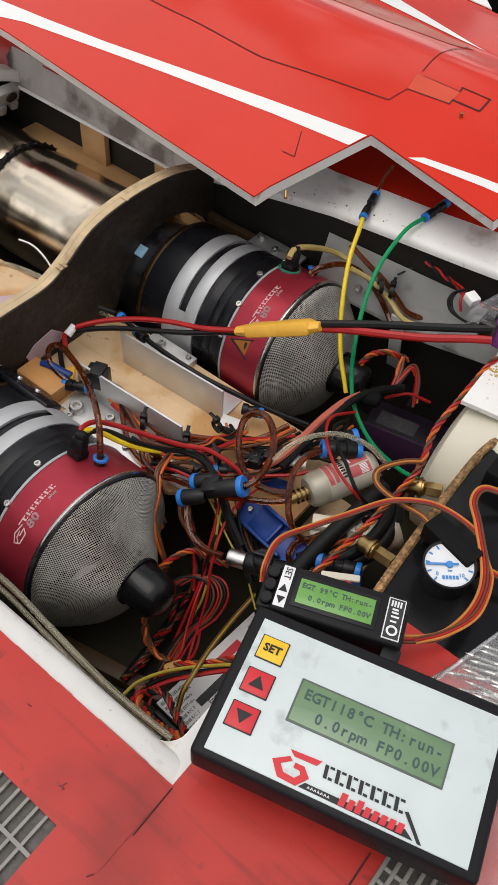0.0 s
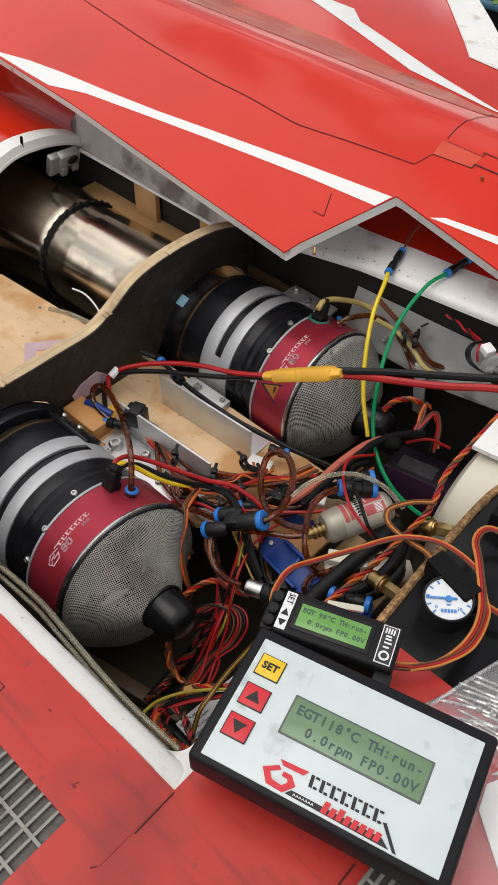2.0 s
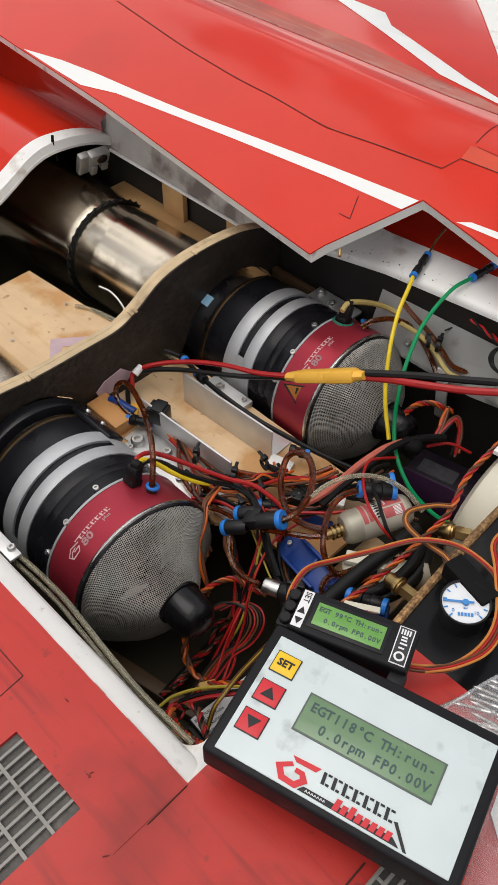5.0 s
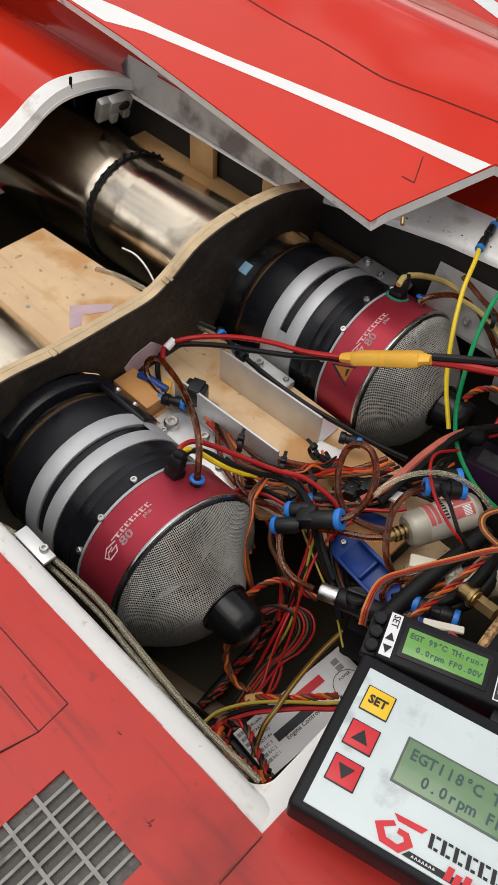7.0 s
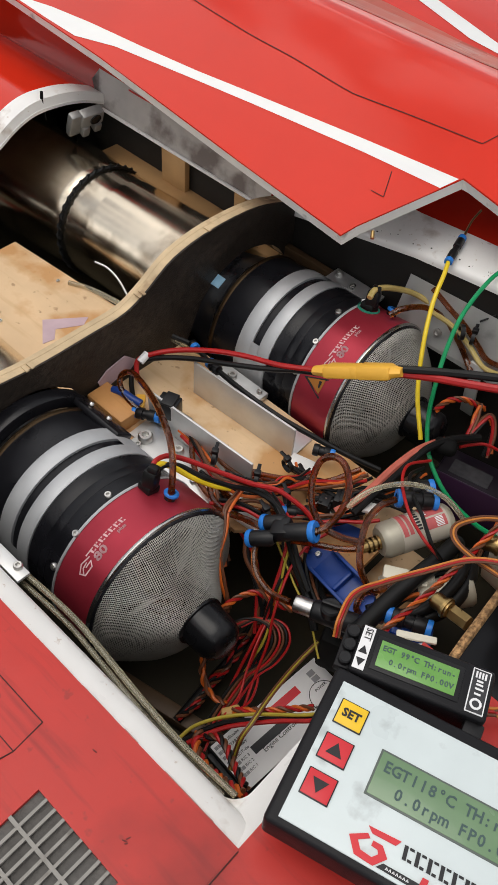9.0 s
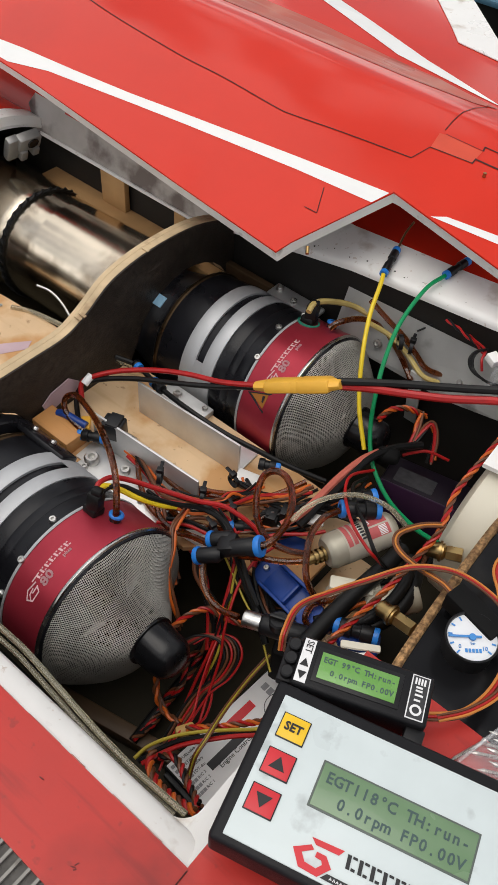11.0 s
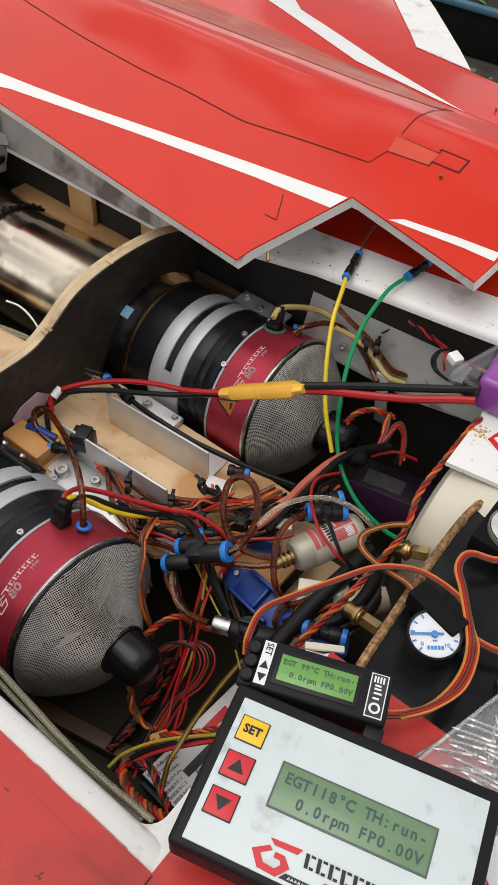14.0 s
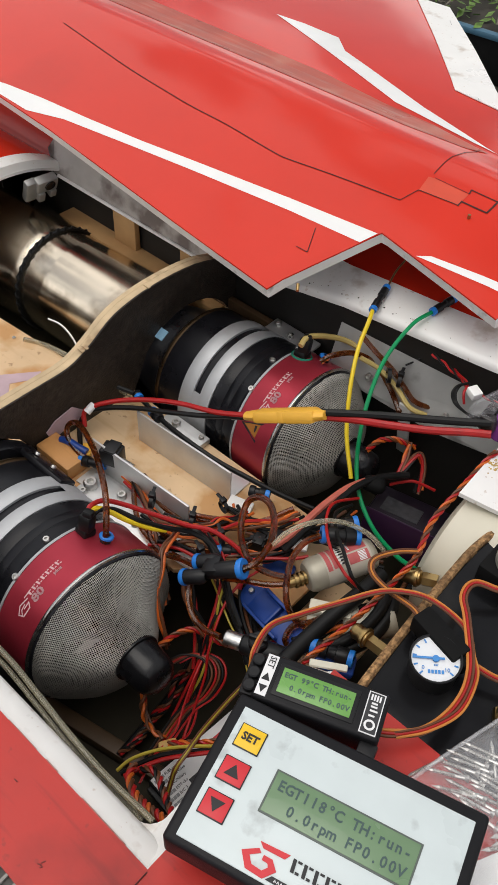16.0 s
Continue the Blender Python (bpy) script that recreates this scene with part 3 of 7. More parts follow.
angle_far = angle_profile("angle_bar", -0.2333, -0.1425, 0.2018, -0.0468, -0.0774, 0.022, "bare aluminium angle bar standing on the plywood")
angle_profile("angle_bar", -0.2360, -0.1430, 0.1612, -0.0475, -0.0774, -0.019, "bare aluminium angle bar beside the near engine")
for x in (-0.216, -0.203, -0.193):
    hex_screw(angle_far, (x, 0.214, -0.0758), (0, 0, 1), 0.0026)

# ---- turbines ----


def dome(rho):
    """Profile of the intake screen: distance along the axis and radius, by the arc from its rim."""
    pts = [(-0.1352, 0.0553), (-0.1300, 0.0536), (-0.1245, 0.0485), (-0.1170, 0.0410), (-0.1105, 0.0320), (-0.1055, 0.0230), (-0.1020, 0.0135)]
    lengths = [0.0]
    for a, c in zip(pts, pts[1:]):
        lengths.append(lengths[-1] + math.dist(a, c))
    s = np.clip(rho, 0, lengths[-1])
    return np.interp(s, lengths, [p[0] for p in pts]), np.interp(s, lengths, [p[1] for p in pts]), lengths[-1]


def screen_mesh(pitch=0.00130, wire=0.00021, flat=0.0):
    """Woven wire cloth pulled over the intake: two crossing sets of thin wires that pass over and under."""
    total = float(dome(np.array(0.0))[2])
    big = total + 0.0125
    verts, faces = [], []
    count = int(big / pitch)
    ang3 = [0.5, 0.5 + math.tau / 3, 0.5 + 2 * math.tau / 3]
    for fam in (0, 1):
        for i in range(-count, count + 1):
            a = i * pitch
            j = np.arange(-count, count + 1)
            c = j * pitch
            rad = np.hypot(a, c)
            keep = (rad < big) & (rad > 0.0125)
            runs, run = [], []
            for k in range(len(j)):
                if keep[k]:
                    run.append(k)
                elif run:
                    runs.append(run)
                    run = []
            if run:
                runs.append(run)
            for run in runs:
                if len(run) < 3:
                    continue
                cc, jj = c[run], j[run]
                rr = np.hypot(a, cc)
                ph = np.arctan2(cc, a) if fam == 0 else np.arctan2(a, cc)
                x, r, _ = dome(big - rr)
                # shallow dents in the cloth
                dent = 0.0017 * np.sin(3 * ph + 1.1) * np.sin(np.pi * np.clip((big - rr) / total, 0, 1)) + 0.00025 * np.sin(7 * ph + 240 * rr)
                over = (((i + jj) % 2) * 2 - 1) * (1 if fam == 0 else -1) * wire * 0.8
                r = (r + dent * 0.8) * (1 - flat * np.sin(np.pi * np.clip((big - rr) / total, 0, 1)) * np.clip(np.cos(ph - 0.30), 0, 1))
                x = x + dent * 0.5 + over * 0.6
                r = r + over * 0.6
                P = np.stack([x, r * np.cos(ph), r * np.sin(ph)], 1)
                T = np.gradient(P, axis=0)
                T /= np.linalg.norm(T, axis=1)[:, None] + 1e-12
                N = np.stack([np.full(len(x), 0.6), 0.8 * np.cos(ph), 0.8 * np.sin(ph)], 1)
                B = np.cross(T, N)
                B /= np.linalg.norm(B, axis=1)[:, None] + 1e-12
                N = np.cross(B, T)
                base = len(verts)
                for k in range(len(run)):
                    for q in ang3:
                        verts.append(tuple(P[k] + wire * (math.cos(q) * N[k] + math.sin(q) * B[k])))
                for k in range(len(run) - 1):
                    o = base + 3 * k
                    for q in range(3):
                        faces.append((o + q, o + (q + 1) % 3, o + 3 + (q + 1) % 3, o + 3 + q))
    me = bpy.data.meshes.new("intake_screen")
    me.from_pydata(verts, [], faces)
    me.materials.append(STEEL)
    return me


def turbine(label, flat, slot):
    """A model jet engine on its axis: x as in the bay, the axis at y = z = 0."""
    t = thing("turbine", Matrix(), label, "jet engine", group="jet engines")
    R = 0.055
    part("rear_casing", lathe([(-0.262, 0.0), (-0.262, 0.049), (-0.258, 0.0525), (-0.2545, 0.0535), (-0.2297, 0.0540)], 72), ANOD, t)
    part("tail_cone", lathe([(-0.300, 0.036), (-0.296, 0.040), (-0.270, 0.046), (-0.262, 0.049)], 64), ANOD, t)
    part("heat_ring", lathe([(-0.2575, 0.0500), (-0.2565, 0.0545), (-0.2545, 0.0546), (-0.2535, 0.0532)], 72), GOLD, t, "thin heat-tinted ring")
    for a, c in ((-0.2297, -0.2172), (-0.2105, -0.2000)):
        part("silver_band", lathe([(a, 0.0530), (a, R), (a + 0.0006, R + 0.0004), (c - 0.0006, R + 0.0004), (c, R), (c, 0.0530)], 72), ALU_BAND, t, "machined bare aluminium band")
    part("groove", lathe([(-0.2172, 0.0532), (-0.2105, 0.0532)], 72), ANOD, t)
    # one slot over the upper side; elsewhere the two bands are one
    c = lathe([(-0.2180, R + 0.0003), (-0.2098, R + 0.0003)], 40, "X", (0, 0, 0), None, (slot, 412))
    part("bridge", c, ALU_BAND, t)
    part("front_casing", lathe([(-0.2000, 0.0538), (-0.1992, 0.0546), (-0.1900, 0.0547), (-0.1897, 0.0545), (-0.1894, 0.0545), (-0.1891, 0.0547), (-0.1830, 0.0548), (-0.1828, 0.0546), (-0.1825, 0.0546), (-0.1822, 0.0548), (-0.1755, 0.0548), (-0.1732, 0.0556), (-0.1720, 0.0560)], 72), ANOD, t)
    part("rear_trim_ring", lathe([(-0.1720, 0.0556), (-0.1720, 0.0566), (-0.1709, 0.0568), (-0.1703, 0.0563)], 72), ALU_BAND, t, "thin silver ring")
    part("red_cowl", lathe([(-0.1703, 0.0560), (-0.1690, 0.0563), (-0.150, 0.0564), (-0.1385, 0.0572)], 72), ANOD_RED, t, "red anodised intake cowl")
    part("front_lip", lathe([(-0.1385, 0.0572), (-0.1374, 0.0578), (-0.1364, 0.0577), (-0.1358, 0.0566), (-0.137, 0.0535)], 72), mat("polished_lip", (0.58, 0.57, 0.55), 0.24, metal=1.0, vary=0.1, scale=60), t, "polished lip ring")
    part("intake_throat", lathe([(-0.1365, 0.0540), (-0.145, 0.050), (-0.150, 0.036), (-0.140, 0.015), (-0.125, 0.0)], 40), ANOD, t)
    part("screen_edge", lathe([(-0.1364, 0.0567), (-0.1356, 0.0564), (-0.1346, 0.0556), (-0.1345, 0.0548), (-0.1355, 0.0540)], 72), ANOD, t, "black intake edge")
    me = screen_mesh(flat=flat)
    ob = new("intake_screen", me)
    ob.parent = t
    ob["label"] = "dented woven steel wire screen"
    part("starter_cap", lathe([(-0.1080, 0.0), (-0.1080, 0.0160), (-0.1030, 0.0166), (-0.1020, 0.0164), (-0.1014, 0.0150), (-0.0890, 0.0146), (-0.0830, 0.0130), (-0.0795, 0.0095), (-0.0780, 0.0050), (-0.0777, 0.0)], 32), mat("rubber_cap", (0.006, 0.006, 0.007), 0.24, vary=0.2, scale=90, spec=0.4, bump=0.1, bump_scale=200), t, "black rubber starter cap")
    for ang, x in ((94, -0.1755), (123.5, -0.1722), (149.6, -0.1745), (62, -0.1755), (200, -0.1745), (250, -0.1745), (300, -0.1745)):
        a = radians(ang)
        d = Vector((0, math.cos(a), math.sin(a)))
        hex_screw(t, d * 0.0552 + Vector((x, 0, 0)), d, 0.0024)
    return t


def on_cowl(x, deg, r=0.0566):
    a = radians(deg)
    return (x, r * math.cos(a), r * math.sin(a))


def cowl_patch(parent, name, shape, material, label=""):
    """Printed patches bent round the cowl: each a polygon of (x, degrees)."""
    for poly in shape:
        b = bmesh.new()
        b.faces.new([b.verts.new(on_cowl(x, d)) for x, d in poly])
        part(name, b, material, parent, label, smooth=False)


def cowl_strokes(parent, name, lines, w, label=""):
    """Engraved strokes bent round the cowl: each a line of (x, degrees)."""
    b = bmesh.new()
    for line in lines:
        for (x0, d0), (x1, d1) in zip(line, line[1:]):
            p, q = Vector((x0, radians(d0) * 0.0566)), Vector((x1, radians(d1) * 0.0566))
            t = (q - p).normalized()
            n = Vector((-t.y, t.x)) * w
            p, q = p - t * w * 0.8, q + t * w * 0.8
            b.faces.new([b.verts.new(on_cowl(k.x, math.degrees(k.y / 0.0566))) for k in (p + n, q + n, q - n, p - n)])
    part(name, b, ENGRAVE, parent, label, smooth=False)


def cowl_text(parent, text, size, x, deg, squeeze=1.0):
    """Engraved characters that run round the cowl from that angle on."""
    ob = lettering("engraving", text, size, ENGRAVE, parent, (0, 0, 0), lift=0.0001, squeeze=squeeze, centre=False, bold=size * 0.035)
    for v in ob.data.vertices:
        u, h = v.co.x, v.co.y
        v.co = on_cowl(x - h, deg - math.degrees(u / 0.0566), 0.0566)


def turbine_dress(t, turn, collar, green=False):
    e = -0.1540
    cowl_strokes(t, "emblem", [[(e - 0.0015, turn + 2), (e - 0.0032, turn + 9), (e - 0.0008, turn + 14), (e + 0.0030, turn + 12), (e + 0.0036, turn + 5), (e + 0.0008, turn + 3), (e + 0.0006, turn + 8)], [(e - 0.0036, turn + 3), (e - 0.0034, turn - 2)], [(e + 0.0018, turn + 12.4), (e - 0.0006, turn + 10), (e - 0.0008, turn + 6)]], 0.00042, "pale engraved emblem")
    # outlined blocks where the maker's word stands
    for i in range(7):
        d0 = turn - 0.3 - i * 4.0
        d1 = d0 - 3.1
        h = 0.0016
        c = -0.1562
        cowl_patch(t, "engraving", [[(c - h, d0), (c - h, d0 - 1.3), (c + h, d0 - 2.0), (c + h, d0 - 0.7)], [(c - h, d0 - 1.9), (c - h, d1), (c - h * 0.5, d1), (c - h * 0.5, d0 - 1.9)], [(c + h * 0.5, d0 - 2.4), (c + h * 0.5, d1 - 0.6), (c + h, d1 - 0.6), (c + h, d0 - 2.4)]], ENGRAVE)
    cowl_text(t, "80", 0.0074, -0.1510, turn + 0.5, 1.3)
    cowl_text(t, "plus", 0.0034, -0.1524, turn - 19.5, 1.15)
    # black gland and blue push-in collar for the fuel line
    for ang, x, big in ((72, -0.1648, True), (collar, -0.1520, False)):
        a = radians(ang)
        d = Vector((0, math.cos(a), math.sin(a)))
        o = Vector((x, 0, 0)) + d * 0.0555
        if big:
            bb = box((0.0105, 0.0095, 0.0060), (0, 0, 0.0030), 0.0016, 2)
            box((0.0092, 0.0086, 0.0130), (-0.0008, 0.0004, 0.0098), 0.0022, 2, 14, bb)
            box((0.0066, 0.0060, 0.0050), (-0.0014, 0.0006, 0.0172), 0.0016, 2, 24, bb)
            bmesh.ops.transform(bb, matrix=Matrix.Translation(o) @ d.to_track_quat("Z", "Y").to_matrix().to_4x4(), verts=bb.verts)
            part("cable_gland", bb, RUBBER, t, "black shrink-wrapped cable boot")
            if green:
                bb = lathe([(-0.0004, 0.0052), (-0.0004, 0.0084), (0.0012, 0.0084), (0.0016, 0.0070)], 24, "Z")
                bmesh.ops.transform(bb, matrix=Matrix.Translation(o) @ d.to_track_quat("Z", "Y").to_matrix().to_4x4(), verts=bb.verts)
                part("gasket", bb, mat("green_gasket", (0.02, 0.20, 0.13), 0.5), t, "green gasket ring")
        else:
            bb = rod(o, o + d * 0.004, 0.0036, 16)
            part("fitting", bb, BLACK, t)
            bb = lathe([(0, 0.0024), (0, 0.0046), (0.0014, 0.0047), (0.0022, 0.0040), (0.0022, 0.0024)], 20, "Z")
            bmesh.ops.transform(bb, matrix=Matrix.Translation(o + d * 0.004) @ d.to_track_quat("Z", "Y").to_matrix().to_4x4(), verts=bb.verts)
            part("push_collar", bb, BLUE, t, "blue release collar")


near = turbine("black and red model turbine with wire mesh intake beside the rim", 0.34, 166)
turbine_dress(near, 125.5, 66)
near.matrix_world = NEAR_AXIS @ Matrix.Diagonal((1, 0.977, 0.977, 1))
far = turbine("black and red model turbine with wire mesh intake under the hatch", 0.05, 149)
turbine_dress(far, 124, 60, True)
far.matrix_world = FAR_AXIS @ Matrix.Diagonal((1, 0.977, 0.977, 1))
# warning triangle on the far one
cowl_patch(far, "warning_triangle", [[(-0.1665, 148.5), (-0.1480, 141), (-0.1495, 158)]], INK, "black and orange warning triangle")
b = bmesh.new()
b.faces.new([b.verts.new(on_cowl(x, d, 0.0568)) for x, d in ((-0.1635, 148.2), (-0.1500, 143.0), (-0.1508, 154.5))])
part("triangle_fill", b, mat("dim_orange_print", (0.34, 0.125, 0.015), 0.45), far, smooth=False)
b = bmesh.new()
b.faces.new([b.verts.new(on_cowl(x, d, 0.0570)) for x, d in ((-0.1540, 145.6), (-0.1518, 145.0), (-0.1520, 150.5), (-0.1532, 150.0))])
part("triangle_mark", b, INK, far, smooth=False)
# engine mount plates on the board
for xm, ym, zm, sx, sy, bolts in ((-0.1900, 0.1455, -0.0725, 0.074, 0.023, ((-0.0304, -0.002, 0.0052), (-0.0300, -0.0095, 0.0026), (-0.007, 0.0065, 0.0036), (0.018, -0.004, 0.0026))), (-0.2130, 0.2285, -0.0730, 0.042, 0.015, ((-0.008, 0.0, 0.0036), (0.016, 0.003, 0.0022), (0.010, -0.006, 0.0022)))):
    mount = thing("engine_mount", Matrix(), "bright aluminium engine mount plate with socket screws", "mount plate", group="engine mounts")
    part("plate", box((sx, sy, 0.0050), (xm, ym, zm - 0.0015), 0.0006), ALU, mount)
    for dx, dy, r in bolts:
        hex_screw(mount, (xm + dx, ym + dy, zm + 0.0010), (0, 0, 1), r)

# ---- tailpipes ----
for axis, lab in ((FAR_AXIS, "heat-tinted stainless tailpipe with a coiled clamp ring"), (NEAR_AXIS, "heat-tinted stainless tailpipe of the near engine")):
    pipe = thing("tailpipe", axis, lab, "exhaust pipe", group="tailpipes")
    part("tube", lathe([(-1.2, 0.0540), (-0.52, 0.0540), (-0.500, 0.0532), (-0.475, 0.0517), (-0.456, 0.0500), (-0.4480, 0.0499), (-0.4470, 0.0495), (-0.4436, 0.0500), (-0.4415, 0.0488), (-0.4400, 0.0486), (-0.302, 0.0490), (-0.300, 0.0490), (-0.297, 0.0500), (-0.295, 0.0490), (-0.300, 0.0480), (-0.47, 0.0490), (-1.2, 0.053)], 80), PIPE, pipe)
    bb = bmesh.new()
    line = []
    for i in range(700):
        a = i / 700 * math.tau
        rr = 0.0508 + 0.0008 * math.cos(38 * a)
        line.append((-0.4436 + 0.0014 * math.sin(38 * a), rr * math.cos(a), rr * math.sin(a)))
    sweep(line + line[:1], 0.0013, 6, raw=True, bm=bb)
    lathe([(-0.4458, 0.0490), (-0.4458, 0.0508), (-0.4414, 0.0508), (-0.4414, 0.0490)], 64, bm=bb)
    part("clamp_ring", bb, RUBBER, pipe, "dark coiled clamp ring")
solo("label_flag", box((0.012, 0.009, 0.0010), (0, 0, 0), 0.0002), mat("pale_blue_label", (0.25, 0.45, 0.60), 0.5), "pale blue label flag on the engine casing", "label", m=pose(-0.2745, 0.2640, -0.0342, 30, 0, 0))

b = bmesh.new()
b.faces.new([b.verts.new((-0.4960, y, z)) for y, z in ((0.293, -0.004), (0.315, -0.0095), (0.3125, -0.0405), (0.294, -0.0185))])
bmesh.ops.solidify(b, geom=list(b.faces), thickness=0.003)
solo("gusset", b, mat("brown_phenolic", (0.30, 0.15, 0.07), 0.5, vary=0.25, scale=40), "brown gusset plate behind the grey bracket", "gusset", smooth=False)
# aft bracket with a hole
bk = thing("hinge_bracket", pose(-0.4850, 0.3205, -0.0170, 0, 24, -8), "grey cast bracket with a round hole at the aft flange", "bracket")
bb = box((0.010, 0.0215, 0.0150), (0, 0, 0.0035), 0.0022, 2)
box((0.012, 0.0070, 0.0110), (0.0010, -0.0060, -0.0075), 0.0016, 2, bm=bb)
box((0.012, 0.0070, 0.0090), (0.0010, 0.0055, -0.0065), 0.0016, 2, bm=bb)
box((0.008, 0.0120, 0.0240), (-0.0020, -0.0140, -0.0020), 0.0020, 2, bm=bb)
part("casting", bb, MIRROR_FIX, bk)
part("bushing", lathe([(0.0053, 0.0), (0.0053, 0.0046), (0.0056, 0.0052), (0.0050, 0.0054)], 20, "X", (0, 0.002, 0.0045)), ANOD, bk, "dark hollow bush")
ap = thing("arch_pin", Matrix(), "small dark pin through the white arched flange", "pin")
part("head", rod((-0.5032, 0.2867, 0.0060), (-0.5020, 0.2867, 0.0120), 0.0014, 10), DULL, ap)
part("stem", rod((-0.5010, 0.2867, -0.0120), (-0.5026, 0.2867, 0.0060), 0.0006, 8), DULL, ap)
solo("side_longeron", box((0.090, 0.006, 0.010), (-0.258, 0.3470, -0.0500), 0.0008), mat("stained_wood", (0.085, 0.048, 0.022), 0.55, vary=0.3, scale=30), "stained wooden bar on the wall behind the far engine", "wood beam")

# ---- hatch ----
HATCH = [(0.25, 0.034), (0.28, 0.0416), (0.32, 0.0516), (0.36, 0.0616), (0.40, 0.0720), (0.42, 0.0765), (0.44, 0.0805), (0.455, 0.0835), (0.462, 0.0842), (0.48, 0.0810), (0.495, 0.0765), (0.51, 0.0745), (0.525, 0.0750), (0.56, 0.0750), (0.60, 0.0735), (0.68, 0.066), (0.80, 0.050)]


def hatch_z(y):
    return float(np.interp(y, [p[0] for p in HATCH], [p[1] for p in HATCH]))


def draped(outline, lift, thick, cuts=None, low=None):
    """A piece with that outline in plan, laid on the hatch's curve."""
    b = bmesh.new()
    b.faces.new([b.verts.new((x, y, 0)) for x, y in outline])
    ys = [y for _, y in outline]
    for y in (cuts or [p[0] for p in HATCH]):
        if min(ys) < y < max(ys):
            bmesh.ops.bisect_plane(b, geom=list(b.verts) + list(b.edges) + list(b.faces), plane_co=(0, y, 0), plane_no=(0, 1, 0))
    tops = list(b.faces)
    for v in b.verts:
        v.co.z = hatch_z(v.co.y) + lift
    if thick:
        made = bmesh.ops.extrude_face_region(b, geom=tops)
        for v in made["geom"]:
            if isinstance(v, bmesh.types.BMVert):
                v.co.z -= thick
    return b


hatch = thing("engine_hatch", Matrix(), "glossy red hatch with white stripes lying raised over the bay", "hatch")
hatch_out = [(-1.25, 0.372), (-0.80, 0.338), (-0.4558, 0.3137), (-0.2846, 0.2956), (-0.1872, 0.2862), (-0.1842, 0.2985), (-0.1553, 0.3700), (-0.1500, 0.3690), (-0.0495, 0.3495), (-0.0441, 0.3847), (-0.030, 0.47), (-0.0255, 0.512), (0.10, 0.5130), (0.12, 0.5600), (-0.1490, 0.5670), (-0.1763, 0.5705), (-0.300, 0.714), (-0.375, 0.80), (-1.25, 0.80)]
part("skin", draped(hatch_out, 0, 0.0012), RED, hatch)
# the lighter edge below the skin
edge_path = hatch_out[:10]
b = bmesh.new()
prev = None
for x, y in edge_path:
    z = hatch_z(y)
    inx = 0.0012 if (x, y) not in ((-0.1553, 0.37),) else 0.0
    ring = [b.verts.new(v) for v in ((x, y + 0.0002, z - 0.0013), (x + 0.0008, y + inx, z - 0.0080), (x + 0.001, y + 0.004, z - 0.0082), (x + 0.001, y + 0.004, z - 0.0013))]
    if prev:
        for k in range(4):
            b.faces.new((prev[k], prev[(k + 1) % 4], ring[(k + 1) % 4], ring[k]))
    prev = ring
part("edge_band", b, EDGE, hatch, "bare pale grey laminate edge", smooth=False)
part("stripe", draped([(-0.5880, 0.3242), (-0.5393, 0.3328), (-0.4951, 0.3372), (-0.438, 0.3405), (-0.3796, 0.3450), (-0.3276, 0.3507), (-0.2323, 0.3606), (-0.1570, 0.3672), (-0.1620, 0.3540), (-0.2236, 0.3508), (-0.3194, 0.3425), (-0.3723, 0.3373), (-0.4544, 0.3286), (-0.4930, 0.3190), (-0.5300, 0.3205)], 0.0003, 0), STRIPE, hatch, "tapering white stripe", smooth=False)
part("stripe", draped([(-0.1230, 0.3648), (-0.1140, 0.3702), (-0.0766, 0.3745), (-0.0475, 0.3765), (-0.0478, 0.3690), (-0.0693, 0.3688), (-0.1192, 0.3652)], 0.0003, 0), STRIPE, hatch, "tapering white stripe", smooth=False)
part("far_stripe", draped([(-0.450, 0.594), (-0.416, 0.5965), (-0.372, 0.5940), (-0.348, 0.573), (-0.233, 0.531), (-0.146, 0.5065), (-0.255, 0.5215), (-0.34, 0.5535)], 0.0004, 0), STRIPE, hatch, "narrow white stripe behind the crest", smooth=False)
part("white_edge", draped([(-0.418, 0.797), (-0.3178, 0.6788), (-0.2326, 0.5788), (-0.1775, 0.5715), (-0.3010, 0.7140), (-0.375, 0.7985)], 0.0012, 0.0008), WHITE, hatch, "scuffed white leading edge", smooth=False)
# fillet behind the crest, its blurred reflection painted as brown with pale streaks
part("fillet_band", draped([(-0.62, 0.488), (-0.40, 0.4875), (-0.3087, 0.4870), (-0.2227, 0.4860), (-0.170, 0.4930), (-0.1520, 0.5010), (-0.208, 0.5115), (-0.260, 0.5135), (-0.3352, 0.5215), (-0.62, 0.526)], 0.0004, 0), mat("fillet_reflection", (0.46, 0.085, 0.052), 0.30, vary=0.2, scale=30, stain=(0.50, 0.20, 0.14), stain_scale=18, stain_at=0.52, streak=(0.48, 0.26, 0.19)), hatch, "brownish fillet with a streaky reflection painted on", smooth=False)
# seam lines, cut dark into the skin


def seam(points, w=0.0008, parent=hatch, lift=0.0004, mat_=None):
    b = bmesh.new()
    line = spline([(x, y, 0) for x, y in points], 6) if len(points) > 2 else [Vector((*p, 0)) for p in points]
    prev = None
    for p, (t, u, v) in zip(line, frames_of(line)):
        s = Vector((-t.y, t.x, 0)) * w * 0.52
        a, c = p + s, p - s
        ring = [b.verts.new((q.x, q.y, hatch_z(q.y) + lift)) for q in (a, c)]
        if prev:
            b.faces.new((prev[0], prev[1], ring[1], ring[0]))
        prev = ring
    return part("seam", b, mat_ or SEAM_RED, parent, smooth=False)


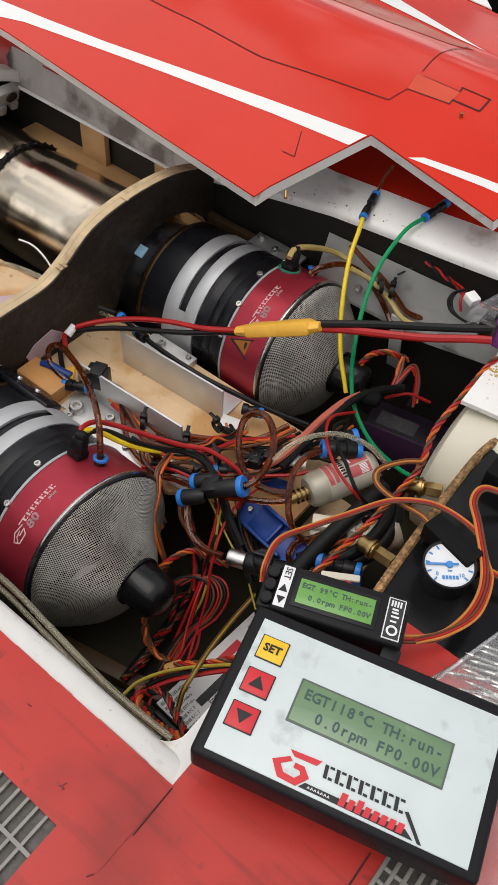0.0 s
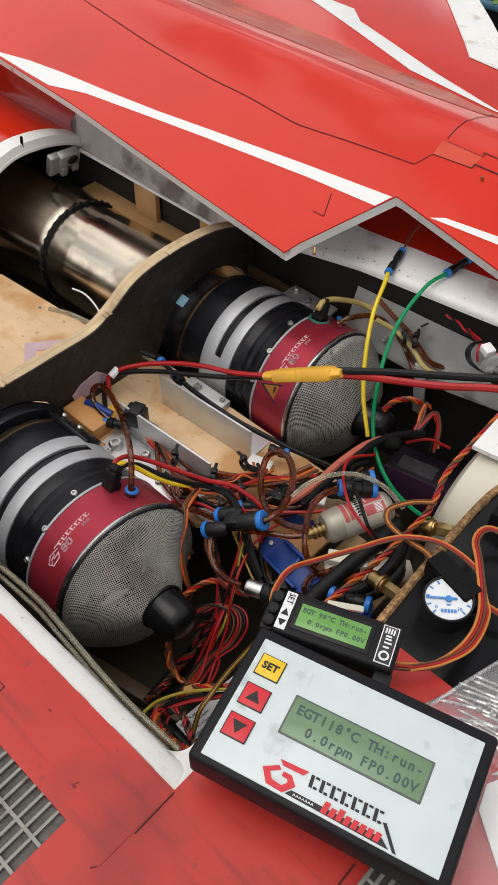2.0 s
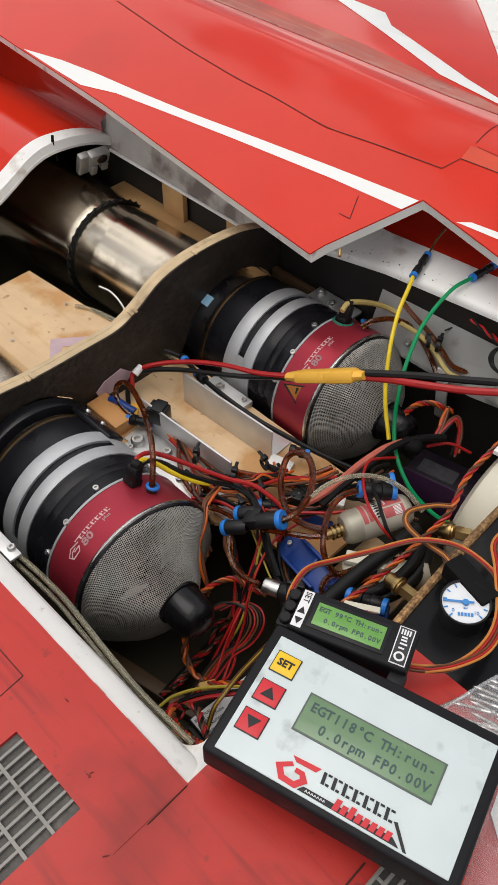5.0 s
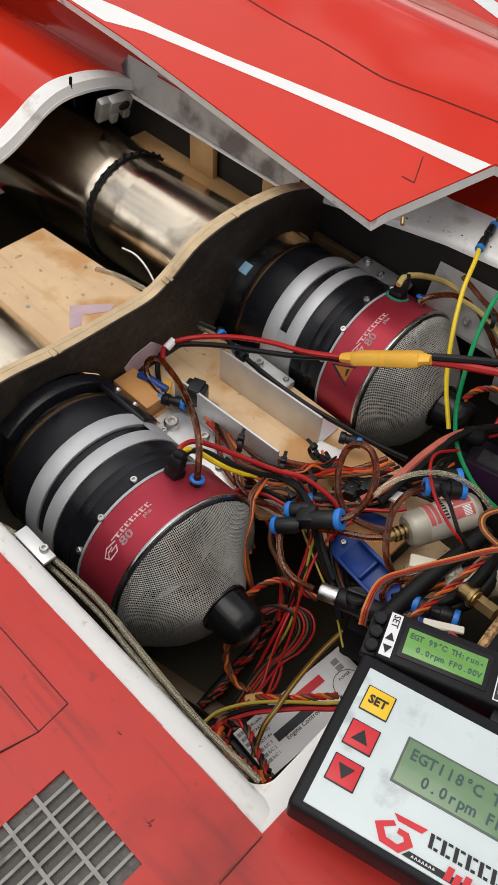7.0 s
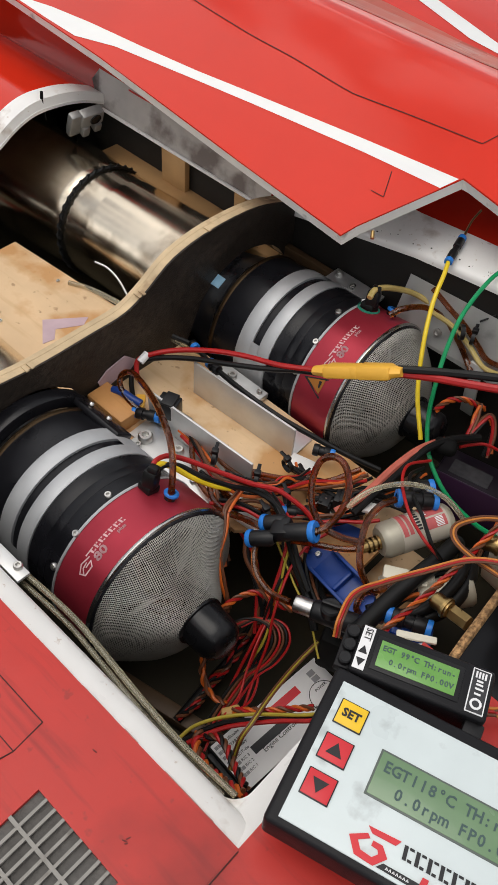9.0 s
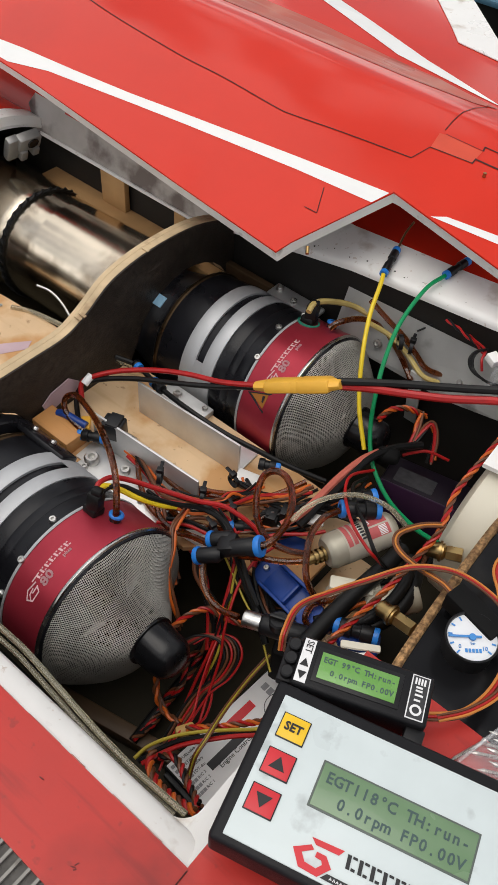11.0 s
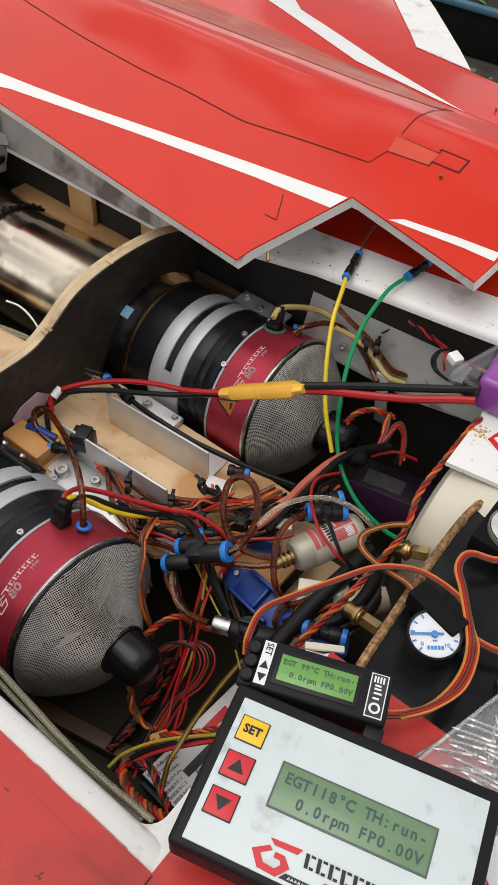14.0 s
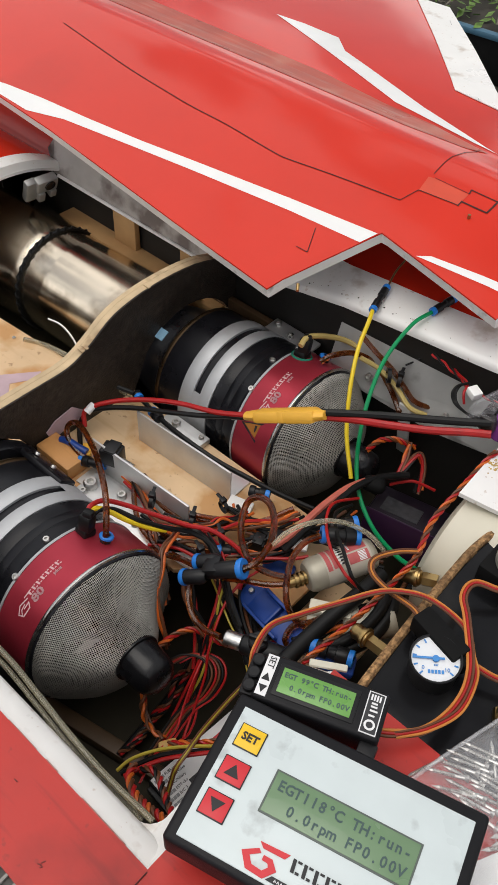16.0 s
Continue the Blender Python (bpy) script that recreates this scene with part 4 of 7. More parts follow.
seam([(-0.5650, 0.4218), (-0.5084, 0.4132), (-0.4539, 0.4052), (-0.3978, 0.3995), (-0.3680, 0.3972), (-0.3286, 0.3958), (-0.2752, 0.3914), (-0.2580, 0.3919), (-0.2204, 0.3962), (-0.1640, 0.4015)], 0.0008)
part("worn_patch", draped([(-0.1622, 0.4330), (-0.1593, 0.4178), (-0.1275, 0.4200), (-0.1280, 0.4330), (-0.1576, 0.4338)], 0.0003, 0), mat("rubbed_red_paint", (0.66, 0.075, 0.035), 0.4, vary=0.12, scale=60, spec=0.4), hatch, "rubbed dull patch by the latch")
seam([(-0.1640, 0.4015), (-0.1595, 0.4172)], 0.0007)
seam([(-0.1595, 0.4172), (-0.1273, 0.4195)], 0.0007)
seam([(-0.1273, 0.4188), (-0.1278, 0.4248)], 0.0010)
seam([(-0.1280, 0.4240), (-0.1070, 0.4240)], 0.0013)
seam([(-0.1070, 0.4236), (-0.1071, 0.4380)], 0.0013)
seam([(-0.1068, 0.4377), (-0.1291, 0.4380)], 0.0009)
seam([(-0.1291, 0.4384), (-0.1278, 0.4335)], 0.0011)
seam([(-0.1278, 0.4338), (-0.1576, 0.4344)], 0.0004)
seam([(-0.1608, 0.4376), (-0.1618, 0.4500), (-0.1616, 0.4658), (-0.1608, 0.4860), (-0.1594, 0.5004)], 0.0007)
seam([(-0.345, 0.7500), (-0.205, 0.5735)], 0.0004, lift=0.0016, mat_=PRINT_GREY)
part("pin", rod((-0.1304, 0.5247, 0.0745), (-0.1304, 0.5247, 0.0775), 0.0008, 10), BRASS, hatch, "brass locating pin")
# a pencilled tick and a small pin
seam([(-0.1964, 0.3267), (-0.1862, 0.3268)], 0.0006)
seam([(-0.1862, 0.3268), (-0.1964, 0.3476)], 0.0006)
part("pin", rod((-0.1142, 0.4130, hatch_z(0.4130)), (-0.1142, 0.4130, hatch_z(0.4130) + 0.003), 0.0012, 10), BRASS, hatch)
part("pin", rod((-0.1775, 0.3080, 0.0405), (-0.1745, 0.3040, 0.0385), 0.0013, 10), BRASS, hatch, "brass locating pin")
# dark sheet under the hatch, coloured like the shade-darkened shell walls
part("under_sheet", draped([(-1.2, 0.42), (-0.45, 0.335), (-0.20, 0.315), (-0.165, 0.385), (-0.06, 0.372), (-0.06, 0.45), (-1.2, 0.46)], -0.0016, 0.003), INNER, hatch)

# ---- hand set ----
hs = thing("turbine_handset", pose(0.0629, 0.0428, 0.0, 0, 0, 15.35), "black handset with pale faceplate and two-line display on the red deck", "control unit")
LX, LY, TOP = 0.1160, 0.0700, 0.0372
part("case", box((LX, LY, 0.0170), (0, 0, 0.0282), 0.0022, 3), CASE, hs)
part("lower_shell", box((LX - 0.016, LY - 0.016, 0.0195), (0, 0, 0.0100), 0.003, 3), CASE, hs)
part("faceplate", box((0.1060, 0.0610, 0.0012), (0, -0.0012, TOP - 0.0005), 0.0003), FOIL, hs, "pale scuffed foil faceplate")
z = TOP + 0.0002
for name, v, m_, lab in (("set_key", 0.0167, PRINT_YELLOW, "yellow key"), ("up_key", 0.0009, PRINT_RED, "red arrow key"), ("down_key", -0.0147, PRINT_RED, "red arrow key")):
    key = part(name, box((0.0122, 0.0112, 0.0008), (-0.0442, v, z + 0.0001), 0.0003), INK, hs)
    part("key_top", box((0.0113, 0.0103, 0.0009), (-0.0442, v, z + 0.0003), 0.0003), m_, key, lab)
    if name == "set_key":
        lettering("key_text", "SET", 0.0050, INK, key, (-0.0442, v, z + 0.0009), bold=0.00016)
    else:
        s = 1 if name == "up_key" else -1
        b = slab([(-0.0442 - 0.0034, v - s * 0.0024), (-0.0442 + s * 0.0 + 0.0034, v - s * 0.0024), (-0.0442, v + s * 0.0030)], z + 0.0007, z + 0.0010)
        part("arrow", b, INK, key, smooth=False)
# border round the display, coloured dark for the shade at its recessed edges
display = part("display", box((0.0650, 0.0194, 0.0006), (0.0044, 0.0012, z), 0.0002), mat("recess_shade_border", (0.10, 0.12, 0.105), 0.5), hs)
part("lcd", box((0.0634, 0.0178, 0.0006), (0.0044, 0.0012, z + 0.0002), 0.0002), LCD, display, "green-grey display")


def columns(text, n, width, height, v, u0, zz, parent):
    """Display characters on a fixed pitch."""
    for i, ch in enumerate(text):
        if ch != " ":
            lettering("lcd_character", ch, height, LCD_INK, parent, (u0 + (i - n / 2 + 0.5) * width / n, v, zz), lift=0.0001, squeeze=0.92, bold=height * 0.022)


columns("EGT118°C TH:run-", 16, 0.0592, 0.0064, 0.0047, 0.0044, z + 0.0006, display)
columns("  0.0rpm FP0.00V", 16, 0.0592, 0.0064, -0.0032, 0.0044, z + 0.0006, display)
part("lead_plug", box((0.0085, 0.0090, 0.0090), (0.0020, 0.0385, 0.0270), 0.001), BLACK, hs, "black plug at the back edge")
# emblem and plain shapes in place of the maker's name


def print_shape(name, outline, material, lift=0.0, label=""):
    return part(name, slab([(x / 1000, y / 1000) for x, y in outline], z + lift, z + lift + 0.0003), material, hs, label, smooth=False)


def print_strokes(name, lines, w, material, lift=0.0, label=""):
    """Printed strokes of one width along lines of millimetres."""
    b = bmesh.new()
    for line in lines:
        for p, q in zip(line, line[1:]):
            p, q = Vector((*p, 0)), Vector((*q, 0))
            t = (q - p).normalized()
            n = Vector((-t.y, t.x, 0)) * w / 2
            p, q = p - t * w * 0.42, q + t * w * 0.42
            slab([(k.x / 1000, k.y / 1000) for k in (p + n, p - n, q - n, q + n)], z + lift, z + lift + 0.0003, b)
    return part(name, b, material, hs, label, smooth=False)


print_shape("emblem_bar", [(-21.7, -18.3), (-8.7, -17.7), (-10.2, -20.1), (-19.4, -20.3)], PRINT_RED)
print_shape("emblem", [(-20.9, -20.9), (-27.0, -24.6), (-22.8, -30.1), (-15.2, -30.5), (-11.2, -25.9), (-14.4, -22.4), (-18.2, -22.4), (-18.2, -24.4), (-15.6, -24.6), (-14.8, -25.9), (-16.6, -28.0), (-21.2, -27.6), (-23.4, -24.8), (-19.4, -22.2)], PRINT_RED, 0.0, "red angular emblem")
print_shape("print_wedge", [(-12.0, -27.9), (-14.0, -30.2), (31.6, -30.7), (28.0, -27.9)], INK)
print_strokes("small_print", [[(-10.6 + i * 1.35, -29.5), (-10.3 + i * 1.35, -28.7), (-9.9 + i * 1.35, -29.4)] for i in range(7)], 0.32, PRINT_WHITE, 0.0003, "small white marks")
for i in range(7):
    x0 = -7.2 + i * 4.75
    print_shape("logo", [(x0, -18.0), (x0 + 1.5, -18.0), (x0 + 2.1, -23.2), (x0 + 0.6, -23.2)], INK, 0.0, "dark slanted logo bar" if i == 0 else "")
    print_shape("logo", [(x0 + 2.1, -18.0), (x0 + 3.9, -18.0), (x0 + 4.0, -18.9), (x0 + 2.2, -18.9)], INK)
    print_shape("logo", [(x0 + 2.5, -22.2), (x0 + 4.1, -22.2), (x0 + 4.2, -23.2), (x0 + 2.6, -23.2)], INK)
print_shape("print_slash", [(26.0, -22.0), (27.5, -21.6), (35.0, -31.0), (33.4, -31.0)], INK)
for i in range(8):
    x = 2.2 + i * 3.25
    top = -25.3 if i in (0, 2) else -26.5
    print_shape("logo", [(x + 0.2, top), (x + 2.6, top), (x + 2.1, -30.3), (x - 0.4, -30.3)], PRINT_RED, 0.0003, "red slanted logo block" if i == 0 else "")

# ---- pocket display ----
od = thing("pocket_display", pose(0.0247, 0.0855, 0.0, 0, 0, 21.5), "small black display module with green screen above the handset", "display module")
part("case", box((0.0600, 0.0245, 0.0150), (0, 0, 0.0275), 0.0022, 3), CASE, od)
part("key_block", box((0.0075, 0.0215, 0.0050), (-0.0325, 0.0, 0.0290), 0.0008), CASE, od)
for v in (0.0068, 0.0, -0.0068):
    part("button", lathe([(0.0, 0.0030), (0.0026, 0.0030), (0.0032, 0.0024), (0.0032, 0.0)], 16, "Z", (-0.0325, v, 0.0314)), BLACK, od)
zo = 0.0352
part("key_label", box((0.0052, 0.0210, 0.0003), (-0.0262, 0, zo), 0.0), PRINT_WHITE, od, "white strip with key marks")
lettering("key_text", "SET", 0.0044, INK, od, (-0.0262, 0.0066, zo + 0.0003), (0, 0, -90), squeeze=0.9)
for v, s in ((-0.0010, 1), (-0.0072, -1)):
    part("arrow", slab([(-0.0282, v - s * 0.0018), (-0.0242, v - s * 0.0018), (-0.0262, v + s * 0.0020)], zo + 0.0002, zo + 0.0004), INK, od, smooth=False)
part("bezel", box((0.0385, 0.0165, 0.0006), (-0.0025, 0.0, zo), 0.0002), BLACK, od)
part("lcd", box((0.0345, 0.0125, 0.0006), (-0.0025, 0.0, zo + 0.0003), 0.0001), LCD_LIT, od, "bright green display")
columns("EGT 99°C TH:run-", 16, 0.0325, 0.0037, 0.0028, -0.0025, zo + 0.0007, od)
columns("  0.0rpm FP0.00V", 16, 0.0325, 0.0037, -0.0026, -0.0025, zo + 0.0007, od)
part("badge", box((0.0078, 0.0205, 0.0004), (0.0240, 0, zo), 0.0), PRINT_WHITE, od, "dark badge with white marks")
part("badge_field", box((0.0068, 0.0195, 0.0003), (0.0240, 0, zo + 0.0002), 0.0), mat("badge_dark", (0.03, 0.03, 0.033), 0.4), od)
b = bmesh.new()
for i in range(12):
    p, q = math.tau * i / 12, math.tau * (i + 1) / 12
    slab([(0.0240 + 0.0016 * math.cos(p), -0.0060 + 0.0016 * math.sin(p)), (0.0240 + 0.0026 * math.cos(p), -0.0060 + 0.0026 * math.sin(p)), (0.0240 + 0.0026 * math.cos(q), -0.0060 + 0.0026 * math.sin(q)), (0.0240 + 0.0016 * math.cos(q), -0.0060 + 0.0016 * math.sin(q))], zo + 0.0004, zo + 0.0006, b)
for v, w in ((-0.0020, 0.0016), (0.0004, 0.0024), (0.0024, 0.0018), (0.0040, 0.0016)):
    slab([(0.0224, v), (0.0224 + w + 0.0012, v), (0.0224 + w + 0.0012, v + 0.0009), (0.0224, v + 0.0009)], zo + 0.0004, zo + 0.0006, b)
for i in range(4):
    slab([(0.0215 + i * 0.0013, 0.0058), (0.0223 + i * 0.0013, 0.0058), (0.0223 + i * 0.0013, 0.0088), (0.0215 + i * 0.0013, 0.0088)], zo + 0.0004, zo + 0.0006, b)
part("badge_bars", b, PRINT_WHITE, od, smooth=False)
# what it lies on
solo("red_lead_block", box((0.050, 0.012, 0.010), (0.026, 0.0768, 0.0142), 0.002, turn=21.5), W_RED, "dark red connector block under the small display", "connector")

# ---- vents ----


def vent(name, xs, ys, label, stagger=0.0, bar=0.0016):
    """A moulded grille: gauze floor, long bars, and short staggered bars between them."""
    t = thing(name, Matrix(), label, "vent grille", group="deck vents")
    x0, x1, y0, y1 = xs[0], xs[-1], ys[-1], ys[0]
    part("gauze", box((x1 - x0, y1 - y0, 0.0006), ((x0 + x1) / 2, (y0 + y1) / 2, 0.0008), 0.0), mat("dark_vent_gauze", (0.05, 0.045, 0.04), 0.6, vary=0.3, scale=300, bump=0.6, bump_scale=900), t)
    for x in xs:
        part("long_bar", box((bar, y1 - y0, 0.0016), (x, (y0 + y1) / 2, 0.0012), 0.0005), VENT, t)
    for i in range(len(xs) - 1):
        for j, y in enumerate(ys):
            yy = min(y1, max(y0, y - (stagger * (i % 2) if 0 < j < len(ys) - 1 else 0)))
            part("short_bar", box((xs[i + 1] - xs[i] - bar + 0.0004, bar * 0.9, 0.0015), ((xs[i] + xs[i + 1]) / 2, yy, 0.00115), 0.0005), VENT, t)
    return t


# the deck vent is let in flush: bars along the slots, cross spines, gauze below
dv = thing("deck_vent", Matrix(), "grubby grey slotted vent let flush into the red deck", "vent grille", group="deck vents")
vent_line = lambda y0, y1, dz: [(y, deck_z(y) + dz) for y in [y0] + [q for q in (-0.10,) if y1 < q < y0] + [y1]]
part("gauze", strip(vent_line(VENT_Y[0] + 0.002, VENT_Y[1] - 0.002, -0.0022), 0.0006, (VENT_X[0] - 0.001, VENT_X[1] + 0.001)), VENT_FLOOR, dv, "grey metal gauze")
for i in range(1, 9):
    x = VENT_X[0] + 0.0056 * i
    part("long_bar", strip(vent_line(*VENT_Y, 0.0001), 0.0016, (x - 0.00068, x + 0.00068)), VENT, dv, smooth=False)
for k in range(1, 7):
    y = -0.0545 - 0.0148 * k
    part("cross_bar", strip(vent_line(y + 0.00085, y - 0.00085, 0.0002), 0.0016, (VENT_X[0], VENT_X[1])), VENT, dv, smooth=False)
vent("front_vent", [0.0985 + i * 0.00475 for i in range(7)], [0.0300, 0.0180, 0.0122, 0.0064, 0.0006, -0.0052, -0.0110, -0.0168, -0.0226, -0.0284, -0.0342, -0.0400, -0.0458], "grubby grey slotted vent ahead of the handset", 0.0, 0.0019)


def deck_seam(points, w=0.0006, z=0.0007, m_=DARK_SEAM, name="deck_seam", par=None):
    b = bmesh.new()
    line = [Vector((*p, 0)) for p in points]
    for a, c in zip(line, line[1:]):
        t = (c - a).normalized()
        s = Vector((-t.y, t.x, 0)) * w
        slab([tuple((a + s).xy), tuple((c + s).xy), tuple((c - s).xy), tuple((a - s).xy)][::-1], z - 0.0012, z, b)
    return part(name, b, m_, par or deck, smooth=False)


deck_seam([(-0.30, -0.0362), (-0.0847, -0.0358), (-0.0833, -0.0523), (-0.30, -0.0523)], 0.00022, m_=SEAM_RED)
deck_seam([(-0.0833, -0.0523), (-0.090, -0.078), (-0.30, -0.078)], 0.00022, m_=SEAM_RED)
deck_seam([(0.0132, -0.0135), (0.0135, -0.0375)], 0.0002, m_=SEAM_RED)
deck_seam([(0.0918, 0.0191), (0.0921, -0.055)], 0.0004, m_=SEAM_RED, par=front)
for x, y, a, l in ((-0.0235, -0.0432, 0.4, 0.0022), (-0.0225, -0.0420, 1.2, 0.0020), (-0.0216, -0.0436, 1.0, 0.0014), (-0.060, -0.028, 0.1, 0.0022), (0.010, -0.060, 1.0, 0.003)):
    deck_seam([(x, y), (x + l * math.cos(a), y + l * math.sin(a))], 0.00022, m_=mat("old_scuff", (0.12, 0.014, 0.012), 0.6), name="scratch")

# ---- forward board with gauges ----
fb = thing("instrument_board", Matrix(), "matt black board with a ragged brown plywood edge", "board")
edge_line = spline([(0.0275, 0.112, -0.004), (0.0250, 0.125, -0.008), (0.0228, 0.158, -0.009), (0.0212, 0.191, -0.009), (0.0206, 0.2150, -0.009), (0.0206, 0.235, -0.009), (0.0222, 0.2520, -0.010), (0.0255, 0.2680, -0.011), (0.0320, 0.2860, -0.012)], 6)
b = bmesh.new()
prev = None
for p in edge_line:
    ring = [b.verts.new(v) for v in ((p.x - 0.0006, p.y, p.z + 0.0032), (p.x + 0.0006, p.y, p.z + 0.0044), (p.x + 0.0030, p.y, p.z + 0.0045), (p.x + 0.0041, p.y, p.z + 0.0034), (p.x + 0.0041, p.y, -0.060), (p.x, p.y, -0.060))]
    if prev:
        for k in range(6):
            b.faces.new((prev[k], prev[(k + 1) % 6], ring[(k + 1) % 6], ring[k]))
    else:
        b.faces.new(ring)
    prev = ring
b.faces.new(prev[::-1])
part("ragged_edge", b, CORK, fb, "ragged brown plywood edge")
b = bmesh.new()
prev = None
for p in edge_line:
    pair = [b.verts.new((p.x + 0.0042, p.y, p.z + 0.0015)), b.verts.new((0.26, p.y, p.z * 0.3 - 0.006)), b.verts.new((0.26, p.y, p.z * 0.3 - 0.010)), b.verts.new((p.x + 0.0042, p.y, p.z - 0.003))]
    if prev:
        for k in range(4):
            b.faces.new((prev[k], prev[(k + 1) % 4], pair[(k + 1) % 4], pair[k]))
    prev = pair
part("panel", b, MATTE, fb)
for pts in ([(0.0262, 0.172, -0.0072), (0.0250, 0.184, -0.0072), (0.0240, 0.198, -0.0070), (0.0236, 0.213, -0.0070)], [(0.0236, 0.226, -0.0070), (0.0240, 0.236, -0.0070)]):
    part("worn_patch", sweep(pts, 0.0013, 6), CORK, fb, "worn through brown patch")


def gauge(at, r, label):
    g = thing("pressure_gauge", pose(*at, 4, -3, 37), label, "pressure gauge")
    part("body", lathe([(-0.022, 0.0), (-0.022, r * 0.95), (-0.002, r * 1.0), (0.0008, r * 1.04), (0.0012, r * 1.0), (0.0008, r * 0.96), (-0.0008, r * 0.94)], 40, "Z"), BLACK, g)
    part("dial", lathe([(-0.0006, 0), (-0.0006, r * 0.95)], 40, "Z"), GAUGE, g, "white dial")
    for i in range(11):
        a = radians(225 - 27 * i)
        c, s = math.cos(a), math.sin(a)
        for name, r0, r1, w in (("tick", 0.74, 0.90, 0.0004),):
            part(name, slab([(r * r0 * c - w * s, r * r0 * s + w * c), (r * r1 * c - w * s, r * r1 * s + w * c), (r * r1 * c + w * s, r * r1 * s - w * c), (r * r0 * c + w * s, r * r0 * s - w * c)], -0.0004, -0.0002), PRINT_BLUE, g, smooth=False)
    part("needle", box((r * 1.25, 0.0011, 0.0005), (-r * 0.28, 0.0002, 0.0004), 0.0001, turn=0), PRINT_BLUE, g, "blue needle")
    part("hub", lathe([(0, 0.0019), (0.0009, 0.0017), (0.0009, 0)], 16, "Z"), PRINT_BLUE, g)
    lettering("dial_text", "0", 0.0030, PRINT_BLUE, g, (-r * 0.50, -r * 0.38, -0.0003))
    lettering("dial_text", "10", 0.0030, PRINT_BLUE, g, (r * 0.42, -r * 0.44, -0.0003))
    lettering("dial_text", "bar", 0.0018, PRINT_BLUE, g, (0, -r * 0.24, -0.0003))
    b = bmesh.new()
    for i in range(5):
        slab([(-0.0042 + i * 0.0017, -r * 0.60), (-0.0030 + i * 0.0017, -r * 0.60), (-0.0030 + i * 0.0017, -r * 0.45), (-0.0042 + i * 0.0017, -r * 0.45)], -0.0004, -0.0002, b)
    part("dial_bars", b, PRINT_BLUE, g, smooth=False)
    return g


gauge((0.0484, 0.1525, 0.0085), 0.0130, "round white pressure gauge with blue needle on the black board")
sw = thing("switch_block", pose(0.0425, 0.1660, 0.0045, 0, 0, -13), "low black switch block overlapping the gauge", "switch")
part("body", box((0.031, 0.0125, 0.0125), (0, 0, 0), 0.0012), DULL, sw)
part("cord_boot", box((0.006, 0.008, 0.009), (0.0175, 0.001, -0.001), 0.0016), DULL, sw)
ln = thing("glazed_dial", pose(0.050, 0.236, 0.006), "blank glazed dial with a pale metal bezel on the black board", "dial")
part("body", box((0.034, 0.033, 0.013), (0, 0, -0.0068), 0.001), DULL, ln)
part("bezel", lathe([(0, 0.0131), (0.0, 0.0141), (0.0036, 0.0142), (0.0042, 0.0139), (0.0036, 0.0134)], 40, "Z"), mat("dull_bezel", (0.40, 0.39, 0.33), 0.35, metal=0.6, vary=0.15, scale=80), ln)
part("glass", lathe([(0.0038, 0.0130), (0.0048, 0.009), (0.0052, 0.0)], 32, "Z"), mat("milky_glass", (0.58, 0.60, 0.52), 0.10, vary=0.2, scale=50, coat=1.0, stain=(0.34, 0.46, 0.56), stain_scale=45, stain_at=0.58), ln, "milky glass")
br = thing("brass_fitting", pose(0.0890, 0.1575, -0.0070), "tall upright threaded brass hose fitting on the black board", "hose fitting")
part("nut", lathe([(0, 0.0), (0, 0.0061), (0.0035, 0.0061), (0.0042, 0.0055), (0.0042, 0.0)], 6, "Z"), BRASS, br)
part("barrel", lathe([(0.0040, 0.0044), (0.0050, 0.0047), (0.0056, 0.0043), (0.0062, 0.0047), (0.0068, 0.0043), (0.0074, 0.0047), (0.0080, 0.0048), (0.0150, 0.0048), (0.0155, 0.0044)], 28, "Z"), BRASS, br)
part("collar", lathe([(0.0155, 0.0044), (0.0160, 0.0051), (0.0180, 0.0051), (0.0186, 0.0045), (0.0190, 0.0041), (0.0200, 0.0041), (0.0204, 0.0037), (0.0200, 0.0027), (0.012, 0.0025), (0.012, 0)], 28, "Z"), BRASS, br)

# white front quarter panel, cream moulding below it
qp = thing("quarter_panel", Matrix(), "white painted corner panel with red stripe ends and dried glue", "panel", kind="structure")
b = slab([(-0.0045, 0.2595), (0.034, 0.2655), (0.30, 0.30), (0.30, 0.37), (0.02, 0.3565), (-0.012, 0.330), (-0.0065, 0.306)], -0.001, 0.0022)
part("sheet", b, WHITE, qp, smooth=False)
part("red_field", slab([(0.006, 0.292), (0.024, 0.283), (0.30, 0.305), (0.30, 0.37), (0.018, 0.340)], 0.0022, 0.0027), RED, qp, smooth=False)
part("white_wedge", slab([(0.0085, 0.2945), (0.027, 0.286), (0.20, 0.310), (0.20, 0.318), (0.012, 0.3005)], 0.0027, 0.0030), STRIPE, qp, smooth=False)
random.seed(8)
for i in range(46):
    x, y = 0.0005 + random.gauss(0, 0.0028), 0.294 + random.gauss(0, 0.0055)
    r = 0.0003 + 0.0009 * random.random() ** 2
    part("glue_blob", lathe([(0, r), (0.0003, r * 0.8), (0.0004, 0.0)], 7, "Z", (x, y, 0.0022)), mat("amber_glue", (0.52, 0.36, 0.12), 0.3), qp)
solo("cream_moulding", lathe([(-0.004, 0.0), (-0.004, 0.045), (0.0, 0.052), (0.03, 0.056), (0.30, 0.058)], 40, "X", (0.0, 0.272, -0.058)), CREAM, "smooth cream moulded duct in front of the bay", "duct")

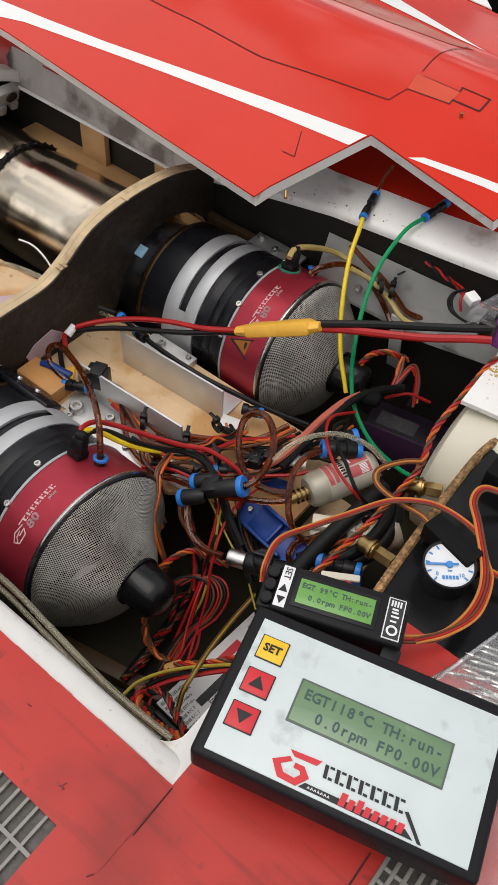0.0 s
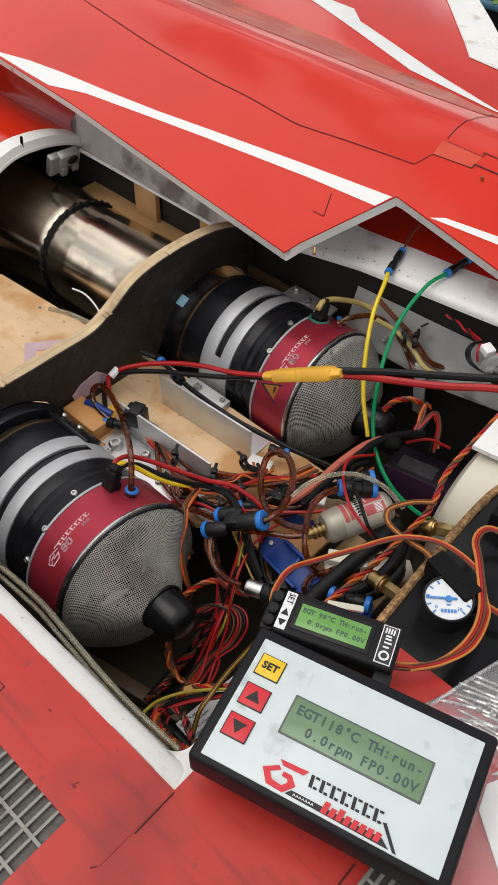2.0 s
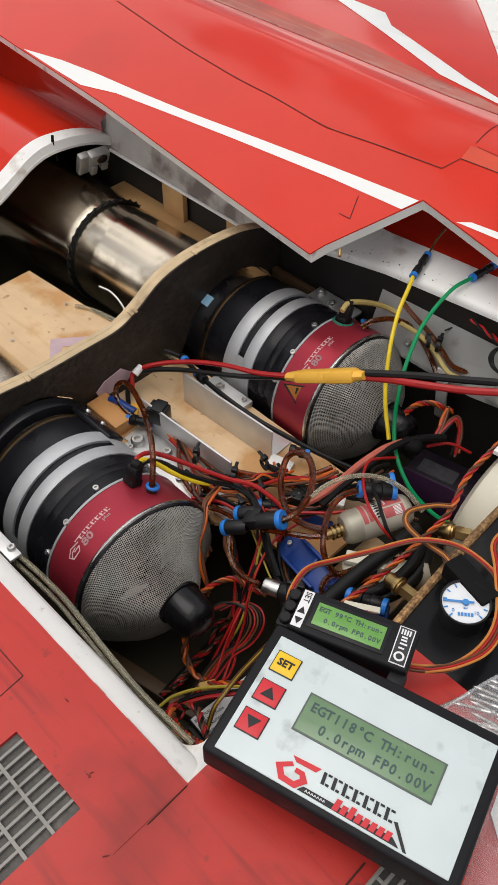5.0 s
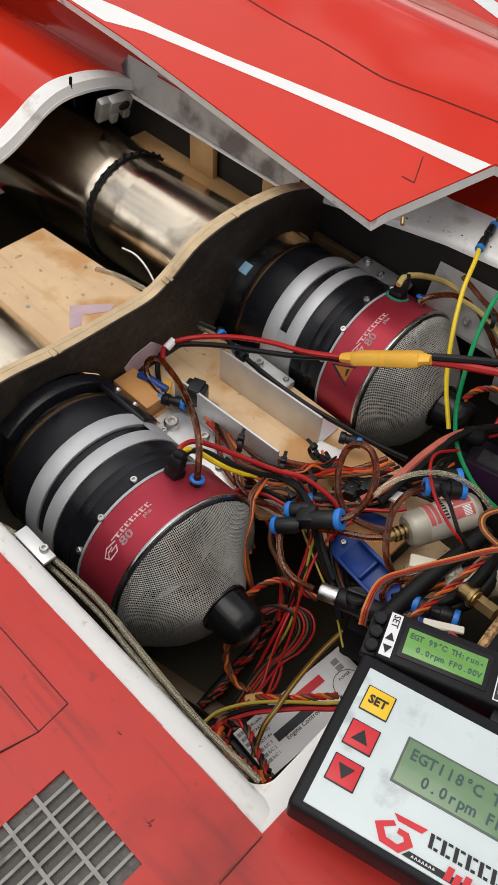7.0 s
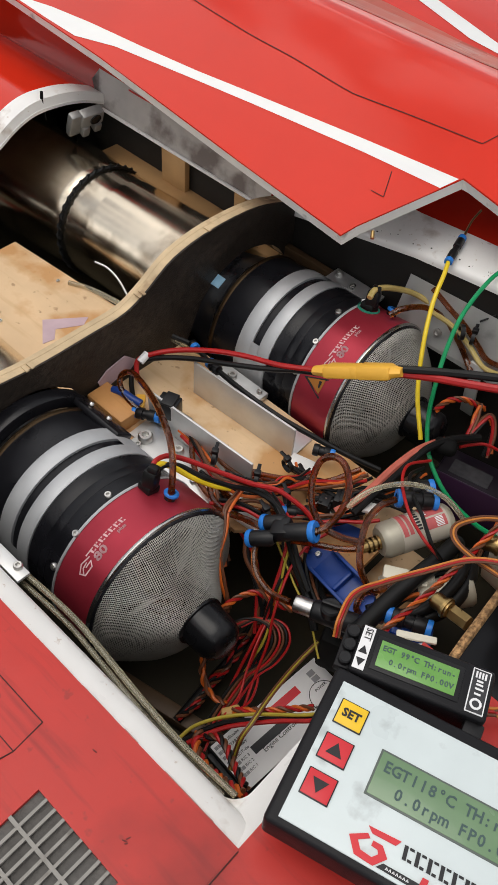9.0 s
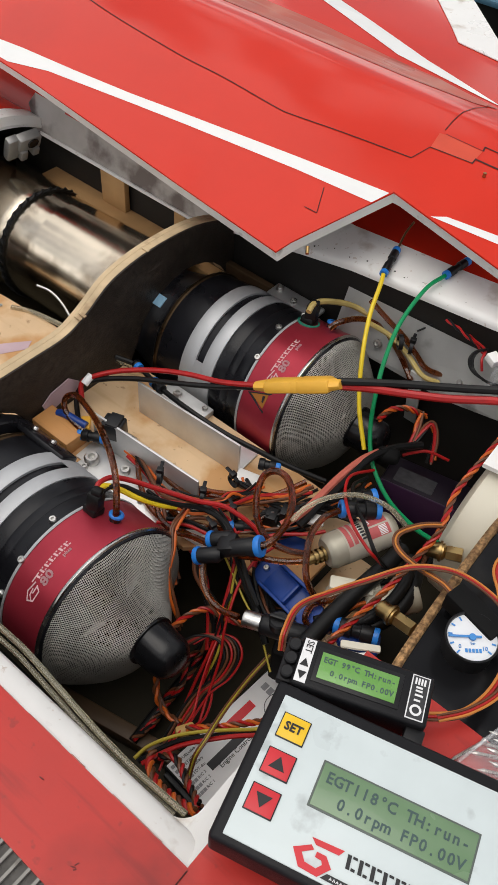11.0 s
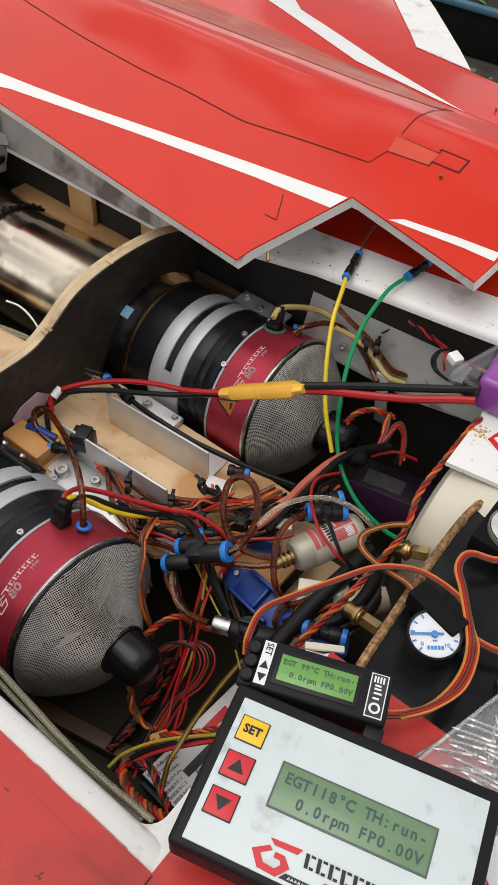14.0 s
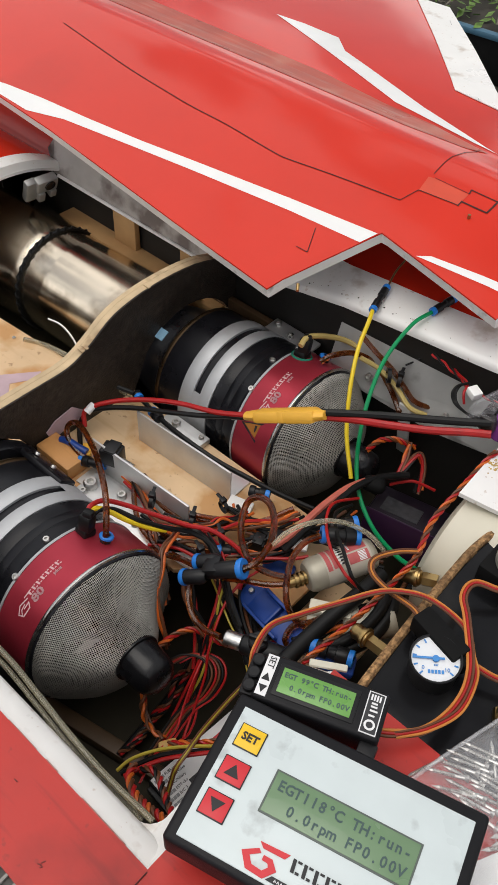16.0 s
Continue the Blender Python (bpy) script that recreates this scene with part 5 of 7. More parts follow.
# ---- surroundings ----
solo("ground", slab([(-40, -40), (40, -40), (40, 40), (-40, 40)], -0.84, -0.80), SOIL, "dark uneven ground around the aircraft", "ground", kind="structure")
stand = thing("work_stand", Matrix(), "dark padded stand under the fuselage", "stand")
part("beam", box((0.06, 0.9, 0.06), (-0.4, 0.15, -0.30), 0.005), MATTE, stand)
part("beam", box((0.06, 0.9, 0.06), (0.3, 0.15, -0.30), 0.005), MATTE, stand)
for x in (-0.4, 0.3):
    for y in (-0.2, 0.5):
        part("leg", box((0.05, 0.05, 0.48), (x, y, -0.565), 0.004), MATTE, stand)
tub = thing("planter_trough", pose(-1.15, 2.76, -0.80, 0, 0, 4), "long black plastic trough with a blue rim and growing plants", "planter")
shell = box((2.4, 0.50, 0.145), (0, 0, 0.0725), 0.012)
part("trough_wall", shell, DULL, tub)
for size, at in (((2.44, 0.030, 0.020), (0, -0.252, 0.150)), ((2.44, 0.030, 0.020), (0, 0.252, 0.150)), ((0.030, 0.474, 0.020), (-1.205, 0, 0.150)), ((0.030, 0.474, 0.020), (1.205, 0, 0.150))):
    part("trough_rim", box(size, at, 0.006), mat("blue_rim", (0.055, 0.14, 0.21), 0.4), tub, "dull blue plastic rim")
part("soil", box((2.37, 0.47, 0.020), (0, 0, 0.1400), 0.004), SOIL, tub, "dark soil")
random.seed(4)
b = bmesh.new()
for i in range(110):
    p = Vector((random.uniform(-1.1, 1.1), random.uniform(-0.22, 0.22), 0.148))
    pts = [p]
    for k in range(3):
        p = p + Vector((random.uniform(-0.05, 0.05), random.uniform(-0.05, 0.05), random.uniform(0.01, 0.05)))
        pts.append(p)
    sweep(pts, random.uniform(0.002, 0.006), 5, 3, b)
part("twigs", b, mat("dry_twig", (0.30, 0.27, 0.22), 0.8, vary=0.4, scale=20), tub, "bare dry twigs")
b = bmesh.new()
for i in range(900):
    c = Vector((random.uniform(-1.15, 1.15), random.uniform(-0.23, 0.23), 0.155 + 0.07 * random.random()))
    d = Vector((random.uniform(-1, 1), random.uniform(-1, 1), random.uniform(-0.2, 0.8))).normalized()
    w = d.cross(Vector((0.3, 0.1, 1))).normalized()
    l = random.uniform(0.02, 0.055)
    b.faces.new([b.verts.new(q) for q in (c, c + d * l * 0.5 + w * l * 0.26, c + d * l, c + d * l * 0.5 - w * l * 0.26)])
part("leaves", b, mat("fresh_leaf", (0.13, 0.24, 0.04), 0.5, vary=0.5, scale=60), tub, "small green leaves")
# rubble on the ground before the trough
b = bmesh.new()
for i in range(420):
    c = Vector((random.uniform(-1.5, -0.4), random.uniform(1.7, 2.48), -0.80))
    r = random.uniform(0.006, 0.022)
    other = bmesh.new()
    bmesh.ops.create_icosphere(other, subdivisions=1, radius=r)
    for v in other.verts:
        v.co *= random.uniform(0.75, 1.2)
        v.co.z *= 0.6
        v.co += c
    join(b, other)
solo("rubble", b, mat("pale_rubble", (0.24, 0.22, 0.19), 0.8, vary=0.5, scale=25, stain=(0.10, 0.12, 0.05), stain_scale=9, stain_at=0.5), "pale stones and leaf litter strewn on the ground", "stones", kind="stuff", smooth=False)

# ---- cables and tubes ----


def cable(name, material, r, label, category, points):
    sub = 8
    b = sweep(points, r, 8 if r < 0.003 else 12, sub)
    return solo(name, b, material, label, category, group="cables and tubes")


def offset_line(line, offs):
    return [p + u * a + v * c for p, (t, u, v), (a, c) in zip(line, frames_of(line), offs)]


def flat_frames(line):
    """Cross directions that keep a ribbon lying flat."""
    out = []
    for i, p in enumerate(line):
        t = (line[min(i + 1, len(line) - 1)] - line[max(i - 1, 0)]).normalized()
        s = t.cross(Vector((0, 0, 1)))
        s = s.normalized() if s.length > 1e-4 else Vector((1, 0, 0))
        out.append(s)
    return out


def ribbon(label, materials, r, points):
    t = thing("servo_lead", Matrix(), label, "ribbon cable", group="cables and tubes")
    line = spline(points, 9)
    sides = flat_frames(line)
    n = len(materials)
    for k, m_ in enumerate(materials):
        o = (k - (n - 1) / 2) * r * 1.9
        part("strand", sweep([p + s * o for p, s in zip(line, sides)], r, 7, raw=True), m_, t)
    return t


def twisted(label, materials, r, pitch, points):
    t = thing("twisted_lead", Matrix(), label, "twisted cable", group="cables and tubes")
    line = spline(points, 22)
    n = len(materials)
    run, phases = 0.0, []
    for i, p in enumerate(line):
        if i:
            run += (p - line[i - 1]).length
        phases.append(run / pitch * math.tau)
    R = r * (1.0 if n == 2 else 1.16)
    for k, m_ in enumerate(materials):
        offs = [(R * math.cos(a + k * math.tau / n), R * math.sin(a + k * math.tau / n)) for a in phases]
        part("strand", sweep(offset_line(line, offs), r, 6, raw=True), m_, t)
    return t


def loom(label, materials, r, spread, seed, points):
    """Loose leads that share a way, each with its own wander."""
    t = thing("wire_bundle", Matrix(), label, "cable bundle", group="cables and tubes")
    rnd = random.Random(seed)
    for m_ in materials:
        pts = []
        a, c = rnd.uniform(-1, 1), rnd.uniform(-0.6, 1)
        for p in points:
            a, c = 0.45 * a + rnd.uniform(-0.8, 0.8), 0.45 * c + rnd.uniform(-0.5, 0.8)
            pts.append((p[0] + a * spread, p[1] + rnd.uniform(-1, 1) * spread, p[2] + c * spread * 0.8))
        part("lead", sweep(pts, r * rnd.uniform(0.85, 1.25), 7, 7), m_, t)
    return t


def along(a, c, roll=0.0):
    """A pose at the middle of a line, its x axis along the line."""
    a, c = Vector(a), Vector(c)
    d = (c - a).normalized()
    side = Vector((0, 0, 1)).cross(d).normalized()
    m = Matrix((d, side, d.cross(side))).transposed().to_4x4()
    return Matrix.Translation((a + c) / 2) @ m @ Matrix.Rotation(radians(roll), 4, "X")


cable("power_lead", W_RED, 0.0019, "red silicone power lead to the yellow connector", "cable", [(-0.2656, 0.1762, -0.0680), (-0.2693, 0.1807, -0.0580), (-0.2626, 0.1892, -0.0520), (-0.2488, 0.2004, -0.0460), (-0.2267, 0.2112, -0.0380), (-0.2022, 0.2182, -0.0300), (-0.1739, 0.2221, -0.0210), (-0.1498, 0.2312, -0.0140)])
cable("power_lead", RUBBER, 0.0019, "black silicone power lead to the yellow connector", "cable", [(-0.2512, 0.1600, -0.0740), (-0.2713, 0.1757, -0.0720), (-0.2685, 0.1821, -0.0600), (-0.2565, 0.1916, -0.0530), (-0.2338, 0.2023, -0.0450), (-0.2085, 0.2090, -0.0360), (-0.1816, 0.2178, -0.0270), (-0.1626, 0.2257, -0.0200), (-0.1489, 0.2306, -0.0160)])
cable("battery_lead", RUBBER, 0.0026, "thick black battery lead from the yellow connector", "cable", [(-0.1055, 0.2509, 0.0060), (-0.0901, 0.2604, 0.0090), (-0.0691, 0.2740, 0.0120), (-0.0478, 0.2865, 0.0150), (-0.0272, 0.2991, 0.0180), (-0.0157, 0.3063, 0.0200)])
cable("battery_lead", W_RED, 0.0026, "thick red battery lead from the yellow connector", "cable", [(-0.1043, 0.2511, 0.0030), (-0.0871, 0.2602, 0.0060), (-0.0657, 0.2701, 0.0090), (-0.0436, 0.2814, 0.0120), (-0.0234, 0.2945, 0.0150), (-0.0115, 0.3008, 0.0170)])
cable("air_line", W_YELLOW, 0.00155, "yellow plastic air line rising to the ledge", "tube", [(-0.1387, 0.3485, 0.0175), (-0.1339, 0.3373, 0.0150), (-0.1265, 0.3172, 0.0060), (-0.1147, 0.2961, -0.0100), (-0.1005, 0.2784, -0.0320), (-0.0821, 0.2638, -0.0520)])
cable("air_line", W_GREEN, 0.0015, "green plastic air line rising to the ledge", "tube", [(-0.1033, 0.3706, 0.0232), (-0.1061, 0.3494, 0.0220), (-0.1048, 0.3207, 0.0120), (-0.0997, 0.3000, 0.0000), (-0.0923, 0.2823, -0.0160), (-0.0845, 0.2708, -0.0400), (-0.0709, 0.2589, -0.0550), (-0.0469, 0.2426, -0.0560), (-0.0195, 0.2268, -0.0440), (0.0001, 0.2184, -0.0320)])
twisted("twisted red, orange and brown lead crossing to the white panel", (W_ORANGE, W_RED, W_BROWN), 0.0010, 0.0180, [(-0.0052, 0.3035, 0.0040), (-0.0064, 0.2968, 0.0020), (-0.0074, 0.2706, -0.0040), (-0.0083, 0.2416, -0.0120), (-0.0026, 0.2185, -0.0200), (-0.0040, 0.1995, -0.0280), (-0.0059, 0.1734, -0.0320), (-0.0091, 0.1490, -0.0360), (-0.0118, 0.1245, -0.0360)])
ribbon("orange, red and brown servo lead looping over the tubes", (W_AMBER, W_RED, W_BROWN), 0.00065, [(-0.0201, 0.0900, -0.0040), (-0.0230, 0.0954, 0.0040), (-0.0277, 0.1132, 0.0000), (-0.0226, 0.1325, -0.0060), (-0.0120, 0.1524, -0.0060), (0.0012, 0.1717, -0.0020), (0.0149, 0.1802, 0.0020), (0.0276, 0.1819, 0.0060), (0.0425, 0.1802, 0.0080), (0.0524, 0.1767, 0.0080), (0.0606, 0.1675, 0.0080), (0.0685, 0.1579, 0.0080), (0.0726, 0.1368, 0.0100), (0.0669, 0.1178, 0.0120), (0.0573, 0.1039, 0.0120)])
ribbon("orange, red and brown servo lead running across the black board", (W_AMBER, W_RED, W_BROWN), 0.00080, [(0.0449, 0.0972, 0.0120), (0.0547, 0.1029, 0.0120), (0.0658, 0.1169, 0.0100), (0.0696, 0.1389, 0.0080), (0.0648, 0.1586, 0.0090), (0.0480, 0.1824, 0.0090), (0.0385, 0.1936, 0.0100), (0.0387, 0.2065, 0.0080), (0.0513, 0.2151, 0.0040), (0.0633, 0.2288, 0.0020), (0.0747, 0.2400, 0.0020)])
ribbon("brown and orange servo lead bent round to the switch block", (W_BROWN, W_AMBER, W_BROWN), 0.00070, [(0.0268, 0.1704, 0.0040), (0.0200, 0.1733, 0.0020), (0.0038, 0.1782, -0.0060), (-0.0095, 0.1839, -0.0120), (-0.0165, 0.1899, -0.0140), (-0.0174, 0.1973, -0.0140), (-0.0112, 0.2108, -0.0160), (-0.0030, 0.2207, -0.0180)])
ribbon("orange and red servo lead leaving the switch block", (W_AMBER, W_RED, W_BROWN), 0.00075, [(0.0559, 0.1625, 0.0080), (0.0642, 0.1655, 0.0040), (0.0765, 0.1685, 0.0020), (0.0910, 0.1754, 0.0020), (0.1050, 0.1858, 0.0020)])
cable("fuel_tube", TUBE_AMBER, 0.0022, "amber fuel tube looped upright beside the pump", "tube", [(-0.0789, 0.1477, -0.0370), (-0.0749, 0.1553, -0.0340), (-0.0741, 0.1665, -0.0260), (-0.0791, 0.1760, -0.0180), (-0.0876, 0.1816, -0.0120), (-0.0965, 0.1816, -0.0120), (-0.1022, 0.1775, -0.0180), (-0.1003, 0.1700, -0.0280), (-0.0937, 0.1636, -0.0380), (-0.0827, 0.1600, -0.0450), (-0.0682, 0.1630, -0.0470), (-0.0526, 0.1719, -0.0460)])
cable("fuel_tube", TUBE_AMBER, 0.0021, "amber fuel tube bent round the pump", "tube", [(-0.0563, 0.1933, -0.0260), (-0.0599, 0.1830, -0.0260), (-0.0595, 0.1713, -0.0300), (-0.0543, 0.1610, -0.0380), (-0.0466, 0.1527, -0.0440), (-0.0388, 0.1523, -0.0540), (-0.0337, 0.1556, -0.0600)])
cable("fuel_tube", TUBE_AMBER, 0.0021, "amber fuel tube arching from the near engine", "tube", [(-0.1498, 0.1006, -0.0300), (-0.1517, 0.1045, -0.0180), (-0.1597, 0.1123, -0.0090), (-0.1755, 0.1230, -0.0080), (-0.2013, 0.1381, -0.0180), (-0.2299, 0.1524, -0.0320), (-0.2540, 0.1620, -0.0450), (-0.2640, 0.1607, -0.0550), (-0.2589, 0.1564, -0.0620), (-0.2433, 0.1549, -0.0660), (-0.2302, 0.1581, -0.0680)])
cable("fuel_tube", TUBE_AMBER, 0.0020, "amber fuel tube under the wiring", "tube", [(-0.1966, 0.1686, -0.0680), (-0.1776, 0.1646, -0.0660), (-0.1576, 0.1630, -0.0660), (-0.1375, 0.1688, -0.0660), (-0.1205, 0.1830, -0.0660), (-0.1072, 0.2013, -0.0640), (-0.0973, 0.2206, -0.0600)])
cable("fuel_tube", TUBE_AMBER, 0.0020, "amber fuel tube under the wiring", "tube", [(-0.1970, 0.1730, -0.0660), (-0.1756, 0.1678, -0.0640), (-0.1552, 0.1684, -0.0640), (-0.1364, 0.1727, -0.0640), (-0.1191, 0.1835, -0.0620), (-0.1163, 0.1941, -0.0600)])
cable("fuel_tube", TUBE_AMBER, 0.0020, "amber fuel tube leading to the junction", "tube", [(-0.1579, 0.1422, -0.0640), (-0.1471, 0.1353, -0.0620), (-0.1336, 0.1327, -0.0580), (-0.1196, 0.1356, -0.0540), (-0.1092, 0.1369, -0.0520)])
cable("fuel_tube", TUBE_AMBER, 0.0020, "dark amber tube between junction and valve", "tube", [(-0.1055, 0.1300, -0.0550), (-0.1009, 0.1229, -0.0600), (-0.0917, 0.1165, -0.0640), (-0.0790, 0.1136, -0.0640), (-0.0660, 0.1154, -0.0610)])
cable("fuel_tube", TUBE_AMBER, 0.0020, "amber fuel tube between junction and pump", "tube", [(-0.0894, 0.1414, -0.0500), (-0.0785, 0.1491, -0.0500), (-0.0645, 0.1583, -0.0500), (-0.0512, 0.1707, -0.0480)])
cable("fuel_tube", TUBE_AMBER, 0.0019, "amber tube curling down beside the blue clip", "tube", [(-0.0234, 0.1623, -0.0450), (-0.0320, 0.1560, -0.0550), (-0.0387, 0.1504, -0.0600), (-0.0370, 0.1421, -0.0640), (-0.0293, 0.1417, -0.0700)])
cable("clear_tube", TUBE_CLEAR, 0.0016, "clear plastic tube arching over the pump", "tube", [(-0.0719, 0.1668, -0.0240), (-0.0701, 0.1773, -0.0200), (-0.0646, 0.1872, -0.0160), (-0.0566, 0.1977, -0.0150), (-0.0468, 0.2074, -0.0180), (-0.0340, 0.2155, -0.0260), (-0.0199, 0.2174, -0.0360)])
cable("motor_lead", SALMON, 0.0026, "faded red sheathed lead", "cable", [(-0.0841, 0.1765, -0.0500), (-0.0793, 0.1868, -0.0460), (-0.0775, 0.2021, -0.0440), (-0.0776, 0.2251, -0.0440), (-0.0764, 0.2480, -0.0460), (-0.0738, 0.2647, -0.0500), (-0.0708, 0.2770, -0.0540)])
cable("motor_lead", RUBBER, 0.0026, "thick black sheathed lead", "cable", [(-0.0755, 0.1834, -0.0500), (-0.0744, 0.1989, -0.0460), (-0.0739, 0.2209, -0.0460), (-0.0738, 0.2427, -0.0460), (-0.0722, 0.2593, -0.0470), (-0.0671, 0.2776, -0.0500), (-0.0562, 0.2970, -0.0550)])
cable("pump_lead", W_RED, 0.0010, "thin red lead of the fuel pump", "cable", [(-0.0648, 0.2481, -0.0450), (-0.0676, 0.2238, -0.0300), (-0.0629, 0.2085, -0.0240), (-0.0527, 0.1949, -0.0200), (-0.0406, 0.1843, -0.0180), (-0.0294, 0.1809, -0.0220), (-0.0224, 0.1808, -0.0260), (-0.0145, 0.1914, -0.0460)])
cable("pump_lead", RUBBER, 0.0012, "thin black lead of the fuel pump", "cable", [(-0.0645, 0.2404, -0.0450), (-0.0628, 0.2187, -0.0320), (-0.0502, 0.2018, -0.0240), (-0.0380, 0.1918, -0.0200), (-0.0282, 0.1850, -0.0220), (-0.0210, 0.1831, -0.0280), (-0.0130, 0.1920, -0.0480)])
cable("sensor_lead", W_RED, 0.0016, "red lead from the near engine", "cable", [(-0.1653, 0.1017, -0.0160), (-0.1673, 0.1062, -0.0140), (-0.1671, 0.1161, -0.0180), (-0.1610, 0.1265, -0.0260), (-0.1488, 0.1387, -0.0360), (-0.1323, 0.1521, -0.0450), (-0.1165, 0.1638, -0.0500), (-0.0924, 0.1673, -0.0600), (-0.0844, 0.1524, -0.0700)])
cable("sensor_lead", W_YELLOW, 0.0018, "yellow lead from the near engine", "cable", [(-0.1648, 0.1021, -0.0180), (-0.1651, 0.1068, -0.0160), (-0.1617, 0.1143, -0.0220), (-0.1540, 0.1223, -0.0320), (-0.1451, 0.1330, -0.0420), (-0.1402, 0.1417, -0.0480)])
cable("sensor_lead", RUBBER, 0.0017, "black lead from the near engine", "cable", [(-0.1644, 0.1036, -0.0200), (-0.1634, 0.1097, -0.0180), (-0.1608, 0.1194, -0.0250), (-0.1505, 0.1283, -0.0340), (-0.1407, 0.1410, -0.0450), (-0.1286, 0.1541, -0.0520), (-0.1121, 0.1574, -0.0560), (-0.0950, 0.1495, -0.0600), (-0.0783, 0.1391, -0.0640), (-0.0652, 0.1331, -0.0700)])
loom("bundled orange, brown and black leads crossing the board", (W_ORANGE, W_BROWN, RUBBER, W_RED, W_BROWN, W_ORANGE, RUBBER), 0.0011, 0.0040, 3, [(-0.2076, 0.1631, -0.0660), (-0.1868, 0.1605, -0.0660), (-0.1622, 0.1515, -0.0620), (-0.1409, 0.1527, -0.0600), (-0.1249, 0.1668, -0.0600), (-0.1146, 0.1879, -0.0620), (-0.0997, 0.2039, -0.0620), (-0.0914, 0.2161, -0.0600)])
loom("orange and brown leads down beside the near engine screen", (W_ORANGE, W_BROWN, W_RED, W_BROWN), 0.0009, 0.0016, 5, [(-0.1375, 0.1488, -0.0560), (-0.1338, 0.1340, -0.0560), (-0.1271, 0.1229, -0.0620), (-0.1186, 0.1130, -0.0700), (-0.1092, 0.1058, -0.0800), (-0.0987, 0.1009, -0.0950)])
loom("black and red leads running down to the control box", (RUBBER, W_RED, RUBBER, W_OLIVE, RUBBER, W_RED), 0.0009, 0.0032, 7, [(-0.1279, 0.1645, -0.0580), (-0.1103, 0.1603, -0.0600), (-0.0967, 0.1504, -0.0660), (-0.0888, 0.1376, -0.0750), (-0.0810, 0.1230, -0.0850), (-0.0745, 0.1081, -0.1000), (-0.0703, 0.0906, -0.1150), (-0.0685, 0.0701, -0.1250)])
loom("tangled leads under the junction", (W_RED, RUBBER, W_ORANGE, W_BROWN, RUBBER), 0.0011, 0.0050, 9, [(-0.1447, 0.1367, -0.0640), (-0.1306, 0.1477, -0.0660), (-0.1127, 0.1545, -0.0660), (-0.1006, 0.1674, -0.0660), (-0.0841, 0.1801, -0.0640), (-0.0735, 0.1937, -0.0600)])
cable("black_cable", RUBBER, 0.0024, "thick black cable down the middle", "cable", [(-0.1324, 0.1573, -0.0540), (-0.1174, 0.1580, -0.0560), (-0.1003, 0.1516, -0.0620), (-0.0818, 0.1407, -0.0700), (-0.0641, 0.1325, -0.0780), (-0.0496, 0.1234, -0.0850)])
cable("red_lead", W_RED, 0.0009, "red lead beside the junction", "cable", [(-0.0803, 0.1682, -0.0600), (-0.0845, 0.1539, -0.0640), (-0.0837, 0.1387, -0.0700), (-0.0785, 0.1239, -0.0760), (-0.0734, 0.1124, -0.0860), (-0.0682, 0.1039, -0.1000), (-0.0629, 0.0878, -0.1150), (-0.0554, 0.0707, -0.1200)])
cable("red_lead", W_RED, 0.0012, "red lead across the pump end", "cable", [(-0.0909, 0.1651, -0.0580), (-0.0815, 0.1750, -0.0560), (-0.0677, 0.1841, -0.0520), (-0.0609, 0.1913, -0.0500)])
cable("yellow_lead", W_OLIVE, 0.0007, "yellow lead below the junction", "cable", [(-0.1050, 0.1464, -0.0680), (-0.0898, 0.1397, -0.0720), (-0.0750, 0.1331, -0.0760), (-0.0573, 0.1265, -0.0820), (-0.0375, 0.1136, -0.0900)])
twisted("orange and brown twisted lead behind the starter cap", (W_ORANGE, W_BROWN, W_RED), 0.0010, 0.0150, [(-0.0982, 0.0871, -0.0850), (-0.0984, 0.0968, -0.0850), (-0.0966, 0.1086, -0.0850), (-0.0907, 0.1183, -0.0850), (-0.0802, 0.1216, -0.0880), (-0.0696, 0.1266, -0.0900)])
cable("loop_lead", W_RED, 0.0008, "thin looped lead beside the control box", "cable", [(-0.0913, 0.0958, -0.1000), (-0.0843, 0.1078, -0.0950), (-0.0719, 0.1137, -0.0950), (-0.0633, 0.1091, -0.1000), (-0.0627, 0.0979, -0.1100), (-0.0665, 0.0841, -0.1150), (-0.0648, 0.0659, -0.1200), (-0.0628, 0.0524, -0.1250)])
cable("loop_lead", W_BROWN, 0.0008, "thin looped lead beside the control box", "cable", [(-0.0899, 0.0973, -0.1000), (-0.0829, 0.1093, -0.0950), (-0.0705, 0.1152, -0.0950), (-0.0619, 0.1106, -0.1000), (-0.0613, 0.0994, -0.1100), (-0.0651, 0.0856, -0.1150), (-0.0634, 0.0674, -0.1200), (-0.0614, 0.0539, -0.1250)])
cable("loop_lead", W_BROWN, 0.0008, "thin looped lead beside the control box", "cable", [(-0.0932, 0.0938, -0.1000), (-0.0862, 0.1058, -0.0950), (-0.0738, 0.1117, -0.0950), (-0.0652, 0.1071, -0.1000), (-0.0646, 0.0959, -0.1100), (-0.0684, 0.0822, -0.1150), (-0.0667, 0.0640, -0.1200), (-0.0647, 0.0505, -0.1250)])
cable("loop_lead", RUBBER, 0.0008, "thin looped lead beside the control box", "cable", [(-0.0885, 0.0988, -0.1000), (-0.0814, 0.1108, -0.0950), (-0.0691, 0.1167, -0.0950), (-0.0604, 0.1121, -0.1000), (-0.0599, 0.1009, -0.1100), (-0.0637, 0.0871, -0.1150), (-0.0620, 0.0688, -0.1200), (-0.0600, 0.0553, -0.1250)])
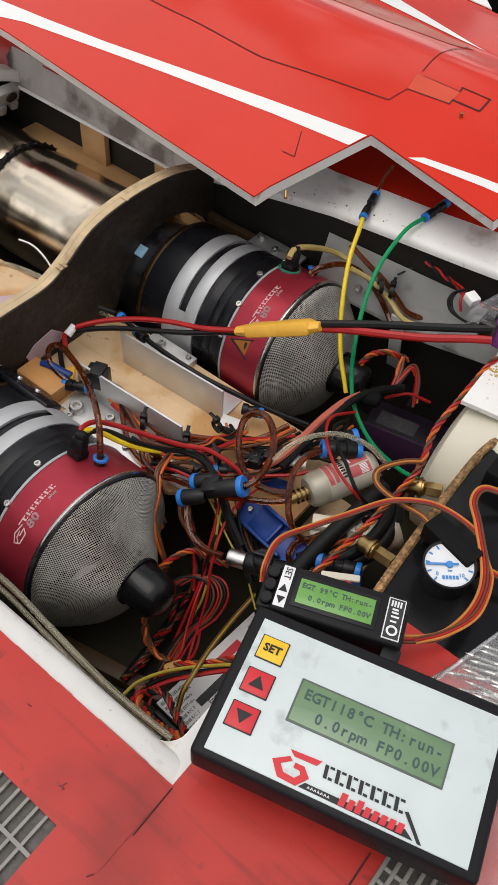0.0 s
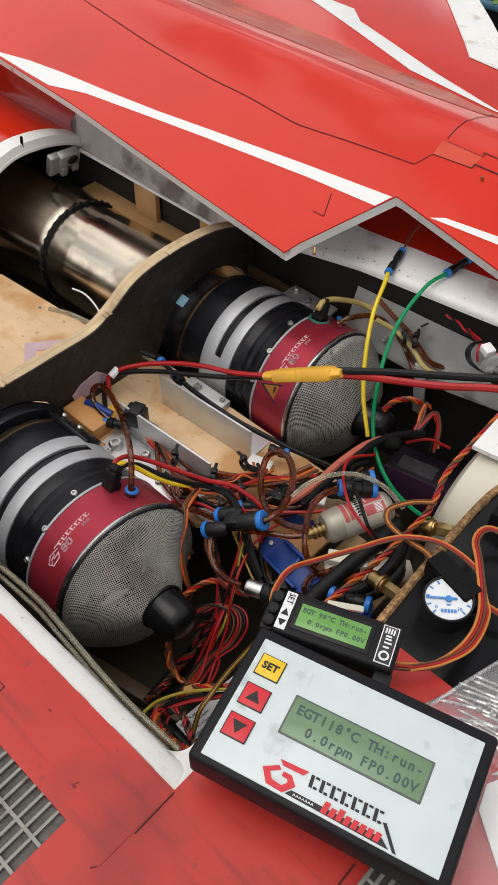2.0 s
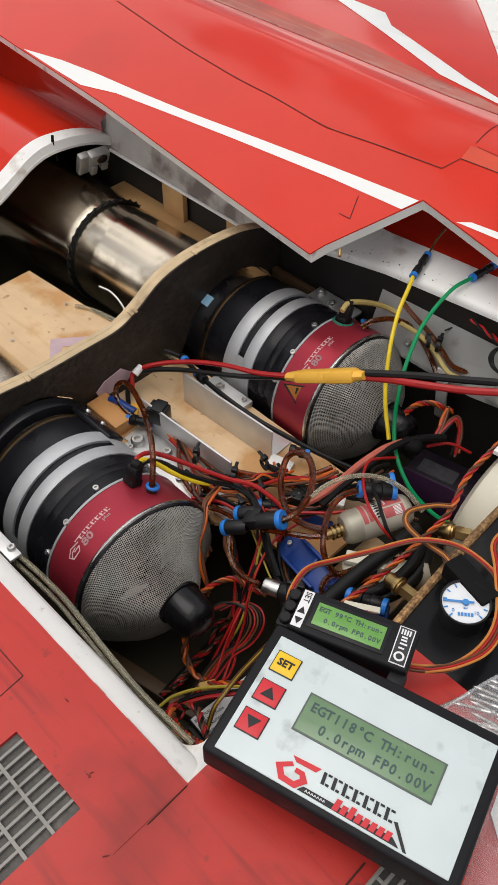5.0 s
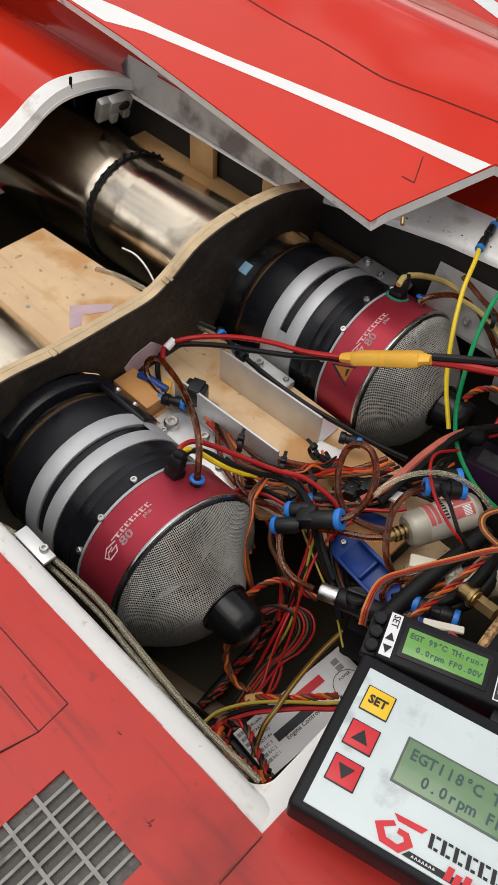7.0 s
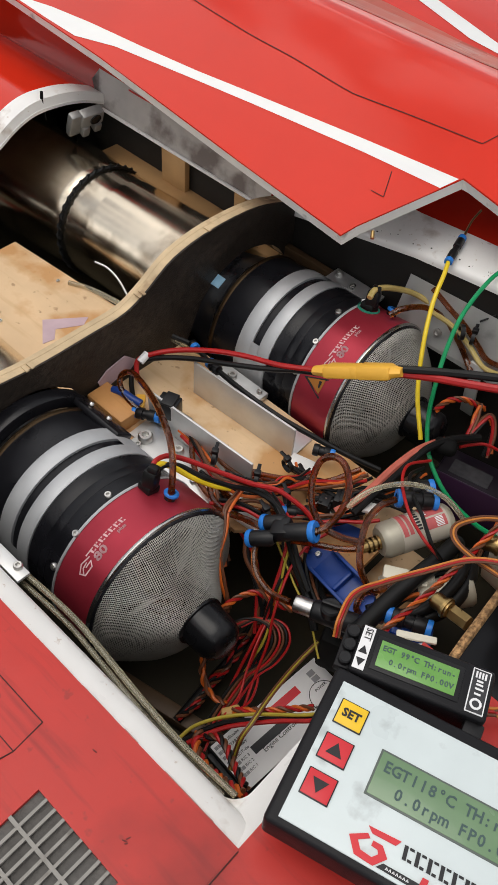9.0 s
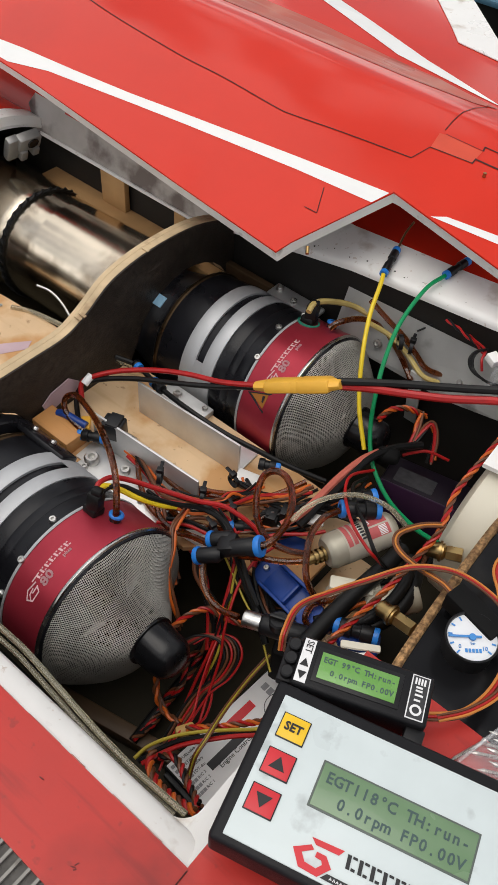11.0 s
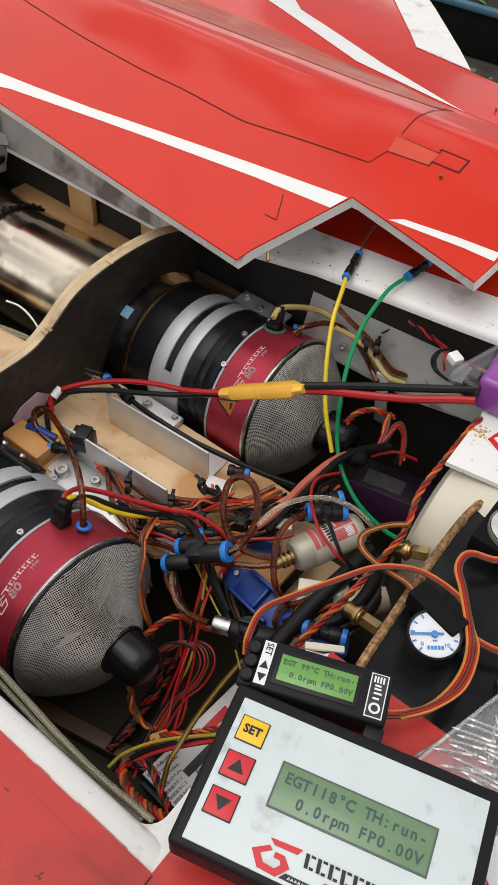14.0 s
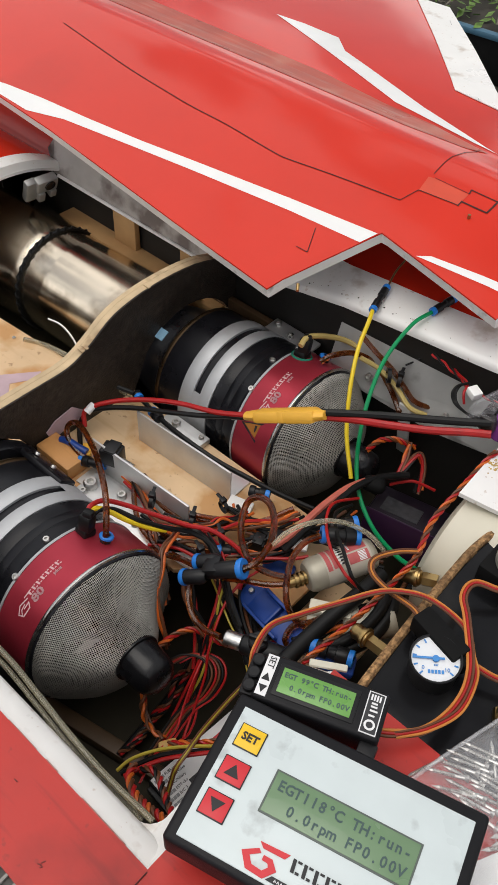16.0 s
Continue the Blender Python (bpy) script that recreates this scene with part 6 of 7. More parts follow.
cable("loop_lead", RUBBER, 0.0008, "thin looped lead beside the control box", "cable", [(-0.0947, 0.0923, -0.1000), (-0.0876, 0.1043, -0.0950), (-0.0752, 0.1102, -0.0950), (-0.0666, 0.1057, -0.1000), (-0.0660, 0.0945, -0.1100), (-0.0698, 0.0807, -0.1150), (-0.0681, 0.0625, -0.1200), (-0.0661, 0.0490, -0.1250)])
cable("loop_lead", W_RED, 0.0008, "thin looped lead beside the control box", "cable", [(-0.0871, 0.1003, -0.1000), (-0.0800, 0.1123, -0.0950), (-0.0677, 0.1182, -0.0950), (-0.0590, 0.1136, -0.1000), (-0.0584, 0.1024, -0.1100), (-0.0622, 0.0886, -0.1150), (-0.0606, 0.0703, -0.1200), (-0.0586, 0.0568, -0.1250)])
loom("orange and red leads under the near engine", (W_ORANGE, W_RED, W_BROWN), 0.0010, 0.0020, 11, [(-0.0940, 0.0745, -0.1200), (-0.0857, 0.0677, -0.1250), (-0.0741, 0.0661, -0.1280), (-0.0612, 0.0675, -0.1250)])
cable("dark_hose", RUBBER, 0.0032, "dark ribbed hose under the near engine", "hose", [(-0.0881, 0.1235, -0.1250), (-0.0874, 0.1048, -0.1300), (-0.0866, 0.0840, -0.1350), (-0.0852, 0.0605, -0.1380), (-0.0832, 0.0419, -0.1380)])
cable("fuel_tube", TUBE_AMBER, 0.0019, "amber fuel tube lying inside the angle bar", "tube", [(-0.1962, 0.1680, -0.0680), (-0.1814, 0.1672, -0.0670), (-0.1601, 0.1667, -0.0660), (-0.1449, 0.1683, -0.0650), (-0.1264, 0.1789, -0.0640), (-0.1088, 0.1919, -0.0630)])
cable("fuel_tube", TUBE_AMBER, 0.0019, "amber fuel tube lying inside the angle bar", "tube", [(-0.1951, 0.1706, -0.0650), (-0.1803, 0.1697, -0.0640), (-0.1590, 0.1691, -0.0630), (-0.1439, 0.1707, -0.0620), (-0.1267, 0.1832, -0.0640), (-0.1091, 0.1962, -0.0630)])
cable("fuel_tube", TUBE_AMBER, 0.0019, "amber fuel tube curving under the bundled leads", "tube", [(-0.1956, 0.1626, -0.0660), (-0.1816, 0.1505, -0.0670), (-0.1645, 0.1409, -0.0670), (-0.1472, 0.1377, -0.0660), (-0.1308, 0.1397, -0.0650), (-0.1147, 0.1418, -0.0620), (-0.1007, 0.1468, -0.0600)])
cable("fuel_tube", TUBE_AMBER, 0.0017, "amber fuel tube curving under the bundled leads", "tube", [(-0.1618, 0.1485, -0.0680), (-0.1468, 0.1477, -0.0680), (-0.1305, 0.1516, -0.0680), (-0.1146, 0.1606, -0.0670), (-0.1044, 0.1760, -0.0660), (-0.0990, 0.1889, -0.0640)])
twisted("dark red twisted lead along the hose", (W_RED, W_BROWN, RUBBER), 0.0010, 0.0130, [(-0.0860, 0.1240, -0.1180), (-0.0863, 0.1071, -0.1220), (-0.0829, 0.0907, -0.1270), (-0.0848, 0.0744, -0.1300), (-0.0797, 0.0583, -0.1310), (-0.0821, 0.0417, -0.1310)])
twisted("brown and black twisted lead under the near engine", (W_BROWN, RUBBER, W_RED), 0.0009, 0.0120, [(-0.0865, 0.1127, -0.1160), (-0.0887, 0.0975, -0.1200), (-0.0816, 0.0833, -0.1260), (-0.0817, 0.0639, -0.1290), (-0.0796, 0.0487, -0.1300)])
loom("dark leads sagging below the junction", (RUBBER, W_BROWN, RUBBER, W_RED, RUBBER), 0.0010, 0.0060, 31, [(-0.1386, 0.1516, -0.0720), (-0.1220, 0.1532, -0.0780), (-0.1027, 0.1517, -0.0840), (-0.0817, 0.1476, -0.0880), (-0.0633, 0.1457, -0.0900), (-0.0463, 0.1524, -0.0900)])
loom("black and brown leads crossing behind the pump", (RUBBER, RUBBER, W_BROWN, RUBBER), 0.0012, 0.0050, 33, [(-0.1043, 0.1824, -0.0660), (-0.0973, 0.1964, -0.0660), (-0.0871, 0.2119, -0.0640), (-0.0697, 0.2197, -0.0660), (-0.0474, 0.2266, -0.0680), (-0.0279, 0.2308, -0.0700)])
cable("servo_lead", W_OLIVE, 0.0011, "olive yellow lead across the control box", "cable", [(-0.0643, 0.0270, -0.1000), (-0.0625, 0.0370, -0.0980), (-0.0548, 0.0496, -0.0950), (-0.0446, 0.0616, -0.0940), (-0.0334, 0.0727, -0.0940), (-0.0237, 0.0818, -0.0940), (-0.0160, 0.0882, -0.0900)])
cable("servo_lead", W_RED, 0.0014, "dark red lead across the control box", "cable", [(-0.0602, 0.0285, -0.1040), (-0.0561, 0.0381, -0.1020), (-0.0495, 0.0500, -0.1000), (-0.0402, 0.0611, -0.0980), (-0.0303, 0.0716, -0.0960), (-0.0198, 0.0815, -0.0950), (-0.0141, 0.0864, -0.0920)])
cable("servo_lead", RUBBER, 0.0014, "black lead across the control box", "cable", [(-0.0631, 0.0285, -0.1060), (-0.0591, 0.0393, -0.1030), (-0.0523, 0.0510, -0.1000), (-0.0427, 0.0619, -0.0990), (-0.0328, 0.0725, -0.0980), (-0.0230, 0.0814, -0.0970), (-0.0153, 0.0882, -0.0940)])
twisted("orange and red twisted lead across the control box", (W_ORANGE, W_RED, W_BROWN), 0.0010, 0.0140, [(-0.0542, 0.0587, -0.1000), (-0.0462, 0.0655, -0.0980), (-0.0384, 0.0727, -0.0970), (-0.0303, 0.0815, -0.0960), (-0.0210, 0.0908, -0.0940)])
ribbon("brown and yellow ribbon lead over the control box label", (W_BROWN, W_OLIVE, W_BROWN), 0.00055, [(-0.0465, 0.1255, -0.0980), (-0.0470, 0.1092, -0.1000), (-0.0456, 0.0928, -0.0980), (-0.0429, 0.0752, -0.0940), (-0.0398, 0.0601, -0.0920), (-0.0389, 0.0501, -0.0960), (-0.0375, 0.0445, -0.1040), (-0.0339, 0.0365, -0.1100)])
twisted("orange, red and brown twisted lead in the corner of the bay", (W_ORANGE, W_RED, W_BROWN), 0.0013, 0.0160, [(-0.0558, 0.0339, -0.0900), (-0.0511, 0.0266, -0.0840), (-0.0413, 0.0212, -0.0780), (-0.0306, 0.0189, -0.0700), (-0.0200, 0.0176, -0.0600), (-0.0091, 0.0171, -0.0500)])
twisted("dark red twisted lead in the corner of the bay", (W_RED, W_BROWN, RUBBER), 0.0011, 0.0140, [(-0.0542, 0.0371, -0.1000), (-0.0472, 0.0398, -0.0920), (-0.0395, 0.0382, -0.0880), (-0.0308, 0.0334, -0.0820), (-0.0218, 0.0289, -0.0750), (-0.0129, 0.0241, -0.0660)])
cable("corner_lead", W_RED, 0.0008, "red lead in the corner of the bay", "cable", [(-0.0770, 0.1124, -0.0950), (-0.0719, 0.0970, -0.1000), (-0.0660, 0.0830, -0.1050), (-0.0597, 0.0707, -0.1080), (-0.0572, 0.0562, -0.1060), (-0.0542, 0.0436, -0.1020), (-0.0491, 0.0311, -0.1000)])
cable("corner_lead", W_RED, 0.0008, "red lead in the corner of the bay", "cable", [(-0.0717, 0.1019, -0.1100), (-0.0683, 0.0943, -0.1130), (-0.0608, 0.0888, -0.1160), (-0.0548, 0.0762, -0.1160), (-0.0548, 0.0659, -0.1120)])
twisted("orange twisted lead under the starter cap", (W_ORANGE, W_BROWN), 0.0011, 0.0140, [(-0.0921, 0.0728, -0.1100), (-0.0877, 0.0676, -0.1150), (-0.0814, 0.0645, -0.1200), (-0.0732, 0.0633, -0.1200), (-0.0647, 0.0645, -0.1180)])
cable("rim_tube", TUBE_RIM, 0.0017, "clear plastic tube tucked along the rim", "tube", [(-0.2150, -0.0030, -0.0200), (-0.1878, 0.0039, -0.0200), (-0.1664, 0.0090, -0.0200), (-0.1258, 0.0112, -0.0200), (-0.0944, 0.0090, -0.0200), (-0.0684, 0.0068, -0.0200), (-0.0403, 0.0056, -0.0205), (-0.0062, 0.0068, -0.0215)])
cable("rim_tube", TUBE_RIM, 0.0014, "yellowed plastic tube tucked along the rim", "tube", [(-0.2150, -0.0055, -0.0235), (-0.1880, 0.0010, -0.0235), (-0.1664, 0.0056, -0.0235), (-0.1258, 0.0078, -0.0235), (-0.0944, 0.0058, -0.0235), (-0.0684, 0.0038, -0.0235), (-0.0403, 0.0030, -0.0240), (-0.0110, 0.0040, -0.0250)])
twisted("orange twisted lead near the far starter cap", (W_ORANGE, W_BROWN, W_RED), 0.0011, 0.0140, [(-0.0918, 0.2957, -0.0550), (-0.0892, 0.3070, -0.0520), (-0.0827, 0.3157, -0.0520), (-0.0758, 0.3210, -0.0550), (-0.0700, 0.3264, -0.0600)])
loom("knot of orange, brown and red leads near the port wall", (W_ORANGE, W_BROWN, W_RED, RUBBER), 0.0011, 0.0030, 13, [(-0.0720, 0.3227, -0.0550), (-0.0690, 0.3143, -0.0600), (-0.0641, 0.3024, -0.0650), (-0.0636, 0.3151, -0.0600), (-0.0622, 0.3214, -0.0580), (-0.0544, 0.3144, -0.0650), (-0.0487, 0.3057, -0.0750)])
cable("red_lead", W_RED, 0.0011, "red lead behind the starter cap", "cable", [(-0.0625, 0.2845, -0.0600), (-0.0579, 0.2920, -0.0600), (-0.0509, 0.2995, -0.0600), (-0.0378, 0.3067, -0.0650)])
cable("fuel_tube", TUBE_FUEL, 0.0022, "yellowed tube from the far engine", "tube", [(-0.1678, 0.3054, -0.0080), (-0.1690, 0.3137, -0.0060), (-0.1650, 0.3272, -0.0100), (-0.1552, 0.3436, -0.0180), (-0.1403, 0.3493, -0.0240), (-0.1282, 0.3498, -0.0320), (-0.1161, 0.3432, -0.0400)])
cable("fuel_tube", TUBE_AMBER, 0.0021, "amber tube from the far engine", "tube", [(-0.1529, 0.3117, -0.0180), (-0.1484, 0.3196, -0.0140), (-0.1406, 0.3370, -0.0180), (-0.1279, 0.3464, -0.0260), (-0.1093, 0.3415, -0.0340), (-0.0906, 0.3303, -0.0400)])
cable("fuel_tube", TUBE_AMBER, 0.0019, "amber tube along the port wall", "tube", [(-0.1421, 0.3445, -0.0060), (-0.1246, 0.3424, -0.0120), (-0.1094, 0.3419, -0.0180), (-0.0954, 0.3387, -0.0240), (-0.0839, 0.3377, -0.0300), (-0.0691, 0.3460, -0.0340)])
cable("fuel_tube", TUBE_FUEL, 0.0019, "yellowed tube along the port wall", "tube", [(-0.1310, 0.3301, -0.0120), (-0.1178, 0.3378, -0.0200), (-0.1012, 0.3368, -0.0260), (-0.0846, 0.3320, -0.0320), (-0.0730, 0.3376, -0.0360)])
twisted("twisted red and black lead hanging from the ledge", (W_RED, RUBBER), 0.0008, 0.0160, [(-0.0860, 0.3500, 0.0070), (-0.0684, 0.3475, 0.0050), (-0.0509, 0.3440, 0.0020), (-0.0382, 0.3440, 0.0020), (-0.0240, 0.3440, 0.0020)])
cable("balance_lead", W_RED, 0.0009, "thin red balance lead", "cable", [(-0.0805, 0.3669, -0.0050), (-0.0660, 0.3517, 0.0020), (-0.0506, 0.3383, 0.0100), (-0.0472, 0.3284, 0.0100), (-0.0437, 0.3256, 0.0040)])
cable("balance_lead", RUBBER, 0.0009, "thin black balance lead", "cable", [(-0.0484, 0.3346, 0.0140), (-0.0535, 0.3351, 0.0080), (-0.0534, 0.3307, 0.0040), (-0.0490, 0.3270, 0.0000), (-0.0393, 0.3214, 0.0020), (-0.0277, 0.3147, 0.0100)])
cable("balance_lead", RUBBER, 0.0009, "thin black balance lead", "cable", [(-0.0481, 0.3349, 0.0140), (-0.0541, 0.3346, 0.0080), (-0.0543, 0.3299, 0.0040), (-0.0496, 0.3265, 0.0000), (-0.0393, 0.3214, 0.0020), (-0.0272, 0.3137, 0.0100)])
cable("balance_lead", RUBBER, 0.0009, "thin black balance lead", "cable", [(-0.0478, 0.3351, 0.0140), (-0.0546, 0.3341, 0.0080), (-0.0552, 0.3291, 0.0040), (-0.0502, 0.3260, 0.0000), (-0.0393, 0.3214, 0.0020), (-0.0266, 0.3128, 0.0100)])
cable("thin_wire", RUBBER, 0.0007, "thin black wire inside the port wall", "cable", [(-0.1026, 0.3465, -0.0120), (-0.0952, 0.3557, -0.0060), (-0.0886, 0.3700, -0.0010)])
cable("black_strap", RUBBER, 0.0052, "flat black sheathed loom beside the pump", "cable", [(-0.0240, 0.1182, -0.0500), (-0.0233, 0.1423, -0.0480), (-0.0213, 0.1661, -0.0460), (-0.0181, 0.1894, -0.0440), (-0.0174, 0.2100, -0.0460)])
cable("black_hose", RUBBER, 0.0046, "thick black hose ahead of the pump", "hose", [(-0.0148, 0.1442, -0.0600), (-0.0035, 0.1589, -0.0550), (0.0030, 0.1741, -0.0500), (0.0017, 0.1925, -0.0480), (-0.0045, 0.2076, -0.0500)])
cable("black_hose", RUBBER, 0.0036, "thick black hose ahead of the pump", "hose", [(-0.0161, 0.1446, -0.0520), (-0.0061, 0.1579, -0.0470), (-0.0019, 0.1736, -0.0440), (-0.0028, 0.1901, -0.0420), (-0.0097, 0.2077, -0.0460)])
cable("air_line", RUBBER, 0.0019, "black plastic air line along the far engine", "tube", [(-0.2652, 0.2105, -0.0500), (-0.2487, 0.2158, -0.0520), (-0.2204, 0.2101, -0.0500), (-0.1905, 0.2084, -0.0500), (-0.1610, 0.2104, -0.0520), (-0.1359, 0.2168, -0.0560), (-0.1119, 0.2238, -0.0600), (-0.0895, 0.2327, -0.0640)])
cable("clear_tube", TUBE_CLEAR, 0.0018, "clear tubes along the far engine", "tube", [(-0.3387, 0.2198, -0.0700), (-0.3052, 0.2190, -0.0700), (-0.2761, 0.2209, -0.0680), (-0.2501, 0.2247, -0.0660)])
cable("thin_wire", SCREW, 0.0009, "bent bare wire beside the tailpipe", "wire", [(-0.3772, 0.2314, -0.0600), (-0.3662, 0.2352, -0.0620), (-0.3523, 0.2346, -0.0660), (-0.3348, 0.2292, -0.0700)])
cable("clear_tube", TUBE_CLEAR, 0.0020, "clear tube beside the plywood board", "tube", [(-0.3851, 0.2097, -0.0740), (-0.3696, 0.2170, -0.0740), (-0.3458, 0.2202, -0.0720), (-0.3242, 0.2215, -0.0700)])
cable("aft_lead", RUBBER, 0.0022, "black lead beside the plywood board", "cable", [(-0.4178, 0.1339, -0.0780), (-0.3954, 0.1385, -0.0800), (-0.3737, 0.1380, -0.0820), (-0.3502, 0.1357, -0.0840)])
loom("black and brown leads lying under the fuel tubes", (RUBBER, RUBBER, W_BROWN, RUBBER, W_ORANGE, RUBBER), 0.0012, 0.0050, 15, [(-0.1371, 0.1982, -0.0700), (-0.1202, 0.1960, -0.0700), (-0.0980, 0.1978, -0.0680), (-0.0821, 0.2064, -0.0660), (-0.0719, 0.2218, -0.0640), (-0.0675, 0.2464, -0.0640)])
loom("black leads dropping between board and engine", (RUBBER, RUBBER, W_RED, RUBBER, W_BROWN), 0.0013, 0.0050, 17, [(-0.1723, 0.1518, -0.0720), (-0.1510, 0.1490, -0.0760), (-0.1308, 0.1446, -0.0820), (-0.1114, 0.1356, -0.0900), (-0.0928, 0.1225, -0.1000), (-0.0821, 0.1074, -0.1100)])
loom("dark leads behind the valve", (RUBBER, RUBBER, RUBBER, W_BROWN), 0.0016, 0.0050, 19, [(-0.0930, 0.1659, -0.0750), (-0.0780, 0.1546, -0.0780), (-0.0607, 0.1404, -0.0800), (-0.0412, 0.1325, -0.0780), (-0.0238, 0.1296, -0.0700)])
loom("black and orange leads ahead of the pump", (RUBBER, W_ORANGE, RUBBER, W_BROWN, RUBBER), 0.0015, 0.0050, 23, [(-0.0246, 0.1384, -0.0500), (-0.0200, 0.1603, -0.0520), (-0.0131, 0.1799, -0.0540), (-0.0045, 0.1980, -0.0550), (-0.0032, 0.2155, -0.0560), (-0.0071, 0.2359, -0.0580)])
loom("black, red and yellow sensor leads crossing the board", (W_RED, RUBBER, W_ORANGE, W_BROWN, RUBBER), 0.0009, 0.0026, 29, [(-0.1537, 0.1532, -0.0580), (-0.1379, 0.1576, -0.0560), (-0.1264, 0.1663, -0.0560), (-0.1260, 0.1770, -0.0580), (-0.1221, 0.1870, -0.0620), (-0.1212, 0.2008, -0.0660)])
loom("brown and orange leads behind the near engine", (W_BROWN, W_ORANGE, W_BROWN, RUBBER), 0.0011, 0.0024, 31, [(-0.1512, 0.1406, -0.0620), (-0.1407, 0.1366, -0.0660), (-0.1371, 0.1295, -0.0740), (-0.1310, 0.1277, -0.0850), (-0.1234, 0.1231, -0.0950)])
MARKER = along((-0.2661, 0.1758, -0.058), (-0.2663, 0.1845, -0.055))

# ---- fittings and small things in the bay ----
SPLICE = (-0.0672, 0.2707, -0.0520)


# yellow power connector
xt = thing("power_connector", along((-0.1505, 0.2318, -0.0150), (-0.1030, 0.2497, 0.0062), -28), "mated amber nylon power connector hanging over the far engine", "connector")
part("socket_half", box((0.0222, 0.0150, 0.0086), (-0.0112, 0, 0), 0.0026, 2), XT, xt)
part("plug_half", box((0.0236, 0.0160, 0.0094), (0.0116, 0, 0), 0.0030, 2), XT, xt)
for x0, x1 in ((-0.0215, -0.0300), (0.0225, 0.0290)):
    tail = lathe([(x0, 0.0), (x0, 0.0072), (x1, 0.0052), (x1, 0.0)], 12)
    bmesh.ops.scale(tail, vec=(1, 1, 0.58), verts=tail.verts)
    part("tail_sleeve", tail, XT, xt)
part("joint_band", box((0.0080, 0.0149, 0.0086), (-0.0010, 0, 0), 0.0022, 2), XT, xt)


def push_fit(name, a, c, r, label, ends=(True, True)):
    """A black push-in joint with blue release collars."""
    t = thing(name, along(a, c), label, "push-in fitting", group="push-in fittings")
    L = (Vector(c) - Vector(a)).length
    part("barrel", lathe([(-L / 2 + 0.002, 0.0), (-L / 2 + 0.002, r * 0.9), (-L / 2 + 0.003, r), (-L * 0.12, r), (-L * 0.10, r * 0.78), (L * 0.10, r * 0.78), (L * 0.12, r), (L / 2 - 0.003, r), (L / 2 - 0.002, r * 0.9), (L / 2 - 0.002, 0)], 24), BLACK, t)
    for s, on in zip((-1, 1), ends):
        if on:
            part("collar", lathe([(s * (L / 2 - 0.002), r * 0.5), (s * (L / 2 - 0.002), r * 0.95), (s * L / 2, r * 1.02), (s * (L / 2 + 0.0012), r * 0.95), (s * (L / 2 + 0.0012), r * 0.5)], 20), BLUE, t, "blue release collar")
    return t


push_fit("air_joint", (-0.1387, 0.3485, 0.0175), (-0.1451, 0.3731, 0.0205), 0.0030, "black joint with blue collars on the yellow line")
push_fit("air_joint", (-0.1033, 0.3706, 0.0232), (-0.0990, 0.3905, 0.0262), 0.0031, "black joint with blue collars on the green line")
solo("bare_wire", sweep([(-0.1453, 0.3749, 0.0205), (-0.1495, 0.39, 0.024), (-0.1505, 0.4021, 0.027)], 0.0008, 6), BRASS, "thin copper pin beyond the yellow line's joint", "wire")

# Y junction
yj = thing("tube_junction", along((-0.1100, 0.1310, -0.0527), (-0.0785, 0.1472, -0.0353)), "black Y junction with three blue collars", "push-in fitting", group="push-in fittings")
Ly = 0.0395
part("stem", lathe([(0.002, 0.0), (0.002, 0.0052), (Ly / 2 - 0.003, 0.0058), (Ly / 2 - 0.002, 0.0052), (Ly / 2 - 0.002, 0)], 24), BLACK, yj)
part("body", box((0.012, 0.013, 0.0095), (-0.001, 0.002, 0), 0.002), BLACK, yj)
part("collar", lathe([(Ly / 2 - 0.002, 0.0028), (Ly / 2 - 0.002, 0.0062), (Ly / 2, 0.0068), (Ly / 2 + 0.0016, 0.0062), (Ly / 2 + 0.0016, 0.0028)], 24), BLUE, yj, "blue release collar")
for dy, x0 in ((-0.0045, -Ly / 2), (0.0070, -Ly / 2 + 0.006)):
    part("arm", lathe([(x0, 0.0), (x0, 0.0048), (x0 + 0.013, 0.0050), (x0 + 0.016, 0.003)], 20, "X", (0, dy, 0)), BLACK, yj)
    part("collar", lathe([(x0 + 0.001, 0.0026), (x0 + 0.001, 0.0054), (x0 - 0.001, 0.0056), (x0 - 0.0022, 0.0050), (x0 - 0.0022, 0.0026)], 20, "X", (0, dy, 0)), BLUE, yj, "blue release collar")

# pump
pm = thing("fuel_pump", along((-0.0503, 0.1735, -0.0440), (-0.0298, 0.2180, -0.0420)), "nickel fuel pump with a red and white printed sleeve", "pump")
Lp = 0.0465
part("can", lathe([(-Lp / 2, 0.0), (-Lp / 2, 0.0085), (-Lp / 2 + 0.0015, 0.0100), (-Lp / 2 + 0.0040, 0.0110), (Lp / 2 - 0.004, 0.0110), (Lp / 2 - 0.0015, 0.0100), (Lp / 2, 0.0085), (Lp / 2, 0)], 40), PUMP, pm)
part("sleeve", lathe([(-0.0125, 0.0112), (0.0185, 0.0112)], 40), mat("yellowed_sleeve", (0.50, 0.46, 0.38), 0.4, vary=0.12, scale=80), pm, "yellowed printed sleeve")
b = bmesh.new()
for x0, x1, a0, a1 in ((-0.0115, -0.0085, 40, 130), (-0.0075, -0.0050, 40, 128), (0.0030, 0.0170, 98, 132), (0.0030, 0.0170, 40, 92)):
    lathe([(x0, 0.01135), (x1, 0.01135)], 10, "X", (0, 0, 0), b, (a0, a1))
part("red_print", b, mat("faded_red_print", (0.50, 0.10, 0.10), 0.45, vary=0.15, scale=200), pm, "faded red print")
b = bmesh.new()
